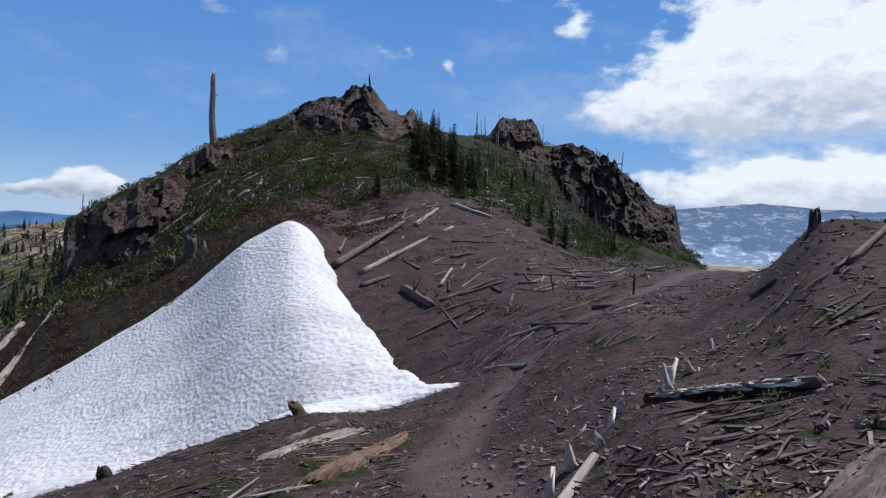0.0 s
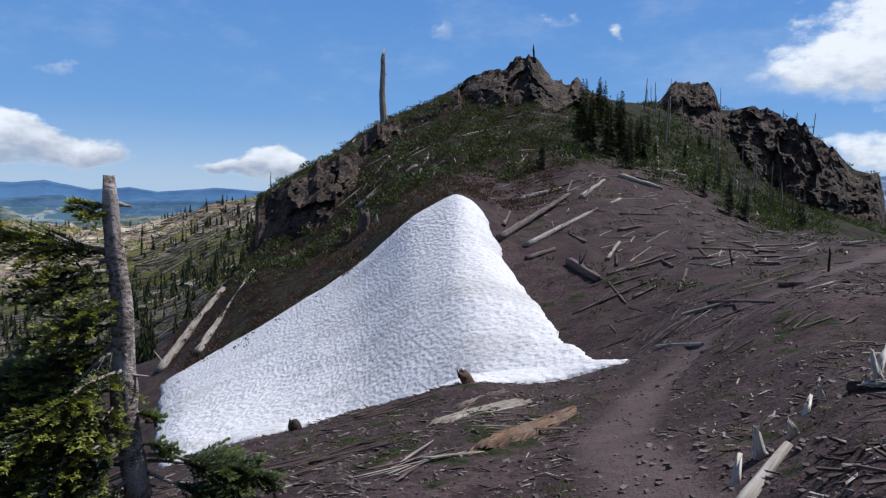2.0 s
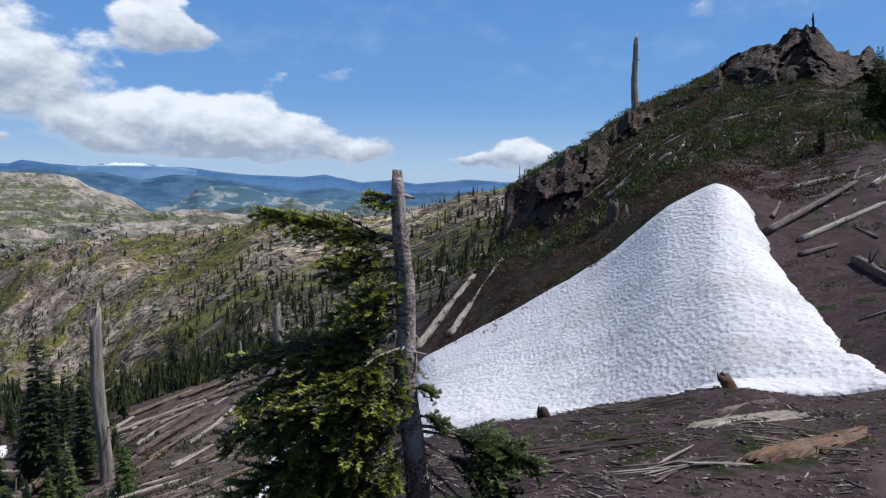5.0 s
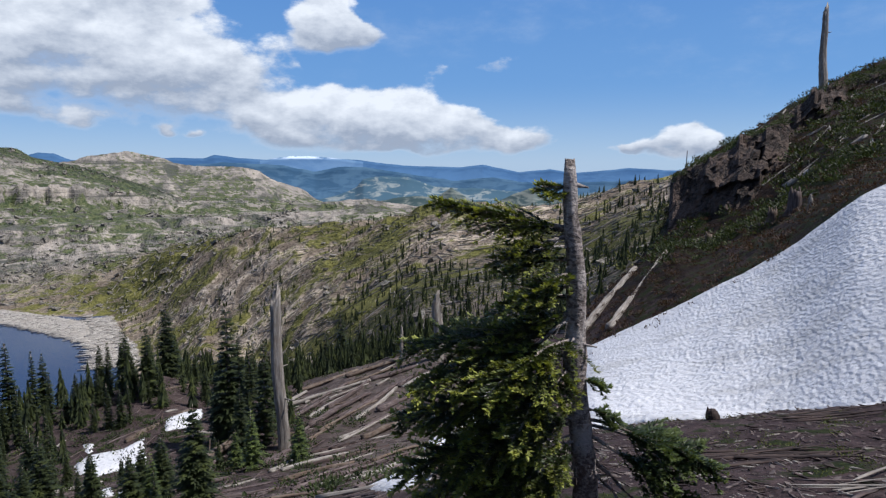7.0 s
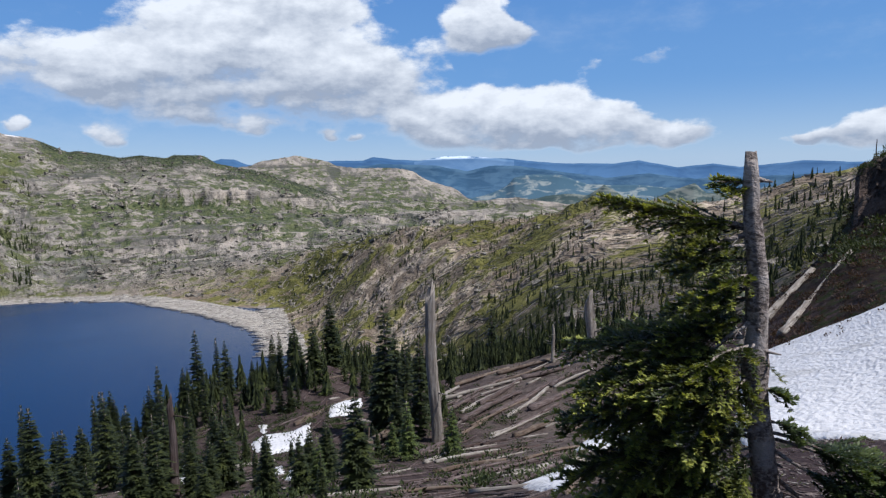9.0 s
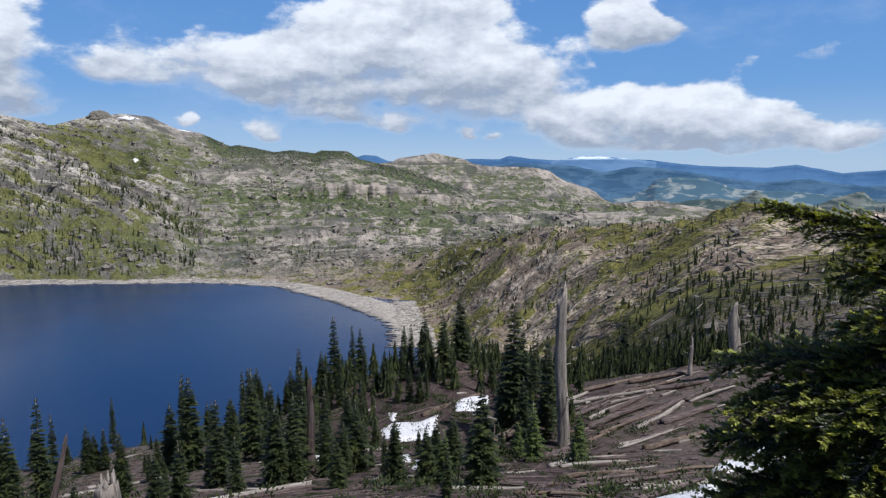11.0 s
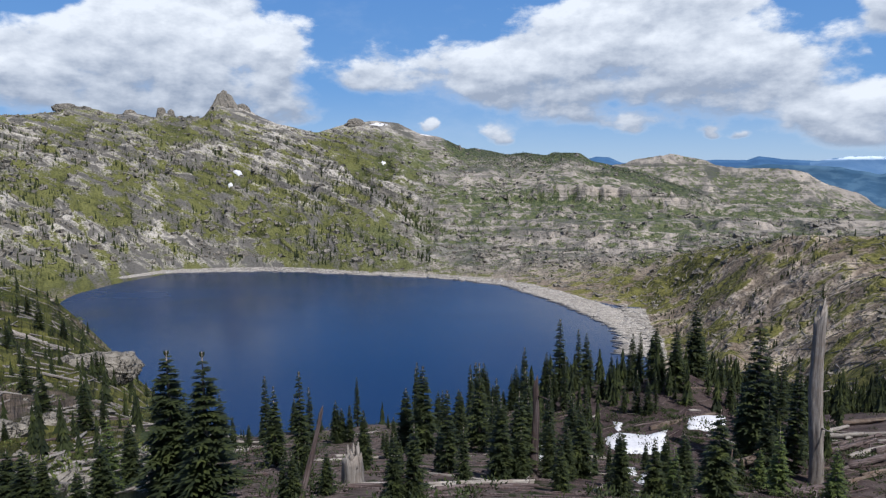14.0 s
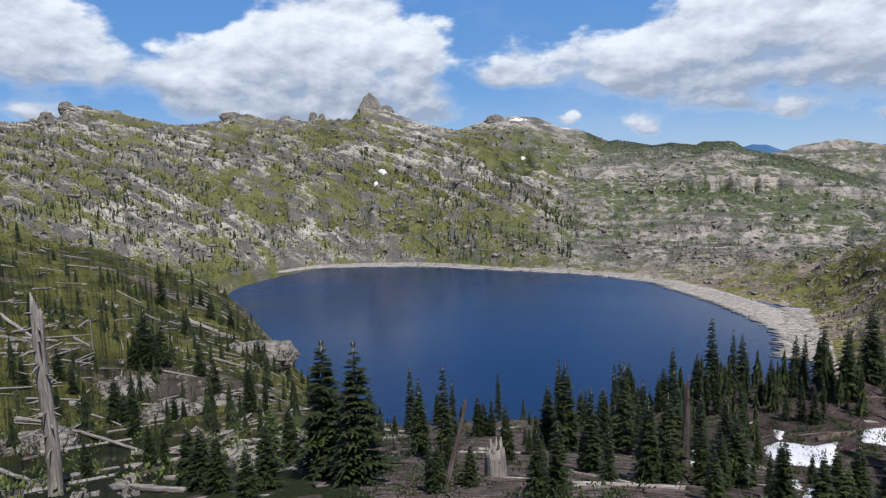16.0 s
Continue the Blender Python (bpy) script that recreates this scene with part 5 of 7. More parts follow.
for i, (b, r, sx, sz) in enumerate([(119.2, 132, 7.0, 3.2), (121.0, 122, 3.5, 1.4), (129.8, 78, 3.0, 1.6), (126.4, 63, 2.6, 1.3), (123.0, 68, 2.0, 1.0), (135.5, 52, 2.6, 1.2)]):
    ob = crag("pale grey ledge of rock on the slope", "rock_ledge", sx, sx * 0.5, sz, GREY_ROCK, 51 + i, 14)
    p = place(b, r)
    put(ob, p.x, p.y, p.z, b)

# ---- small snow patches ----
PATCHES = [[(86.8, 39.8), (85.7, 43.4), (84.3, 43.6), (82.6, 45.5), (81.8, 45.3), (81.8, 36.7), (84.8, 35.1)], [(77.5, 46.6), (76.5, 47.8), (74.1, 47.3), (72.4, 48.6), (72.4, 43.6), (74.1, 43.5), (75.9, 42.9), (77.5, 44.4)],
           [(71.0, 50.9), (69.7, 52.8), (68.0, 53.9), (68.0, 51.0), (69.2, 48.9), (71.0, 48.5)], [(75.3, 32.1), (74.2, 36.5), (73.0, 34.6), (73.2, 30.8), (74.7, 30.5)],
           [(76.8, 50.8), (76.1, 50.2), (76.2, 48.3), (76.7, 48.5)], [(49.8, 33.4), (47.2, 40.5), (46.7, 43.0), (45.7, 43.8), (44.0, 43.0), (44.0, 33.4), (47.5, 33.0), (49.6, 31.5)],
           [(55.0, 20.4), (53.4, 22.4), (50.3, 28.9), (48.7, 29.0), (48.7, 18.9), (50.4, 16.4), (52.9, 18.0)], [(76.2, 36.6), (75.0, 38.4), (74.7, 35.1), (75.6, 32.8)]]
for i, outline in enumerate(PATCHES):
    snow_field("snow_patch", "small melting patch of old snow", outline, 0.22, 0.22, 90 + i, 0.6)

WALL_SNOW = [(108.2, 1542, 0.34, 20), (108.8, 1452, 0.2, 14), (96.35, 1803, 0.2, 12), (96.7, 2068, 0.8, 16), (92.8, 2088, 0.55, 7)]
for i, (b, r, half, deep) in enumerate(WALL_SNOW):
    q = random.Random(140 + i)
    outline = [(b + half * q.uniform(0.5, 1.1) * math.cos(k * 0.571), r + deep * q.uniform(0.5, 1.1) * math.sin(k * 0.571)) for k in range(11)]
    snow_field("snow_patch", "small bright snow patch on the crater wall", outline, 0.9, 1.2, 120 + i, 3.0)

# ---- the broken-topped fir beside the path ----
def bough(label, start, way, length, droop, seed, parent, full=1.0, thick=0.018, mat=None, bare=0.12):
    """A bough: a bare spine part with its needled twigs as a sub-part."""
    r = random.Random(seed)
    way = Vector(way).normalized()
    side = way.cross(Vector((0, 0, 1))).normalized()
    n = 9
    pts = [Vector(start) + way * length * k / n + Vector((0, 0, -droop * length * (k / n) ** 2)) + side * 0.03 * length * math.sin(k * 1.3 + seed) for k in range(n + 1)]
    g = Geo()
    g.tube(pts, [thick * (1 - 0.85 * k / n) for k in range(n + 1)], 6, 0.1, seed)
    leaves = Geo()
    young = []
    twigs = int(74 * length * full) + 6
    for t in range(twigs):
        f = bare + (1 - bare) * (t + r.random()) / max(twigs, 1)
        k = min(int(f * n), n - 1)
        p = pts[k].lerp(pts[k + 1], f * n - k)
        sgn = 1 if t % 2 else -1
        tl = (length * (0.40 * (1.06 - f) + 0.05) + 0.05) * r.uniform(0.6, 1.3)
        d = (way * r.uniform(0.5, 0.9) + side * sgn * r.uniform(0.4, 0.95) + Vector((0, 0, r.uniform(-0.5, 0.35)))).normalized()
        fan = d.cross(Vector((0, 0, 1))).normalized()
        tip = p + d * tl + Vector((0, 0, -0.2 * tl))
        g.tube([p, tip], [0.004, 0.0015], 3, 0, seed + t, cap=False)
        m = max(8, int(tl / 0.0056))
        for q in range(m):
            u = (q + r.random()) / m
            c = p.lerp(tip, u)
            nd = (d * r.uniform(0.5, 1.0) + fan * r.uniform(-0.95, 0.95) + Vector((0, 0, r.uniform(-0.1, 0.5)))).normalized()
            leaves.blade(c, nd, Vector((r.uniform(-0.5, 0.5), r.uniform(-0.5, 0.5), 1)), r.uniform(0.030, 0.056), r.uniform(0.0065, 0.0105))
            young += [max(0.0, (u - 0.5) / 0.5) * (0.35 + 0.65 * f)] * 4
        if r.random() < 0.45 + 0.4 * f:
            for q in range(9):
                nd = (d + Vector((r.uniform(-1, 1), r.uniform(-1, 1), r.uniform(-0.5, 1.0))) * 0.8).normalized()
                leaves.blade(tip - d * 0.012, nd, Vector((r.uniform(-0.6, 0.6), r.uniform(-0.6, 0.6), 1)), r.uniform(0.022, 0.040), r.uniform(0.006, 0.010))
                young += [1.0] * 4
    b = part("bough", g.mesh("bough", BARK), parent, label)
    if full > 0:
        me = leaves.mesh("needles", mat or SPRAY, False)
        me.attributes.new("young", "FLOAT", "POINT").data.foreach_set("value", young)
        part("needles", me, b)
    return b


near_fir = root("broken_fir_tree", "wind-flagged living fir with a broken bare grey top", "tree", "fir trees")
foot = Vector((-3.19, 4.36, float(land(-3.19, 4.36)) - 0.25))
head = Vector((-3.335, 4.26, 1.63))
stem = Geo()
kinks = [0.0, 0.015, 0.04, 0.012, -0.018, 0.006, 0.02, -0.008, 0.0]
right = Vector((math.cos(radians(38)), math.sin(radians(38)), 0))
toward = Vector((math.sin(radians(38)), -math.cos(radians(38)), 0))
axis = [foot.lerp(head, k / 8) + right * kinks[k] for k in range(9)]
stem.tube([axis[0].lerp(axis[8], 0) if k == 0 else foot.lerp(head, k / 24) + right * float(np.interp(k / 3, range(9), kinks)) for k in range(25)],
          [float(np.interp(k / 24, [0, 0.25, 0.45, 0.55, 0.62, 0.8, 0.97, 1.0], [0.110, 0.092, 0.082, 0.086, 0.072, 0.060, 0.046, 0.036])) * rng.uniform(0.90, 1.10) for k in range(25)], 14, 0.09, 5)
part("trunk", stem.mesh("trunk", BARK), near_fir, "grey-brown fir trunk with scaly bark")


def on_stem(z):
    t = (z - foot.z) / (head.z - foot.z)
    return foot.lerp(head, t) + right * float(np.interp(t * 8, range(9), kinks))


left = -right
for i, (z, sidew, tow, rise, length, droop, full) in enumerate([
        (1.42, 1.0, 0.1, 0.15, 0.24, 0.1, 1.0), (1.38, 0.9, 0.5, 0.0, 0.16, 0.1, 0.8), (1.12, 1.0, 0.25, 0.24, 1.02, 0.02, 1.35), (1.10, 0.9, -0.5, 0.16, 0.62, 0.1, 0.8),
        (1.00, 1.0, 0.5, 0.05, 0.62, 0.22, 0.8), (0.90, 1.0, -0.2, 0.05, 0.56, 0.3, 0.9), (0.80, 0.8, 0.8, 0.0, 0.58, 0.3, 0.9), (0.70, 1.0, 0.1, 0.0, 0.58, 0.35, 1.0),
        (0.62, 0.9, -0.7, 0.0, 0.62, 0.25, 0.9), (0.50, 1.0, 0.35, -0.05, 0.66, 0.3, 0.9), (0.36, 1.0, 0.0, 0.02, 1.28, 0.16, 1.25), (0.32, 0.7, 0.9, 0.0, 0.95, 0.25, 1.1),
        (0.26, 1.0, 0.45, -0.05, 1.22, 0.16, 1.25), (0.16, 1.0, -0.4, 0.0, 1.05, 0.22, 1.1), (0.08, 0.6, 1.0, -0.05, 0.85, 0.3, 1.0), (0.02, 1.0, 0.2, -0.08, 1.32, 0.18, 1.25),
        (-0.10, 1.0, -0.1, -0.1, 1.2, 0.24, 1.2), (-0.16, 0.9, 0.7, -0.1, 1.0, 0.3, 1.1), (-0.28, 1.0, 0.3, -0.1, 1.35, 0.22, 1.25), (-0.36, 1.0, -0.5, -0.1, 1.15, 0.25, 1.1),
        (-0.46, 0.8, 0.9, -0.12, 1.0, 0.3, 1.1), (-0.55, 1.0, 0.1, -0.15, 1.4, 0.25, 1.25), (-0.66, 1.0, 0.5, -0.15, 1.2, 0.3, 1.2), (-0.8, 0.9, -0.2, -0.15, 1.2, 0.3, 1.1)]):
    bough("", on_stem(z), left * sidew + toward * tow + Vector((0, 0, rise)), length * 0.98, droop, 200 + i, near_fir, full)
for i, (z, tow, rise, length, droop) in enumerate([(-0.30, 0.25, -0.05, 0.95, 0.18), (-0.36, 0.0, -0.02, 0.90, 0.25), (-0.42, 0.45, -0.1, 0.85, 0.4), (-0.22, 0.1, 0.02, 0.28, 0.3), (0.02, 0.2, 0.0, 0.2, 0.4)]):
    bough("", on_stem(z), right + toward * tow + Vector((0, 0, rise)), length, droop, 260 + i, near_fir, 1.25, 0.016, SPRAY_SHADED, 0.34)
for i, (z, w, tow, rise, length, droop) in enumerate([(1.08, left, 0.3, -0.12, 0.42, 0.25), (0.52, left, 0.55, -0.9, 0.48, -0.1), (0.50, left, 0.1, -0.25, 0.35, 0.05), (-0.62, right, 0.4, -1.0, 0.5, 0.0),
                                                 (-0.5, left, 0.5, -1.3, 0.5, 0.0), (-0.55, right, 0.1, -0.9, 0.6, 0.0)]):
    bough("bare dead grey branch", on_stem(z), w + toward * tow + Vector((0, 0, rise)), length, droop, 290 + i, near_fir, 0.0, 0.022)

for i in range(16):
    z, a = rng.uniform(-0.9, 1.5), rng.uniform(0, 6.28)
    knot = Geo()
    d = Vector((math.cos(a), math.sin(a), rng.uniform(-0.5, 0.2)))
    p = on_stem(z) + d * 0.04
    knot.tube([p, p + d * rng.uniform(0.03, 0.05), p + d * rng.uniform(0.08, 0.16)], [0.020, 0.012, 0.005], 6, 0.2, 330 + i)
    part("branch_stub", knot.mesh("branch_stub", BARK), near_fir)

# ---- firs ----
KINDS = [fir("dark green subalpine fir", 400 + i, 6.0, w, None, t) for i, (w, t) in enumerate([(1.15, 28), (0.85, 26), (1.45, 28), (0.70, 24), (1.25, 22)])]
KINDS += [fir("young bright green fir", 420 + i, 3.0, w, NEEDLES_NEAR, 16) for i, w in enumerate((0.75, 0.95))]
SPUR_FIRS = [(126.4, 145.2, 7.7), (124.9, 116.6, 4.8), (123.9, 89.4, 5.1), (122.9, 71.3, 5.0), (120.2, 63.1, 4.6), (118.9, 63.3, 3.7), (119.3, 122.3, 4.7), (122.8, 144.5, 5.4), (123.5, 159.0, 4.7), (124.1, 152.8, 4.0), (121.3, 148.1, 4.8), (128.2, 91.2, 5.7), (127.8, 88.1, 7.6), (127.3, 87.3, 6.5), (126.7, 92.4, 6.6), (128.7, 88.1, 4.5), (132.6, 38.8, 2.3), (129.1, 55.6, 5.0), (130.3, 62.9, 4.6), (129.7, 63.9, 2.7), (128.1, 40.2, 2.7), (127.0, 39.2, 2.5), (136.2, 76.8, 2.9), (133.9, 78.5, 3.8), (135.3, 108.3, 3.4), (133.5, 162.7, 3.3), (133.1, 76.3, 3.4), (126.1, 60.6, 2.2), (125.4, 61.4, 1.8)]
NEAR_FIRS = [(125.2, 29.8, 2.8), (124.2, 28.6, 2.9), (123.0, 27.0, 2.5), (120.7, 23.2, 2.0), (119.1, 26.2, 2.8), (117.1, 34.0, 3.2), (136.2, 40.0, 0.6), (130.2, 38.0, 0.6), (129.6, 38.0, 0.8), (114.0, 29.0, 6.1), (111.3, 25.5, 5.7)]
BRINK_FIRS = [(104.3, 59.8, 3.3), (100.8, 47.1, 3.2), (99.6, 46.8, 2.8), (100.3, 47.2, 2.6), (98.4, 31.7, 3.0), (102.2, 59.4, 2.0), (96.3, 59.8, 1.4), (94.7, 40.8, 4.1), (93.2, 38.7, 5.4), (91.9, 56.9, 3.5), (91.1, 29.4, 3.9), (90.1, 46.0, 3.8), (95.8, 21.1, 2.4), (94.0, 21.2, 2.7), (105.3, 22.6, 1.7), (104.5, 22.2, 1.8), (103.4, 29.6, 1.7), (101.6, 23.8, 1.8), (107.0, 53.6, 2.5), (105.7, 53.0, 2.5), (106.3, 53.2, 2.2), (108.1, 56.1, 1.9)]
CREST_FIRS = [(88.6, 61.0, 5.6), (87.9, 61.0, 5.3), (84.4, 61.0, 5.8), (85.1, 61.0, 4.3), (81.4, 61.0, 7.2), (82.5, 61.0, 4.7), (78.8, 58.1, 3.7), (77.8, 56.9, 2.3), (77.2, 56.5, 2.9), (75.4, 66.0, 5.0), (74.8, 66.0, 4.9), (73.5, 66.0, 5.1), (71.8, 64.0, 4.2), (70.5, 64.0, 7.1), (80.4, 43.0, 3.5), (79.7, 44.9, 3.0), (82.3, 38.2, 4.0), (87.1, 60.7, 3.1), (75.0, 52.7, 3.5), (74.1, 52.2, 2.8), (76.0, 52.6, 2.3), (74.2, 37.0, 1.6), (77.2, 29.0, 2.1), (71.9, 34.4, 1.3), (85.3, 42.8, 1.8), (86.2, 61.0, 2.3), (89.7, 62.0, 2.1)]
SLOPE_FIRS = [(65.9, 44.2, 9.8), (63.0, 44.2, 7.1), (64.0, 37.0, 2.7), (60.2, 40.0, 2.7), (71.7, 20.8, 1.8), (65.0, 44.1, 5.6), (66.8, 44.7, 5.4), (68.5, 60.9, 2.6), (56.6, 110.0, 10.4), (55.0, 110.0, 7.2), (57.9, 110.0, 7.6)]

taken = set()


def plant(kind, b, r, h, wide=1.0):
    """A fir of a kind at a place, grown to a height; the first of a kind is the model itself."""
    p = place(b, r)
    size = h / (6.0 if kind < 5 else 3.0)
    m = Matrix.Translation((p.x, p.y, p.z - 0.05)) @ Matrix.Rotation(rng.uniform(0, 6.28), 4, "Z")
    if kind in taken:
        ob = copy_thing(KINDS[kind], m)
    else:
        taken.add(kind)
        ob = KINDS[kind]
        ob.matrix_basis = m
    ob.scale = (size * wide, size * wide, size)


for rows, kinds in ((SPUR_FIRS, (0, 1, 4, 2)), (NEAR_FIRS, (2, 4, 0)), (BRINK_FIRS, (0, 4, 1, 2)), (CREST_FIRS, (1, 0, 3, 4)), (SLOPE_FIRS, (1, 3, 1, 0))):
    for i, (b, r, h) in enumerate(rows):
        plant(kinds[i % len(kinds)], b, r, h, 1.4 if rows is NEAR_FIRS else 1.2)
for b, r, h in [(64.2, 34, 3.4), (60.3, 35, 3.0), (72.0, 27, 2.4), (65.5, 36, 2.2), (118.6, 33, 3.6), (113.2, 36, 3.8)]:
    plant(5 + int(b) % 2, b, r, h)
for b, r, h in [(2.6, 63.0, 5.5), (1.3, 75.4, 4.9), (-0.6, 61.7, 5.7), (-2.1, 59.9, 4.5), (1.8, 59.5, 5.2), (-1.3, 55.5, 3.9), (-2.7, 69.3, 4.0), (0.4, 58.9, 5.1), (-7.1, 54.2, 2.5), (-9.0, 49.9, 2.9), (-14.1, 58.3, 2.6), (5.7, 54.0, 3.0), (-5.6, 72.9, 2.7), (2.3, 74, 4.8), (1.2, 72, 5.8), (-0.5, 66, 5.5), (0.3, 62, 4.7), (-1.8, 62, 3.7), (1.8, 65, 4.6), (-1.3, 63, 4.2), (-2.5, 60, 2.7), (4.2, 61, 1.5), (5.6, 55, 1.6), (-7.4, 110, 3.1), (-10.2, 52, 3.0),
                (-8.2, 68, 2.8), (-6.7, 104, 3.1), (-9.0, 64, 2.1), (-13.9, 69, 2.2), (0.8, 76, 5.0), (-0.2, 74, 4.4), (-2.2, 72, 3.6), (16.0, 90, 1.6), (-3.4, 66, 2.4), (-12.0, 90, 2.6)]:
    plant((0, 2, 4, 0)[int(b * 10 + r) % 4], b, r, h)
for b, r, x, y, z in scatter(130, 62, 112, 30, 66, 440, lambda b, r, x, y, z, u: (u < 0.45 + 0.5 * fbm(x / 9, y / 9, 2, 9)) & ~((b > 67) & (b < 78) & (r < 52)) & ~((b > 82) & (b < 88) & (r < 46))):
    plant(rng.choice((0, 1, 3, 4, 2)), b, r, 0.8 + 4.6 * rng.random() ** 1.7)
for b, r, x, y, z in scatter(120, 64, 94, 38, 64, 442, lambda b, r, x, y, z, u: (u < 0.72) & ~((b > 67) & (b < 78) & (r < 56))):
    plant(rng.choice((0, 1, 3, 4, 2)), b, r, 1.0 + 5.0 * rng.random() ** 1.6)
for b, r, x, y, z in scatter(44, 66, 88, 25, 44, 448, lambda b, r, x, y, z, u: (u < 0.8) & ~((b > 72) & (b < 78.5) & (r > 29)) & ~((b > 81) & (r > 33))):
    plant(rng.choice((0, 4, 2)), b, r, 1.4 + 2.6 * rng.random(), 1.25)
for b, r, x, y, z in scatter(30, 76, 104, 22, 44, 445, lambda b, r, x, y, z, u: (u < 0.7) & ~((b > 81) & (b < 88))):
    plant(rng.choice((0, 4, 2)), b, r, 0.8 + 2.2 * rng.random() ** 1.4)
# ---- standing dead trunks and stumps ----
stand(snag("tall bleached dead trunk on the hill crest", 9.9, 0.45, 501, PALE_WOOD, 4, 0.03, 0.9, "snag", 0.25), 19.0, 91, 200)
put(snag("dark leaning dead post on the summit crag", 3.1, 0.17, 502, RED_WOOD, 0, 0.12, 0.5), *aloft(6.5, 88.3, 10.05), 190)
stand(snag("weathered grey dead trunk with a split side", 10.9, 0.36, 503, PALE_WOOD, 4, -0.03, 1.1, "snag", 0.6), 61.6, 42.8, 40)
stand(snag("short thick grey dead trunk", 6.6, 0.42, 504, PALE_WOOD, 3, 0.05, 1.1, "snag", 0.5), 48.1, 58, 220)
stand(snag("small forked bleached dead trunk", 3.6, 0.18, 517, PALE_WOOD, 6), 51.4, 59.8, 20)
stand(snag("dark grey dead trunk among the firs", 5.0, 0.21, 505, GREY_WOOD, 1), 83.5, 29.7, 10)
stand(snag("grey dead trunk that leans over", 3.3, 0.11, 506, GREY_WOOD, 1), 103.8, 23.1, 0).rotation_euler = (radians(-8), radians(16), radians(108))
stand(stump("splintered pale grey stump among the firs", 1.75, 0.40, 507, PALE_WOOD, 12), 99.4, 26.5, 60)
stand(snag("bleached dead trunk with short bare branches", 9.5, 0.29, 508, PALE_WOOD, 40, 0.0, 1.0, "snag", 0.55), 134.6, 34.2, 120)
stand(snag("thin dead pole on the ridge", 2.4, 0.07, 509, GREY_WOOD, 1), 28.1, 85, 0)
stand(stump("weathered stump on the brown slope", 1.8, 0.42, 510, GREY_WOOD), 20.4, 52.3, 0)
stand(stump("rotten red stump on the slope", 1.3, 0.35, 511, BROWN_WOOD, 7, 0.15), 22.0, 53, 0)
stand(stump("orange rotten stump by the cliff", 1.0, 0.32, 512, BROWN_WOOD, 6), 26.3, 58, 0)
stand(snag("pale dead stub on the slope", 1.0, 0.2, 513, PALE_WOOD, 1), 19.4, 49, 0)
stand(stump("splintered grey stump on the skyline", 0.34, 0.10, 514, RED_WOOD, 8), -27.9, 13.3, 0)
stand(snag("thin spike of a dead stump", 0.30, 0.05, 515, GREY_WOOD, 0), -28.0, 13.2, 30)
stand(snag("short dead spike of wood", 0.36, 0.05, 516, GREY_WOOD, 0), -27.6, 13.4, 30)
for b, r, h, lean in ((-9.5, 27.6, 0.65, -0.35), (-15.7, 21.1, 0.72, -0.03)):
    stand(snag("thin wooden post beside the path", h, 0.035, int(520 + b), RED_WOOD, 0, lean, 0.9, "trail_post"), b, r, 0)
for i, (b, r, x, y, z) in enumerate(scatter(70, -15, -2, 70, 148, 530, lambda b, r, x, y, z, u: u < 0.75)):
    stand(snag("thin bleached dead tree on the rocky slope", rng.uniform(1.6, 5.5), rng.uniform(0.05, 0.1), 530 + i, PALE_WOOD if i % 3 else GREY_WOOD, 2, rng.uniform(-0.08, 0.08)), b, r, rng.uniform(0, 360))
for i, (b, r, h) in enumerate([(53.8, 90, 4.0), (66.0, 60, 2.6), (74.0, 64, 1.4), (110.0, 60, 2.0), (128.0, 70, 3.0), (131.5, 95, 4.0)]):
    stand(snag("small pale dead tree among shrubs", h, 0.10, 620 + i, PALE_WOOD, 4), b, r, 50 * i)

# ---- fallen logs ----
HILL_LOGS = [(21.1, 62.3, 16.1, 62.6, 0.26), (25.2, 61.1, 21.9, 52.6, 0.22), (33.7, 47.7, 29.4, 59.1, 0.31), (36.6, 50.5, 31.8, 60.4, 0.32), (9.1, 33.8, 3.4, 43.6, 0.2), (6.7, 33.5, -0.7, 43.4, 0.16), (7.6, 44.3, 4.1, 46.1, 0.17), (6.7, 31.9, 4.4, 33.1, 0.11), (0.1, 31.2, -0.8, 33.7, 0.11), (-0.6, 51.0, -4.0, 49.7, 0.2), (3.1, 31.2, 0.7, 28.4, 0.23), (15.9, 59.5, 15.1, 65.3, 0.16), (12.6, 68.7, 9.9, 70.7, 0.19), (9.0, 75.3, 6.7, 76.1, 0.2), (-3.4, 82.6, -3.6, 56.1, 0.19), (2.4, 42.4, 0.6, 48.6, 0.16), (8.7, 35.9, 8.2, 40.1, 0.12)]
TRAIL_LOGS = [(-7.2, 14.8, -15.1, 13.0, 0.04), (-4.0, 18.3, -7.2, 15.7, 0.07), (-30.0, 10.5, -32.2, 12.5, 0.06), (-23.2, 5.9, -26.9, 6.5, 0.01), (-30.0, 7.1, -31.8, 7.1, 0.02), (-22.6, 4.8, -23.6, 5.3, 0.01), (-27.7, 6.1, -28.5, 6.4, 0.02), (-18.6, 6.2, -20.6, 6.7, 0.02), (-2.0, 25.7, -3.8, 26.2, 0.07), (-24.0, 13.2, -25.6, 12.6, 0.04), (-5.8, 21.2, -9.4, 19.5, 0.05), (-12.5, 20.0, -16.9, 17.6, 0.06), (-7.6, 21.6, -12.1, 16.0, 0.04)]
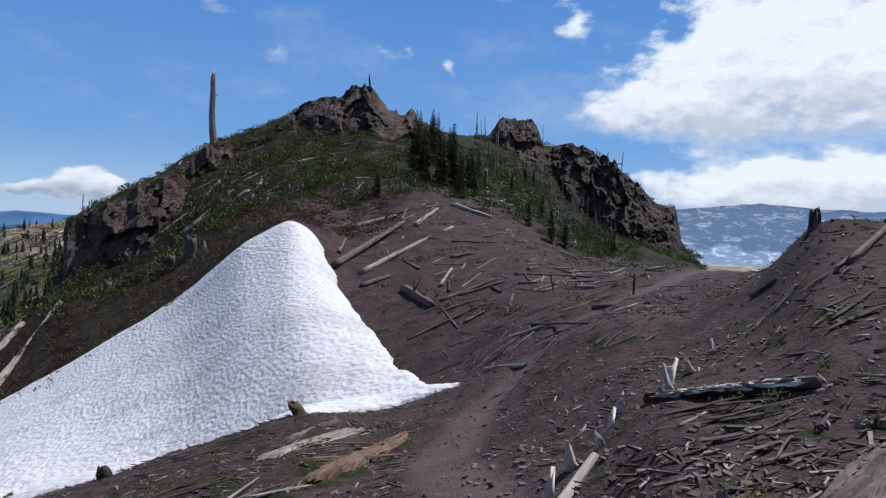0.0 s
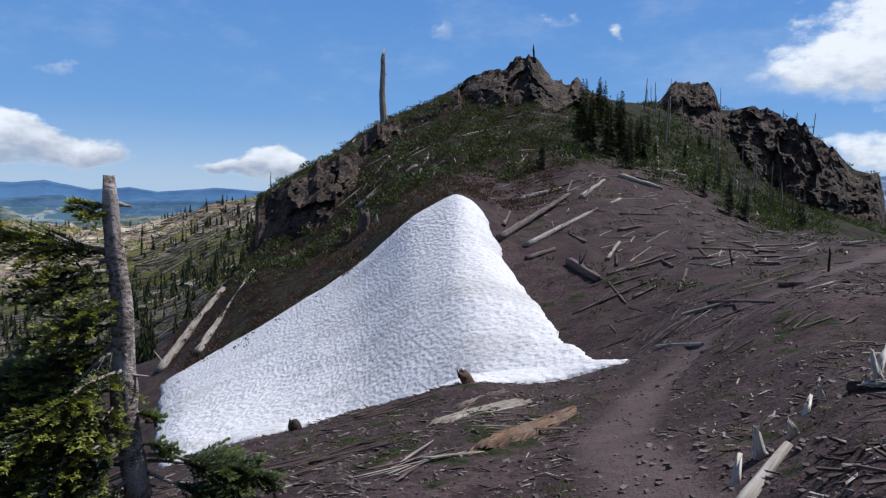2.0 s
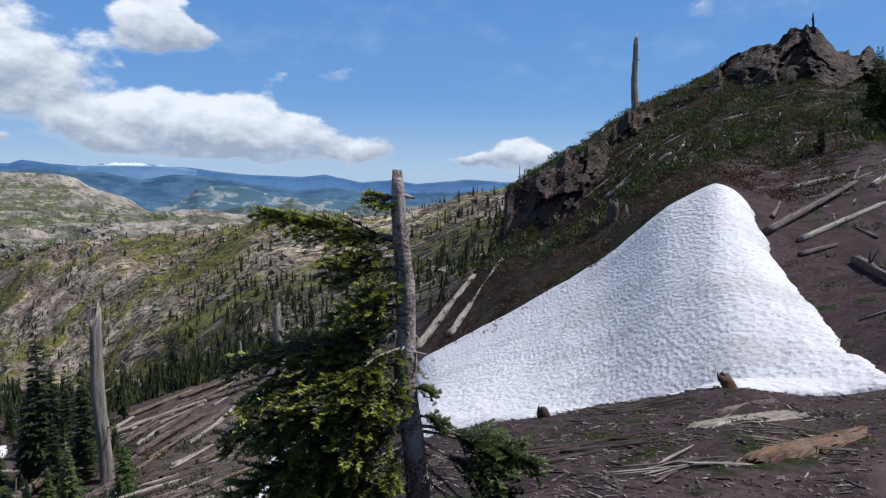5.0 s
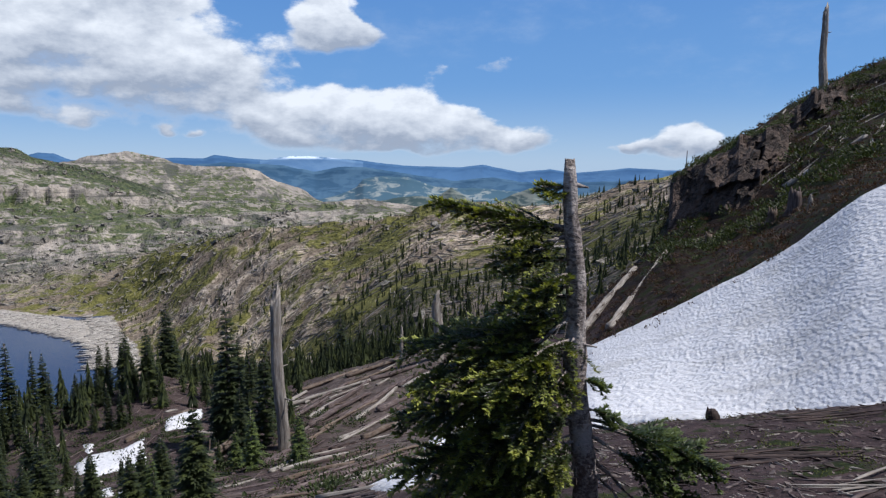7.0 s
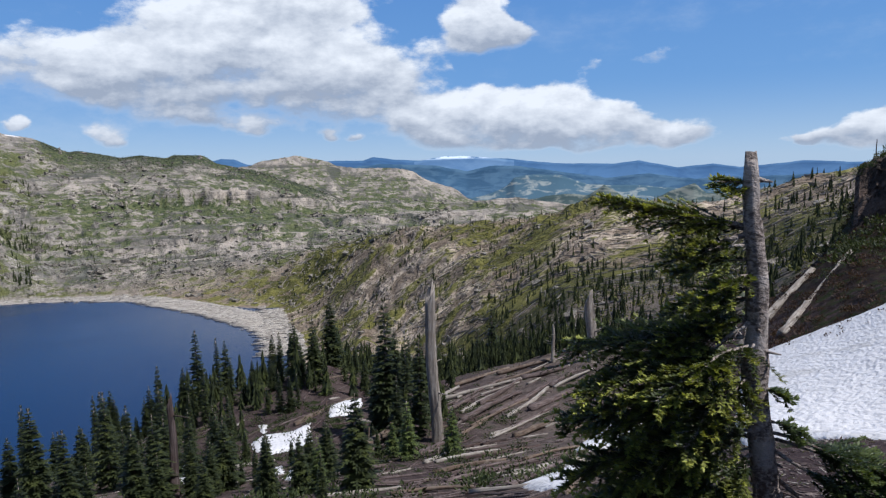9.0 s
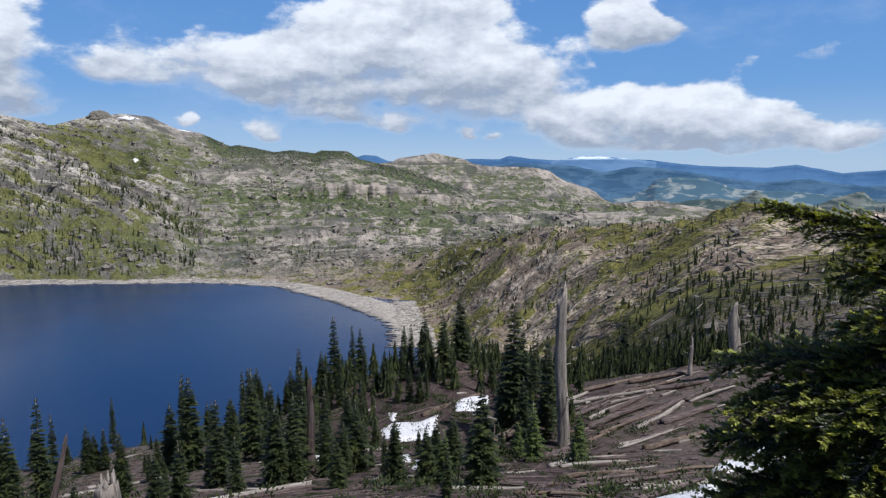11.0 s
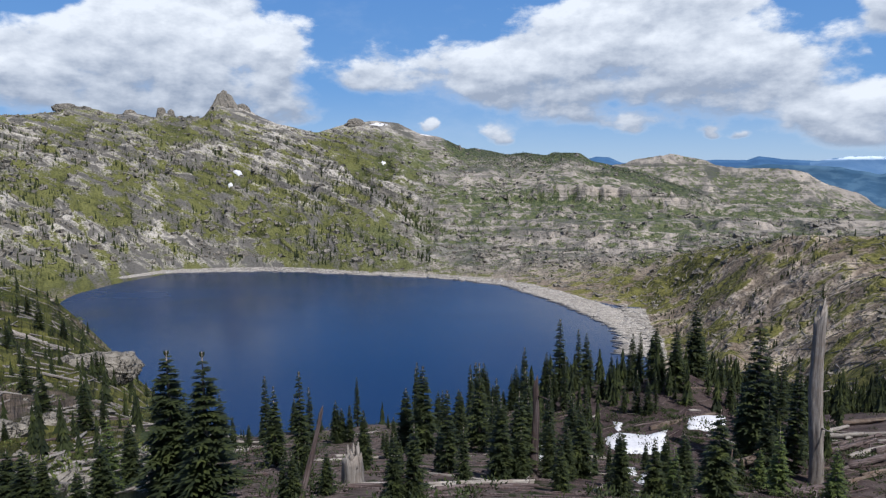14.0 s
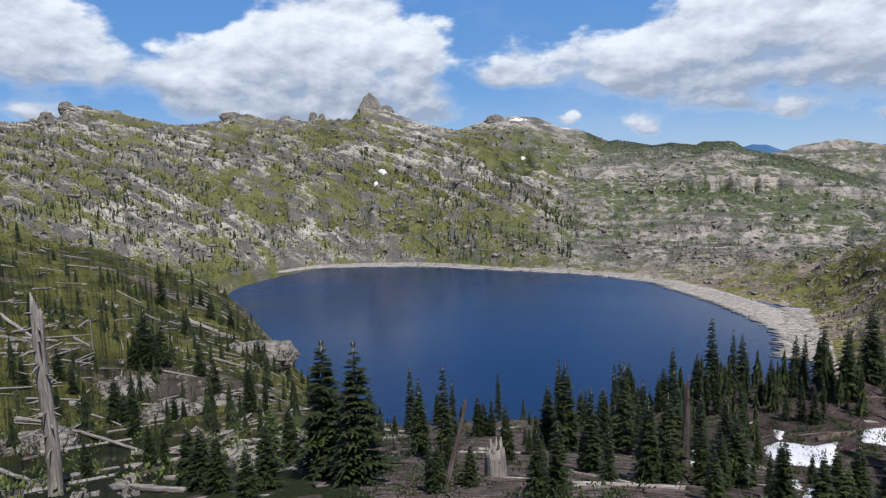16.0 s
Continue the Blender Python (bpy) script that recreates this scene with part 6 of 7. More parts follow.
SLOPE_LOGS = [(69.9, 33.1, 65.0, 45.9, 0.27), (68.2, 34.2, 66.3, 42.9, 0.17), (61.5, 52.9, 54.1, 55.5, 0.22), (59.4, 46.4, 54.2, 51.7, 0.21), (59.7, 43.3, 56.8, 46.9, 0.15), (56.8, 46.9, 51.7, 52.6, 0.24), (55.5, 46.1, 51.9, 51.6, 0.20), (51.7, 51.8, 49.7, 55.5, 0.20),
              (54.8, 41.5, 50.2, 44.6, 0.22), (53.5, 46.8, 49.4, 50.2, 0.26), (61.5, 53.7, 59.6, 56.6, 0.20), (63.2, 36.0, 59.5, 43.7, 0.16), (60.5, 58.0, 55.2, 61.0, 0.20), (55.4, 20.7, 50.0, 30.2, 0.12), (58.8, 20.6, 52.9, 19.9, 0.09), (54.2, 55.6, 50.2, 57.5, 0.22),
              (73.8, 48.3, 68.9, 53.6, 0.20), (61.0, 49.0, 57.8, 52.8, 0.18), (59.4, 48.5, 55.8, 53.0, 0.17), (57.9, 49.8, 54.0, 56.0, 0.23), (56.2, 58.5, 51.7, 60.2, 0.20), (60.8, 44.1, 58.9, 47.3, 0.14), (62.7, 32.2, 60.0, 37.4, 0.13), (52.8, 32.0, 50.0, 31.7, 0.10),
              (58.6, 45.0, 53.6, 49.6, 0.13), (55.0, 43.6, 51.0, 47.5, 0.12), (57.0, 42.0, 52.6, 45.6, 0.11), (60.2, 51.0, 55.6, 56.8, 0.14), (56.8, 55.6, 52.2, 58.8, 0.15), (66.8, 50.8, 63.2, 56.4, 0.18), (89.1, 56.8, 86.6, 58.0, 0.17), (92.1, 23.8, 83.2, 26.8, 0.13), (50.6, 15.3, 44.8, 30.0, 0.06)]
FELL_LOGS = [(134.4, 60.6, 128.7, 48.2, 0.16), (138.1, 47.2, 133.9, 35.0, 0.16), (130.9, 33.9, 125.5, 28.5, 0.18), (132.1, 67.9, 130.0, 60.2, 0.13), (124.7, 135.0, 122.4, 133.9, 0.45), (122.6, 133.4, 120.9, 137.9, 0.34), (92.9, 24.9, 83.6, 27.5, 0.15), (89.4, 61.3, 87.1, 61.5, 0.15), (83.1, 42.2, 80.1, 42.7, 0.14), (137.2, 106.6, 135.3, 99.4, 0.26), (132.7, 100.9, 131.7, 96.3, 0.21)]

i = 0
for rows, label, mats, group in ((HILL_LOGS, "bleached fallen log on the bare slope", (PALE_WOOD, PALE_WOOD, GREY_WOOD), "logs on the hill"), (TRAIL_LOGS, "weathered split log beside the path", (GREY_WOOD, PALE_WOOD, BROWN_WOOD), "logs by the path"),
                                 (SLOPE_LOGS, "bleached blown-down trunk on the steep slope", (GREY_WOOD, PALE_WOOD, GREY_WOOD, BROWN_WOOD), "logs on the slope"), (FELL_LOGS, "bleached fallen log on the green slope", (PALE_WOOD,), "logs on the green slope")):
    for row in rows:
        i += 1
        lay_log(row, "fallen_log", label, mats[i % len(mats)], group, 700 + i)
for b, r, x, y, z in scatter(150, 40, 72, 22, 61, 760, lambda b, r, x, y, z, u: u < 0.75):
    i += 1
    l, head_ = rng.uniform(1.0, 5.0), radians(rng.gauss(0, 16))
    x1, y1 = x - l * math.sin(head_), y + l * math.cos(head_)
    if math.hypot(x1, y1) < 62:
        lay_log((b, r, math.degrees(math.atan2(-x1, y1)), math.hypot(x1, y1), rng.uniform(0.04, 0.13)), "fallen_log", "grey blown-down trunk on the steep slope", rng.choice((GREY_WOOD, PALE_WOOD, PALE_WOOD, BROWN_WOOD, RED_WOOD)), "logs on the slope", 760 + i)
for b, r, x, y, z in scatter(90, 72, 138, 24, 75, 761, lambda b, r, x, y, z, u: u < 0.8):
    i += 1
    l, head_ = rng.uniform(1.0, 6.0), radians(rng.gauss(30, 35))
    x1, y1 = x - l * math.sin(head_), y + l * math.cos(head_)
    lay_log((b, r, math.degrees(math.atan2(-x1, y1)), math.hypot(x1, y1), rng.uniform(0.05, 0.15)), "fallen_log", "grey blown-down trunk on the steep slope", rng.choice((GREY_WOOD, PALE_WOOD)), "logs on the slope", 960 + i)
for b, r, x, y, z in scatter(110, -18, 14, 24, 56, 762, lambda b, r, x, y, z, u: (u < 0.75) & (off_path(x, y) > 1.0) & ~((b > 3) & (r < 38))):
    i += 1
    l, head_ = rng.uniform(0.8, 3.6), radians(rng.gauss(-35, 38))
    x1, y1 = x - l * math.sin(head_), y + l * math.cos(head_)
    lay_log((b, r, math.degrees(math.atan2(-x1, y1)), math.hypot(x1, y1), rng.uniform(0.03, 0.09)), "fallen_log", "short weathered log on the bare slope", rng.choice((GREY_WOOD, GREY_WOOD, RED_WOOD, BROWN_WOOD)), "logs on the hill", 1060 + i)


def splinters(b, r, n, length, spread_, mat, seed, heading, label, name="split_log"):
    """A rotting log that has split: each slab of wood a part."""
    q = random.Random(seed)
    ob = root(name, label, "log", "logs by the path")
    c = place(b, r)
    for k in range(n):
        h = radians(heading + q.gauss(0, 17))
        l = length * q.uniform(0.35, 1.0)
        o = q.uniform(-0.5, 0.5)
        x = c.x + spread_ * o * math.cos(h) - q.uniform(-0.3, 0.3) * length * math.sin(h)
        y = c.y + spread_ * o * math.sin(h) + q.uniform(-0.3, 0.3) * length * math.cos(h)
        x0, y0, x1, y1 = x + 0.5 * l * math.sin(h), y - 0.5 * l * math.cos(h), x - 0.5 * l * math.sin(h), y + 0.5 * l * math.cos(h)
        lift = 0.015 + 0.07 * q.random()
        p0, p1 = Vector((x0, y0, float(land(x0, y0)) + lift)), Vector((x1, y1, float(land(x1, y1)) + lift * q.uniform(0.2, 1)))
        g = Geo()
        m = (p1 - p0).to_track_quat("Z", "Y").to_matrix().to_4x4()
        w = q.uniform(0.007, 0.026) * (1 + length * 0.22)
        steps = [-0.5, -0.3, -0.05, 0.2, 0.4, 0.5]
        g.tube([(q.uniform(-0.3, 0.3) * w, q.uniform(-0.3, 0.3) * w, l * s) for s in steps], [w * q.uniform(*lim) for lim in ((0.2, 0.5), (0.7, 1.0), (0.8, 1.1), (0.7, 1.1), (0.5, 0.8), (0.1, 0.3))], 7, 0.35, seed * 31 + k)
        for v in g.v:
            v.y *= 0.45
        me = g.mesh("slab", mat if q.random() < 0.7 else GREY_WOOD)
        s = part("slab", me, ob)
        s.matrix_basis = Matrix.Translation((p0 + p1) / 2) @ m
    return ob


def slab(label, row, width, mat, seed, sink=0.3, name="split_log", roll=0.0):
    """A flat length of split trunk, its top worn into long ridges."""
    b0, r0, b1, r1, thick = row
    m, length = span(b0, r0, b1, r1, sink, thick)
    q = random.Random(seed)
    side = (m.to_3x3() @ Vector((1, 0, 0)))
    g = Geo()
    n, k = 26, 25
    edge0, edge1 = [q.uniform(0, 0.22) for _ in range(k)], [q.uniform(0, 0.3) for _ in range(k)]
    ridge = [q.uniform(0.05, 1.0) for _ in range(k)]
    bottom = []
    for i in range(n + 1):
        for j in range(k):
            u = 2 * j / (k - 1) - 1
            z = length * (edge0[j] + (1 - edge0[j] - edge1[j]) * i / n)
            w = width * (0.75 + 0.35 * math.sin(0.5 + 2.2 * i / n)) + 0.01 * q.uniform(-1, 1)
            g.v.append(Vector((u * w, thick * (1 - u * u) * ridge[j] + 0.016 * q.uniform(-1, 1) - (0.6 * thick if abs(u) > 0.98 or i in (0, n) else 0), z)))
    for i in range(n):
        for j in range(k - 1):
            a = i * k + j
            g.f.append((a, a + 1, a + k + 1, a + k))
    ob = new(name, g.mesh(name, mat, True))
    if label:
        tagged(ob, label, "log", "logs by the path")
    # turn it so that its worn side looks up
    ahead = (m.to_3x3() @ Vector((0, 0, 1))).normalized()
    across = ahead.cross(Vector((0, 0, 1))).normalized()
    top = across.cross(ahead)
    c, s = math.cos(radians(roll)), math.sin(radians(roll))
    across, top = across * c - top * s, top * c + across * s
    turn = Matrix((( -across.x, top.x, ahead.x, 0), (-across.y, top.y, ahead.y, 0), (-across.z, top.z, ahead.z, 0), (0, 0, 0, 1)))
    ob.matrix_basis = Matrix.Translation(m.translation) @ turn
    return ob


SADDLE_WOOD = [(-2.1, 21.7, 10, 2.0), (-6.0, 20.2, 16, 2.2), (-8.8, 13.3, 10, 1.2), (-10.8, 15.3, 12, 1.6), (-14.3, 13.3, 12, 1.3), (-15.6, 17.2, 10, 1.6), (1.0, 28.5, 10, 2.4), (-5.7, 24.3, 12, 2.2), (-19.0, 10.6, 10, 1.0)]
slab("flat grey split log half sunk in dust", (13.9, 10.9, 6.0, 13.4, 0.12), 0.30, PALE_WOOD, 841)
slab("narrow grey slab of a split log", (12.4, 12.4, 8.0, 14.4, 0.09), 0.13, GREY_WOOD, 842)
slab("orange-brown rotting split log", (10.9, 8.4, 2.2, 11.9, 0.12), 0.11, ORANGE_WOOD, 843)
lay_log((-9.2, 5.5, -12.6, 6.6, 0.055), "fallen_log", "pale split end of a buried log", PALE_WOOD, "logs by the path", 844, 0.2, 0.8)
slab("thick grey weathered log lying on the bank", (-28.5, 4.3, -34.0, 6.0, 0.07), 0.20, GREY_WOOD, 845, 0.9)
# the lit top and shaded front are put into the wood colours too
rotten = root("fallen_log", "dark rotten log with a bleached white top", "log", "logs by the path")
m, l = span(-16.4, 7.55, -27.9, 6.9, 0.5, 0.08)
trunk = part("trunk", log_mesh("trunk", l, 0.052, RED_WOOD, 846, 0.9, 0.1), rotten)
trunk.matrix_basis = m
cap = slab("", (-16.4, 7.5, -27.9, 6.86, 0.035), 0.055, WHITE_WOOD, 847, 2.4, "bleached_top")
cap.parent = rotten
tagged(cap, "bleached white upper side of the log")
splinters(9.0, 11.4, 8, 1.6, 0.8, GREY_WOOD, 801, -62, "grey splinters beside a split log")
splinters(6.0, 9.8, 8, 1.5, 0.6, BROWN_WOOD, 802, -50, "orange-brown splinters of a rotting log")
splinters(15.5, 8.3, 9, 1.7, 0.6, PALE_WOOD, 803, -40, "pale split ends of a log")
splinters(-22.0, 6.6, 8, 1.0, 0.6, RED_WOOD, 804, -75, "shattered dark red rotten log")
splinters(-24.5, 5.7, 7, 0.7, 0.6, BROWN_WOOD, 805, -60, "shattered brown weathered log")
splinters(-29.5, 8.8, 10, 1.2, 1.3, RED_WOOD, 806, -65, "shattered dark red rotten log")
splinters(-27.0, 10.6, 12, 1.1, 1.4, GREY_WOOD, 807, -60, "shattered grey weathered log")
splinters(-6.0, 20.5, 14, 2.8, 1.6, GREY_WOOD, 808, -70, "shattered grey weathered log")
splinters(-11.0, 17.6, 12, 2.6, 1.3, GREY_WOOD, 809, -75, "shattered grey weathered log")
splinters(-13.5, 22.0, 10, 2.6, 1.2, BROWN_WOOD, 810, -65, "shattered brown weathered log")
for k, (b, r, n, length) in enumerate(SADDLE_WOOD):
    splinters(b, r, max(6, n - 4), 0.62 * length, 1.5, (GREY_WOOD, PALE_WOOD, RED_WOOD, GREY_WOOD)[k % 4], 870 + k, -62, "heap of shattered grey wood on the saddle")
splinters(18.0, 14.6, 12, 2.2, 1.2, RED_WOOD, 811, -45, "shattered dark log on the edge of the slope")
splinters(22.0, 10.4, 10, 2.6, 0.9, RED_WOOD, 812, -55, "shattered dark weathered log")
stand(stump("jagged rotten orange stump at the snow's edge", 0.36, 0.15, 820, ORANGE_WOOD, 17, -0.9), 10.6, 15.4, 0, 0.05)
stand(stump("broken dark stump at the snow's edge", 0.36, 0.14, 821, RED_WOOD, 5, -0.4), 25.4, 15.8, 0, 0.1)
for b, r, h, w, tilt in ((-10.7, 6.7, 0.34, 0.07, 28), (-9.2, 6.2, 0.22, 0.06, -12), (-17.9, 7.8, 0.30, 0.05, 20), (-13.8, 7.5, 0.16, 0.05, -25), (-14.6, 7.7, 0.18, 0.045, 30), (-18.0, 8.3, 0.3, 0.06, -30), (-12.9, 6.9, 0.22, 0.06, 35), (-19.6, 9.0, 0.22, 0.05, 40), (-21.2, 10.5, 0.2, 0.05, 10)):
    ob = stand(snag("bleached white root stub of a buried log", h * 1.15, w * 1.3, int(830 + b * 3), WHITE_WOOD, 0, 0.1, 0.7, "root_stub"), b, r, b, -0.03)
    ob.rotation_euler = (radians(tilt), radians(-tilt * 0.6), radians(b))


# ---- stuff: what nobody could count ----
def stuff(name, g, mat, label, category, smooth=False):
    return tagged(new(name, g.mesh(name, mat, smooth)), label, category, kind="stuff")


def far_fir(g, x, y, z, h, q, tiers=5):
    """A small far fir: stacked toothed skirts."""
    w = h * q.uniform(0.14, 0.22)
    for k in range(tiers):
        u = k / tiers
        i = len(g.v)
        top = Vector((x, y, z + h * min(1.0, 0.10 + 0.9 * (k + 1) / tiers + 0.16 * (1 - u))))
        rad = w * (1 - 0.86 * u) * q.uniform(0.7, 1.2)
        zz = z + h * (0.04 + 0.88 * u)
        a0 = q.uniform(0, 6.28)
        for j in range(10):
            far = rad * (q.uniform(0.75, 1.15) if j % 2 else q.uniform(0.35, 0.55))
            g.v.append(Vector((x + far * math.cos(a0 + j * 0.6283), y + far * math.sin(a0 + j * 0.6283), zz + (q.uniform(-0.03, 0.01) if j % 2 else 0.05) * h)))
        g.v.append(top)
        g.f += [(i + j, i + (j + 1) % 10, i + 10) for j in range(10)]


def forest(name, label, rows, lo, hi, seed, tiers=5):
    q = random.Random(seed)
    g = Geo()
    for b, r, x, y, z in rows:
        far_fir(g, x, y, z - 0.2, q.uniform(lo, hi) * q.uniform(0.6, 1.0), q, tiers)
    return stuff(name, g, NEEDLES, label, "trees")


forest("far_firs", "scattered small dark firs on the far slope", scatter(6800, 27.5, 77, 85, 800, 901,
       lambda b, r, x, y, z, u: (z > LAKE + EYE + 3) & (u < 0.30 + 1.1 * fbm(x / 30, y / 30, 3, 15) + 0.4 * (1 - step(r, 140, 380))), 0.8), 2.0, 7.0, 902)
forest("valley_firs", "dark firs filling the hollow below the slope", scatter(5200, 37, 72, 68, 260, 993, lambda b, r, x, y, z, u: u < 0.5 + 1.1 * fbm(x / 22, y / 22, 3, 94) - 0.5 * step(r, 150, 240)), 1.2, 5.5, 994, 8)
forest("crest_firs", "dark firs along the crater wall", scatter(16000, 62, 140, 620, 2000, 903,
       lambda b, r, x, y, z, u: (z > LAKE + EYE + 3) & (u < -0.12 + 0.7 * fbm(x / 90, y / 90, 3, 16) + 0.52 * step(b, 90, 98) - 0.2 * step(r, 1500, 1900) + 0.2 * step(b, 108, 125) * (1 - step(r, 1100, 1500)))), 4.0, 11.0, 904)
forest("wall_firs", "dark firs dotting the lower slopes of the horned mountain", scatter(11000, 92, 140, 1000, 1850, 909, lambda b, r, x, y, z, u: (z > LAKE + EYE + 4) & (u < 0.17 + 0.75 * fbm(x / 75, y / 75, 3, 96) - 0.15 * step(r, 1400, 1850))), 7.0, 17.0, 910)
forest("hilltop_woods", "dark woods on the far hilltops", scatter(4200, 68, 91, 1850, 2095, 971, lambda b, r, x, y, z, u: u < 0.1 + 1.3 * fbm(x / 120, y / 120, 3, 72) + 0.45 * step(r, 1990, 2080)), 3.0, 7.0, 972)
forest("slope_firs", "small dark firs on the brow of the slope", scatter(150, 60, 84, 48, 66, 444, lambda b, r, x, y, z, u: (u < 0.85) & ~((b > 67) & (b < 78) & (r < 54))), 1.5, 5.0, 446, 12)
forest("fell_groves", "dark firs in small groves on the green spur", scatter(150, 112, 138, 44, 150, 441, lambda b, r, x, y, z, u: u < 0.4 + 0.8 * fbm(x / 14, y / 14, 2, 12)), 2.0, 5.0, 447, 12)
forest("shore_firs", "dark firs above the lake shore", scatter(420, 76, 112, 66, 150, 905, lambda b, r, x, y, z, u: u < 0.25), 2.0, 5.0, 906)
forest("fell_firs", "small dark firs on the green spur", scatter(700, 112, 140, 50, 230, 907, lambda b, r, x, y, z, u: u < 0.35 + 0.7 * fbm(x / 22, y / 22, 3, 17)), 2.0, 5.0, 908)


def deadfall(name, label, rows, lo, hi, thick, heading, wild, mat, seed, lift=0.5):
    q = random.Random(seed)
    g = Geo()
    ends = []
    for b, r, x, y, z in rows:
        l, h = q.uniform(lo, hi), radians(q.gauss(heading, wild))
        ends.append((x - l * math.sin(h), y + l * math.cos(h), thick * q.uniform(0.6, 1.3)))
    tips = land([e[0] for e in ends], [e[1] for e in ends])
    for (b, r, x, y, z), (x1, y1, w), z1 in zip(rows, ends, tips):
        g.tube([(x, y, z + w * lift), (x1, y1, float(z1) + w * lift)], [w, w * 0.6], 5, 0.15, int(x * 10) + 7)
    return stuff(name, g, mat, label, "logs")


deadfall("far_deadfall", "bleached blown-down trunks on the far slope", scatter(6200, 28, 76, 90, 760, 911, lambda b, r, x, y, z, u: (z > LAKE + EYE + 2) & (u < 0.55 + 0.5 * fbm(x / 40, y / 40, 3, 18)), 0.8), 3.0, 11, 0.26, -84, 24, PALE_WOOD, 912, 0.9)
deadfall("spur_deadfall", "bleached fallen trunks on the green spur", scatter(900, 112, 140, 34, 230, 913, lambda b, r, x, y, z, u: u < 0.45 + 0.7 * fbm(x / 18, y / 18, 3, 91)), 1.5, 6.5, 0.16, 75, 30, PALE_WOOD, 914, 0.8)
deadfall("near_sticks", "grey sticks and slivers on the steep slope", scatter(1500, 40, 112, 16, 62, 915, lambda b, r, x, y, z, u: u < 0.8), 0.5, 2.8, 0.045, 25, 35, GREY_WOOD, 916)
deadfall("hill_sticks", "pale sticks on the bare slope", scatter(1100, -20, 14, 18, 75, 917, lambda b, r, x, y, z, u: (off_path(x, y) > 0.8) & ~((b > 1) & (r < 39))), 0.2, 1.3, 0.022, -35, 45, GREY_WOOD, 918)
deadfall("saddle_sticks", "bleached sticks on the bare saddle", scatter(420, -20, 12, 22, 58, 883, lambda b, r, x, y, z, u: (off_path(x, y) > 0.9) & ~((b > 1) & (r < 39)) & (u < 0.5 + 0.9 * fbm(x / 5, y / 5, 3, 84))), 0.3, 2.2, 0.035, -38, 30, PALE_WOOD, 884)
deadfall("hill_branches", "pale fallen branches among the heath", scatter(330, -15, 29, 56, 100, 919, lambda b, r, x, y, z, u: u < 0.8), 0.6, 3.6, 0.085, -10, 45, PALE_WOOD, 920)


def chips(name, label, rows, lo, hi, mat, seed, heading=-65, wild=35):
    """Flat slivers of wood in the dust."""
    q = random.Random(seed)
    g = Geo()
    for b, r, x, y, z in rows:
        l = q.uniform(lo, hi) * q.uniform(0.4, 1.0)
        m = pose(x, y, z + 0.012, q.uniform(-14, 14), q.uniform(-14, 14), q.gauss(heading, wild))
        g.block(m, l * q.uniform(0.02, 0.05) + 0.003, l * 0.5, l * q.uniform(0.01, 0.03) + 0.003, q, 0.45)
    return stuff(name, g, mat, label, "wood chips")


off_trail = lambda b, r, x, y, z, u: (off_path(x, y) > 0.45 + 0.4 * u) & (u < 0.42 + 1.3 * fbm(x / 1.6, y / 1.6, 3, 19))
chips("grey_chips", "grey weathered slivers of wood in the dust", scatter(4600, -36, 42, 3.0, 24, 921, off_trail, 1.2), 0.03, 0.32, GREY_WOOD, 922)
chips("pale_chips", "pale slivers of wood in the dust", scatter(3600, -36, 42, 3.0, 24, 923, off_trail, 1.2), 0.03, 0.26, PALE_WOOD, 924)
chips("red_chips", "red rotten slivers of wood in the dust", scatter(5200, -36, 42, 3.0, 24, 925, off_trail, 1.2), 0.04, 0.36, RED_WOOD, 926)


def stones(name, label, rows, lo, hi, mat, seed, flat=0.6):
    q = random.Random(seed)
    g = Geo()
    for b, r, x, y, z in rows:
        s = lo * (hi / lo) ** (q.random() ** 1.8)
        g.block(pose(x, y, z + s * 0.15, q.uniform(-25, 25), q.uniform(-25, 25), q.uniform(0, 360)), s * q.uniform(0.6, 1.0), s * q.uniform(0.5, 0.9), s * flat * q.uniform(0.5, 1.0), q, 0.38)
    return stuff(name, g, mat, label, "stones")


stones("pebbles", "loose grey pebbles on the dusty ground", scatter(11000, -36, 44, 2.6, 22, 931, lambda b, r, x, y, z, u: u < 0.8, 1.1), 0.007, 0.040, STONE, 932)
stones("boulders", "pale boulders on the far slope", scatter(2400, 27, 77, 110, 760, 933, lambda b, r, x, y, z, u: (z > LAKE + EYE + 2) & (u < 0.5 + 0.6 * fbm(x / 50, y / 50, 3, 20)), 0.8), 0.4, 2.6, GREY_ROCK, 934, 0.5)
stones("wall_crags", "grey rock ribs on the crater wall", scatter(15000, 60, 140, 960, 2080, 935, lambda b, r, x, y, z, u: (z > LAKE + EYE + 8) & (u < 0.25 + 0.35 * step(b, 90, 97) + 0.9 * fbm(x / 90, y / 90, 4, 23))), 1.4, 6.5, GREY_ROCK, 936, 0.7)
stones("spur_stones", "pale stones on the green spur", scatter(1300, 112, 140, 30, 230, 937, lambda b, r, x, y, z, u: u < 0.3 + 1.0 * fbm(x / 20, y / 20, 3, 24)), 0.12, 0.75, GREY_ROCK, 938, 0.4)


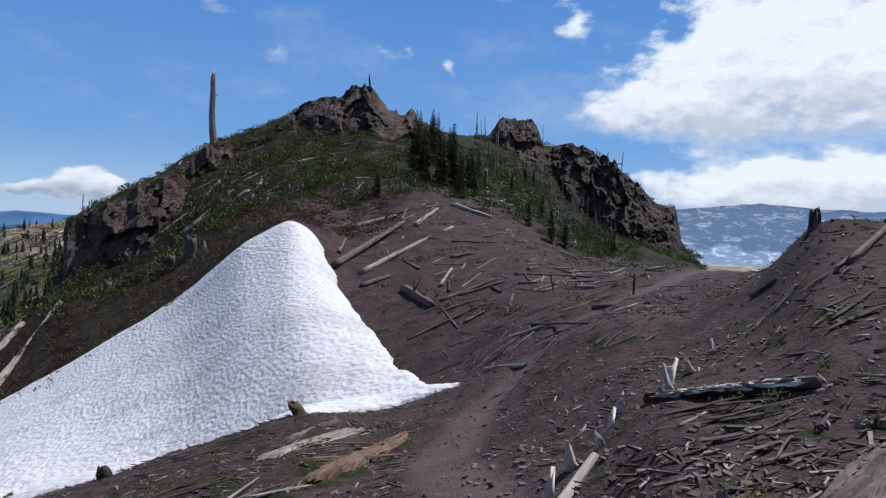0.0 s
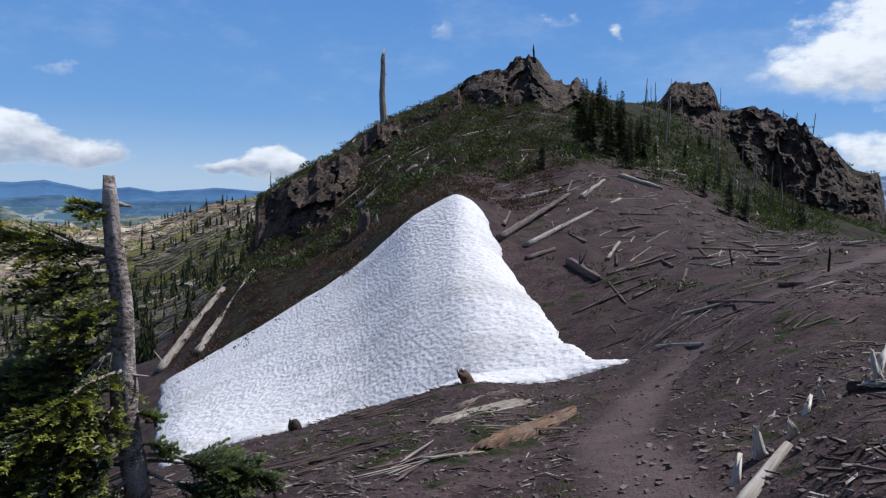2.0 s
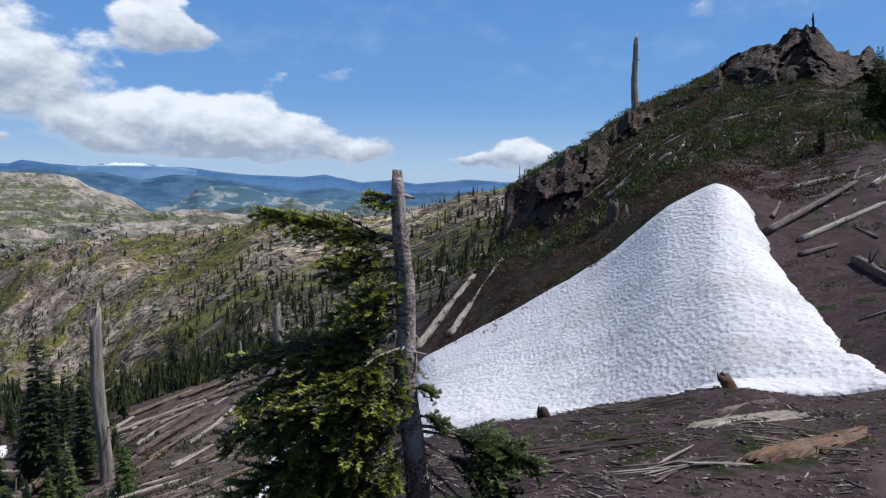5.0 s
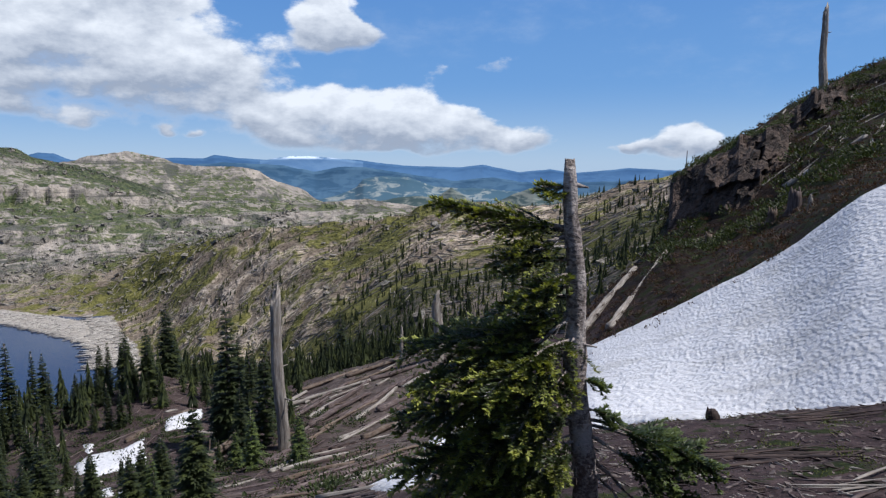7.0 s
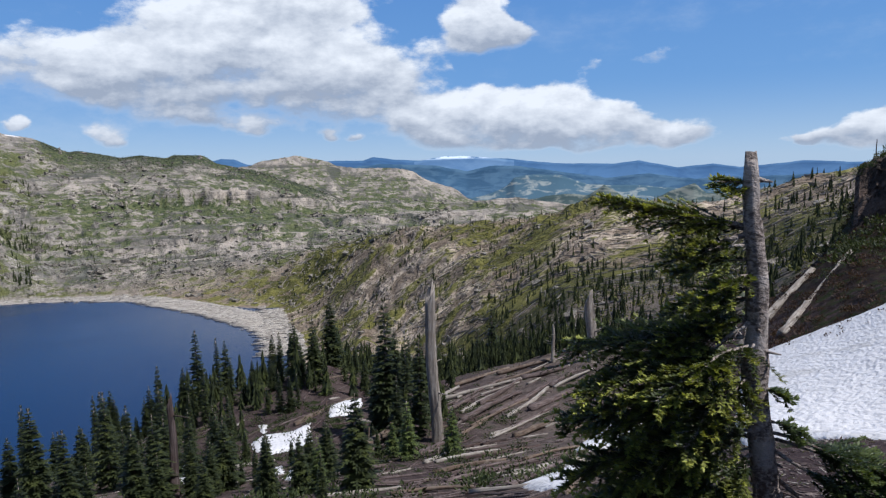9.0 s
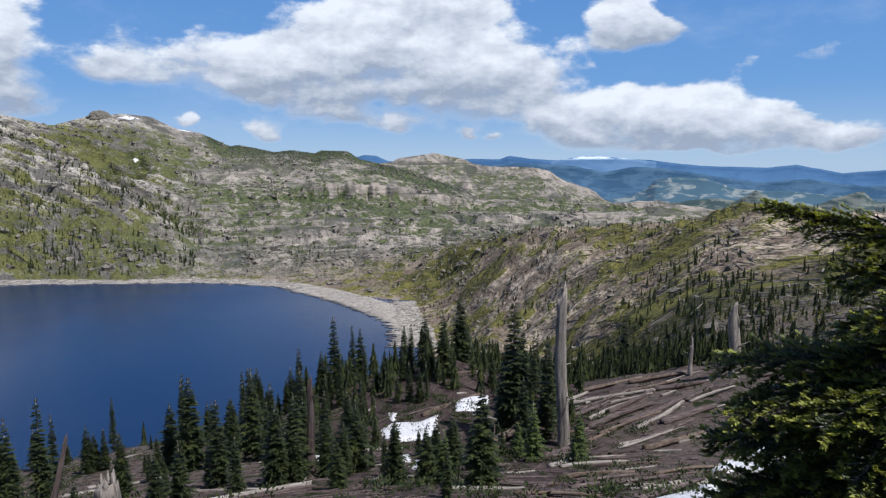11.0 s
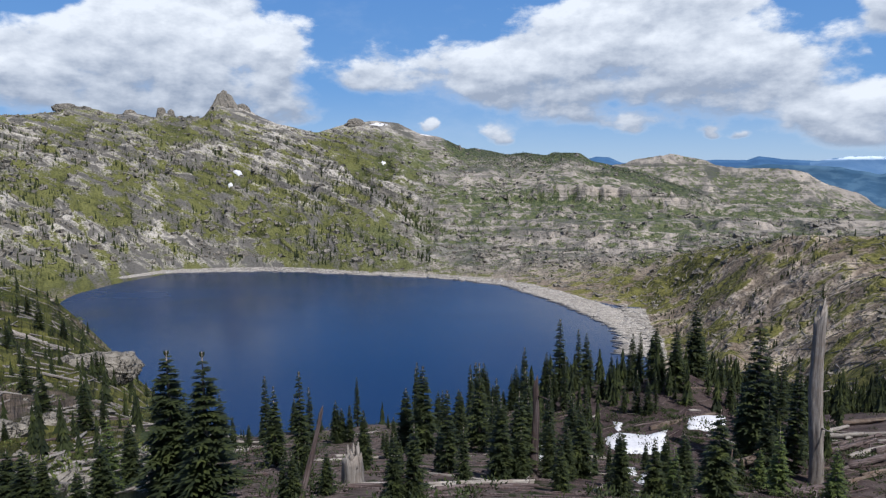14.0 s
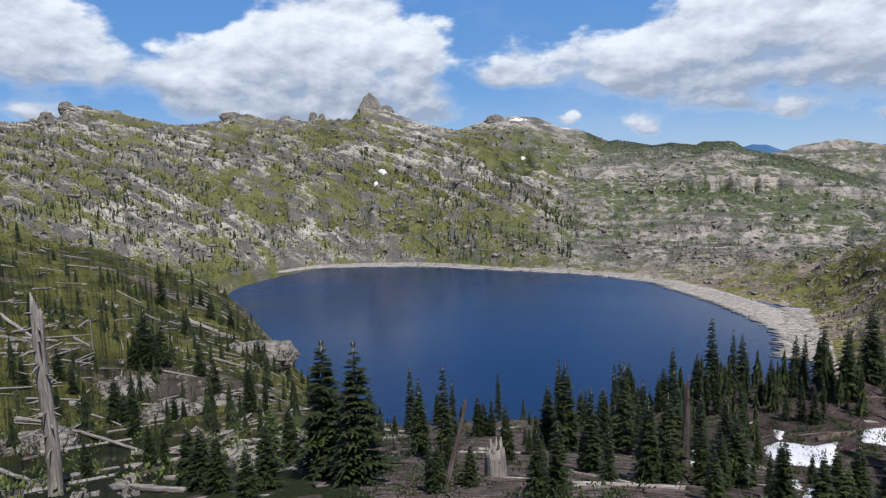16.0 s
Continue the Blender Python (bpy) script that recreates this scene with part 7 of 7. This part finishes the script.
def bushes(name, label, rows, lo, hi, leaves, mat, seed, squash=0.6):
    """Low shrubs: loose domes of leaves."""
    q = random.Random(seed)
    g = Geo()
    for b, r, x, y, z in rows:
        s = q.uniform(lo, hi)
        for _ in range(leaves):
            d = Vector((q.gauss(0, 1), q.gauss(0, 1), abs(q.gauss(0, 0.8)))).normalized()
            p = Vector((x, y, z)) + Vector((d.x * s, d.y * s, d.z * s * squash)) * q.uniform(0.35, 1.0)
            g.blade(p, (d + Vector((q.uniform(-0.6, 0.6), q.uniform(-0.6, 0.6), 0.5))).normalized(), Vector((q.uniform(-1, 1), q.uniform(-1, 1), 0.6)), s * q.uniform(0.14, 0.3), s * q.uniform(0.04, 0.08))
    return stuff(name, g, mat, label, "shrubs")


bushes("hill_shrubs", "low green shrubs on the hill", scatter(2600, -16, 31, 52, 100, 941, lambda b, r, x, y, z, u: u < 0.5 + 0.9 * fbm(x / 9, y / 9, 4, 61)), 0.35, 1.0, 60, SHRUB, 942)
bushes("hill_bright_shrubs", "olive green shrubs on the hill", scatter(1600, -16, 31, 50, 100, 988, lambda b, r, x, y, z, u: u < 0.35 + 1.1 * fbm(x / 11, y / 11, 3, 89)), 0.3, 0.9, 44, SHRUB, 989)
bushes("hill_heather", "brown dry heather on the hill", scatter(3000, 4, 36, 40, 95, 943, lambda b, r, x, y, z, u: u < 0.6), 0.25, 0.7, 64, DRY, 944, 0.5)
bushes("dark_shrubs", "dark evergreen mats on the hill", scatter(1000, -14, 31, 52, 102, 945, lambda b, r, x, y, z, u: u < 0.5 + 0.8 * fbm(x / 7, y / 7, 3, 25)), 0.5, 1.4, 80, NEEDLES, 946)
bushes("ridge_shrubs", "dark shrubs on the rocky ridge", scatter(900, -21, -2, 95, 150, 947, lambda b, r, x, y, z, u: u < 0.6), 0.5, 1.5, 60, SHRUB, 948)
bushes("far_shrubs", "yellow-green shrubs on the far slope", scatter(20000, 28, 80, 110, 950, 949, lambda b, r, x, y, z, u: (z > LAKE + EYE + 2) & (u < 0.3 + 0.9 * fbm(x / 60, y / 60, 4, 26)), 0.8), 1.2, 3.8, 13, SPUR_LEAF, 950)
bushes("far_dark_shrubs", "dark evergreen shrubs on the far slope", scatter(9000, 28, 80, 100, 900, 990, lambda b, r, x, y, z, u: (z > LAKE + EYE + 2) & (u < 0.3 + 0.9 * fbm(x / 25, y / 25, 4, 92)), 0.8), 0.8, 2.6, 13, NEEDLES, 991)
shore = lambda b, r, x, y, z, u: (z > LAKE + EYE + 1.5) & (u < 0.35 + 1.0 * fbm(x / 45, y / 45, 4, 81))
bushes("shore_thickets", "dark green thickets behind the log-strewn shore", scatter(5200, 64, 95, 690, 1120, 861, shore), 1.5, 5.0, 12, NEEDLES, 862)
bushes("shore_bright_shrubs", "green shrubs behind the log-strewn shore", scatter(4200, 64, 95, 690, 1120, 863, shore), 1.2, 4.0, 12, FELL, 864)
stones("shore_boulders", "tan boulders and hummocks behind the shore", scatter(2600, 64, 95, 690, 1150, 865, lambda b, r, x, y, z, u: (z > LAKE + EYE + 1.5) & (u < 0.6)), 0.8, 4.5, GREY_ROCK, 866, 0.5)
deadfall("shore_deadfall", "bleached trunks strewn behind the shore", scatter(1500, 62, 92, 690, 1050, 867, lambda b, r, x, y, z, u: z > LAKE + EYE + 1.5), 3, 12, 0.35, 60, 40, PALE_WOOD, 868, 0.9)
bushes("wall_shrubs", "dark thickets on the crater wall", scatter(15000, 62, 140, 900, 2060, 996, lambda b, r, x, y, z, u: (z > LAKE + EYE + 4) & (u < 0.3 + 1.0 * fbm(x / 80, y / 80, 4, 97))), 2.0, 5.5, 9, NEEDLES, 997)
bushes("spur_shrubs", "green shrubs on the spur", scatter(900, 110, 140, 32, 220, 951, lambda b, r, x, y, z, u: u < 0.5 + 0.6 * fbm(x / 16, y / 16, 3, 64)), 0.4, 1.5, 44, FELL, 952)
bushes("slope_shrubs", "low green shrubs on the steep slope", scatter(2400, 44, 112, 20, 66, 953, lambda b, r, x, y, z, u: u < 0.4 + 0.8 * fbm(x / 8, y / 8, 3, 27)), 0.25, 0.8, 60, SHRUB, 954)
def cliff_tops(crest, r, n, seed):
    """Places along a cliff's crest."""
    q = random.Random(seed)
    rows = []
    for _ in range(n):
        b = q.uniform(crest[-1][0], crest[0][0])
        up = float(np.interp(b, [c[0] for c in crest[::-1]], [c[1] for c in crest[::-1]]))
        rows.append((b, r, *aloft(b, r + q.uniform(-1.5, 1.5), up - q.uniform(0.0, 0.5))))
    return rows


bushes("cliff_top_shrubs", "dark shrubs along the cliff top", cliff_tops(LEFT_TOP, 74, 130, 981) + cliff_tops(RIDGE_TOP, 85, 130, 982), 0.25, 0.75, 60, SHRUB, 983)
bushes("grass_tufts", "small green tufts beside the path", scatter(1500, -36, 42, 3.5, 24, 955, lambda b, r, x, y, z, u: (off_path(x, y) > 0.6) & (u < 0.22 + 1.1 * fbm(x / 2.2, y / 2.2, 3, 66))), 0.05, 0.18, 30, TUFT, 956, 0.9)
bushes("bare_shrubs", "tufts on the bare saddle", scatter(220, -20, 8, 22, 56, 957, lambda b, r, x, y, z, u: (off_path(x, y) > 0.9) & (u < 0.6)), 0.2, 0.6, 40, SHRUB, 958)

# ---- the raft of floating logs ----
def raft_inner(b):
    """How far out the open water reaches at a bearing."""
    return np.interp(b, [70, 75.7, 76.1, 82, 86, 90.7, 98, 105.5, 114, 119, 123], [535, 545, 632, 765, 852, 900, 945, 1010, 1050, 1005, 1008])


q = np.random.RandomState(960)
g = Geo()
afloat = []
for _ in range(7500):
    b = q.uniform(70.5, 117) if q.random() < 0.55 else q.uniform(70.5, 84)
    r0 = float(raft_inner(b))
    depth = 185 if b < 76 else float(np.interp(b, [76, 78, 84, 92, 105, 117], [80, 76, 60, 55, 65, 20]))
    r = r0 + depth * q.uniform(0, 1)
    l, h = q.uniform(4, 15), radians(q.normal(b + 75, 40 if q.random() < 0.4 else 14))
    afloat.append((-r * math.sin(radians(b)), r * math.cos(radians(b)), l, h, q.uniform(-0.2, 0.4), q.uniform(0.35, 0.75)))
bed = land([p[0] for p in afloat], [p[1] for p in afloat])
for (x, y, l, h, dip, thick), z in zip(afloat, bed):
    if z < LAKE + EYE + 2.5:
        g.tube([(x, y, LAKE + EYE + 0.35), (x - l * math.sin(h), y + l * math.cos(h), LAKE + EYE + 0.35 + dip)], [thick, 0.35], 5, 0.1, int(abs(x) + abs(y)))
stuff("floating_logs", g, RAFT_WOOD, "raft of bleached logs floating along the lake shore", "logs", True)
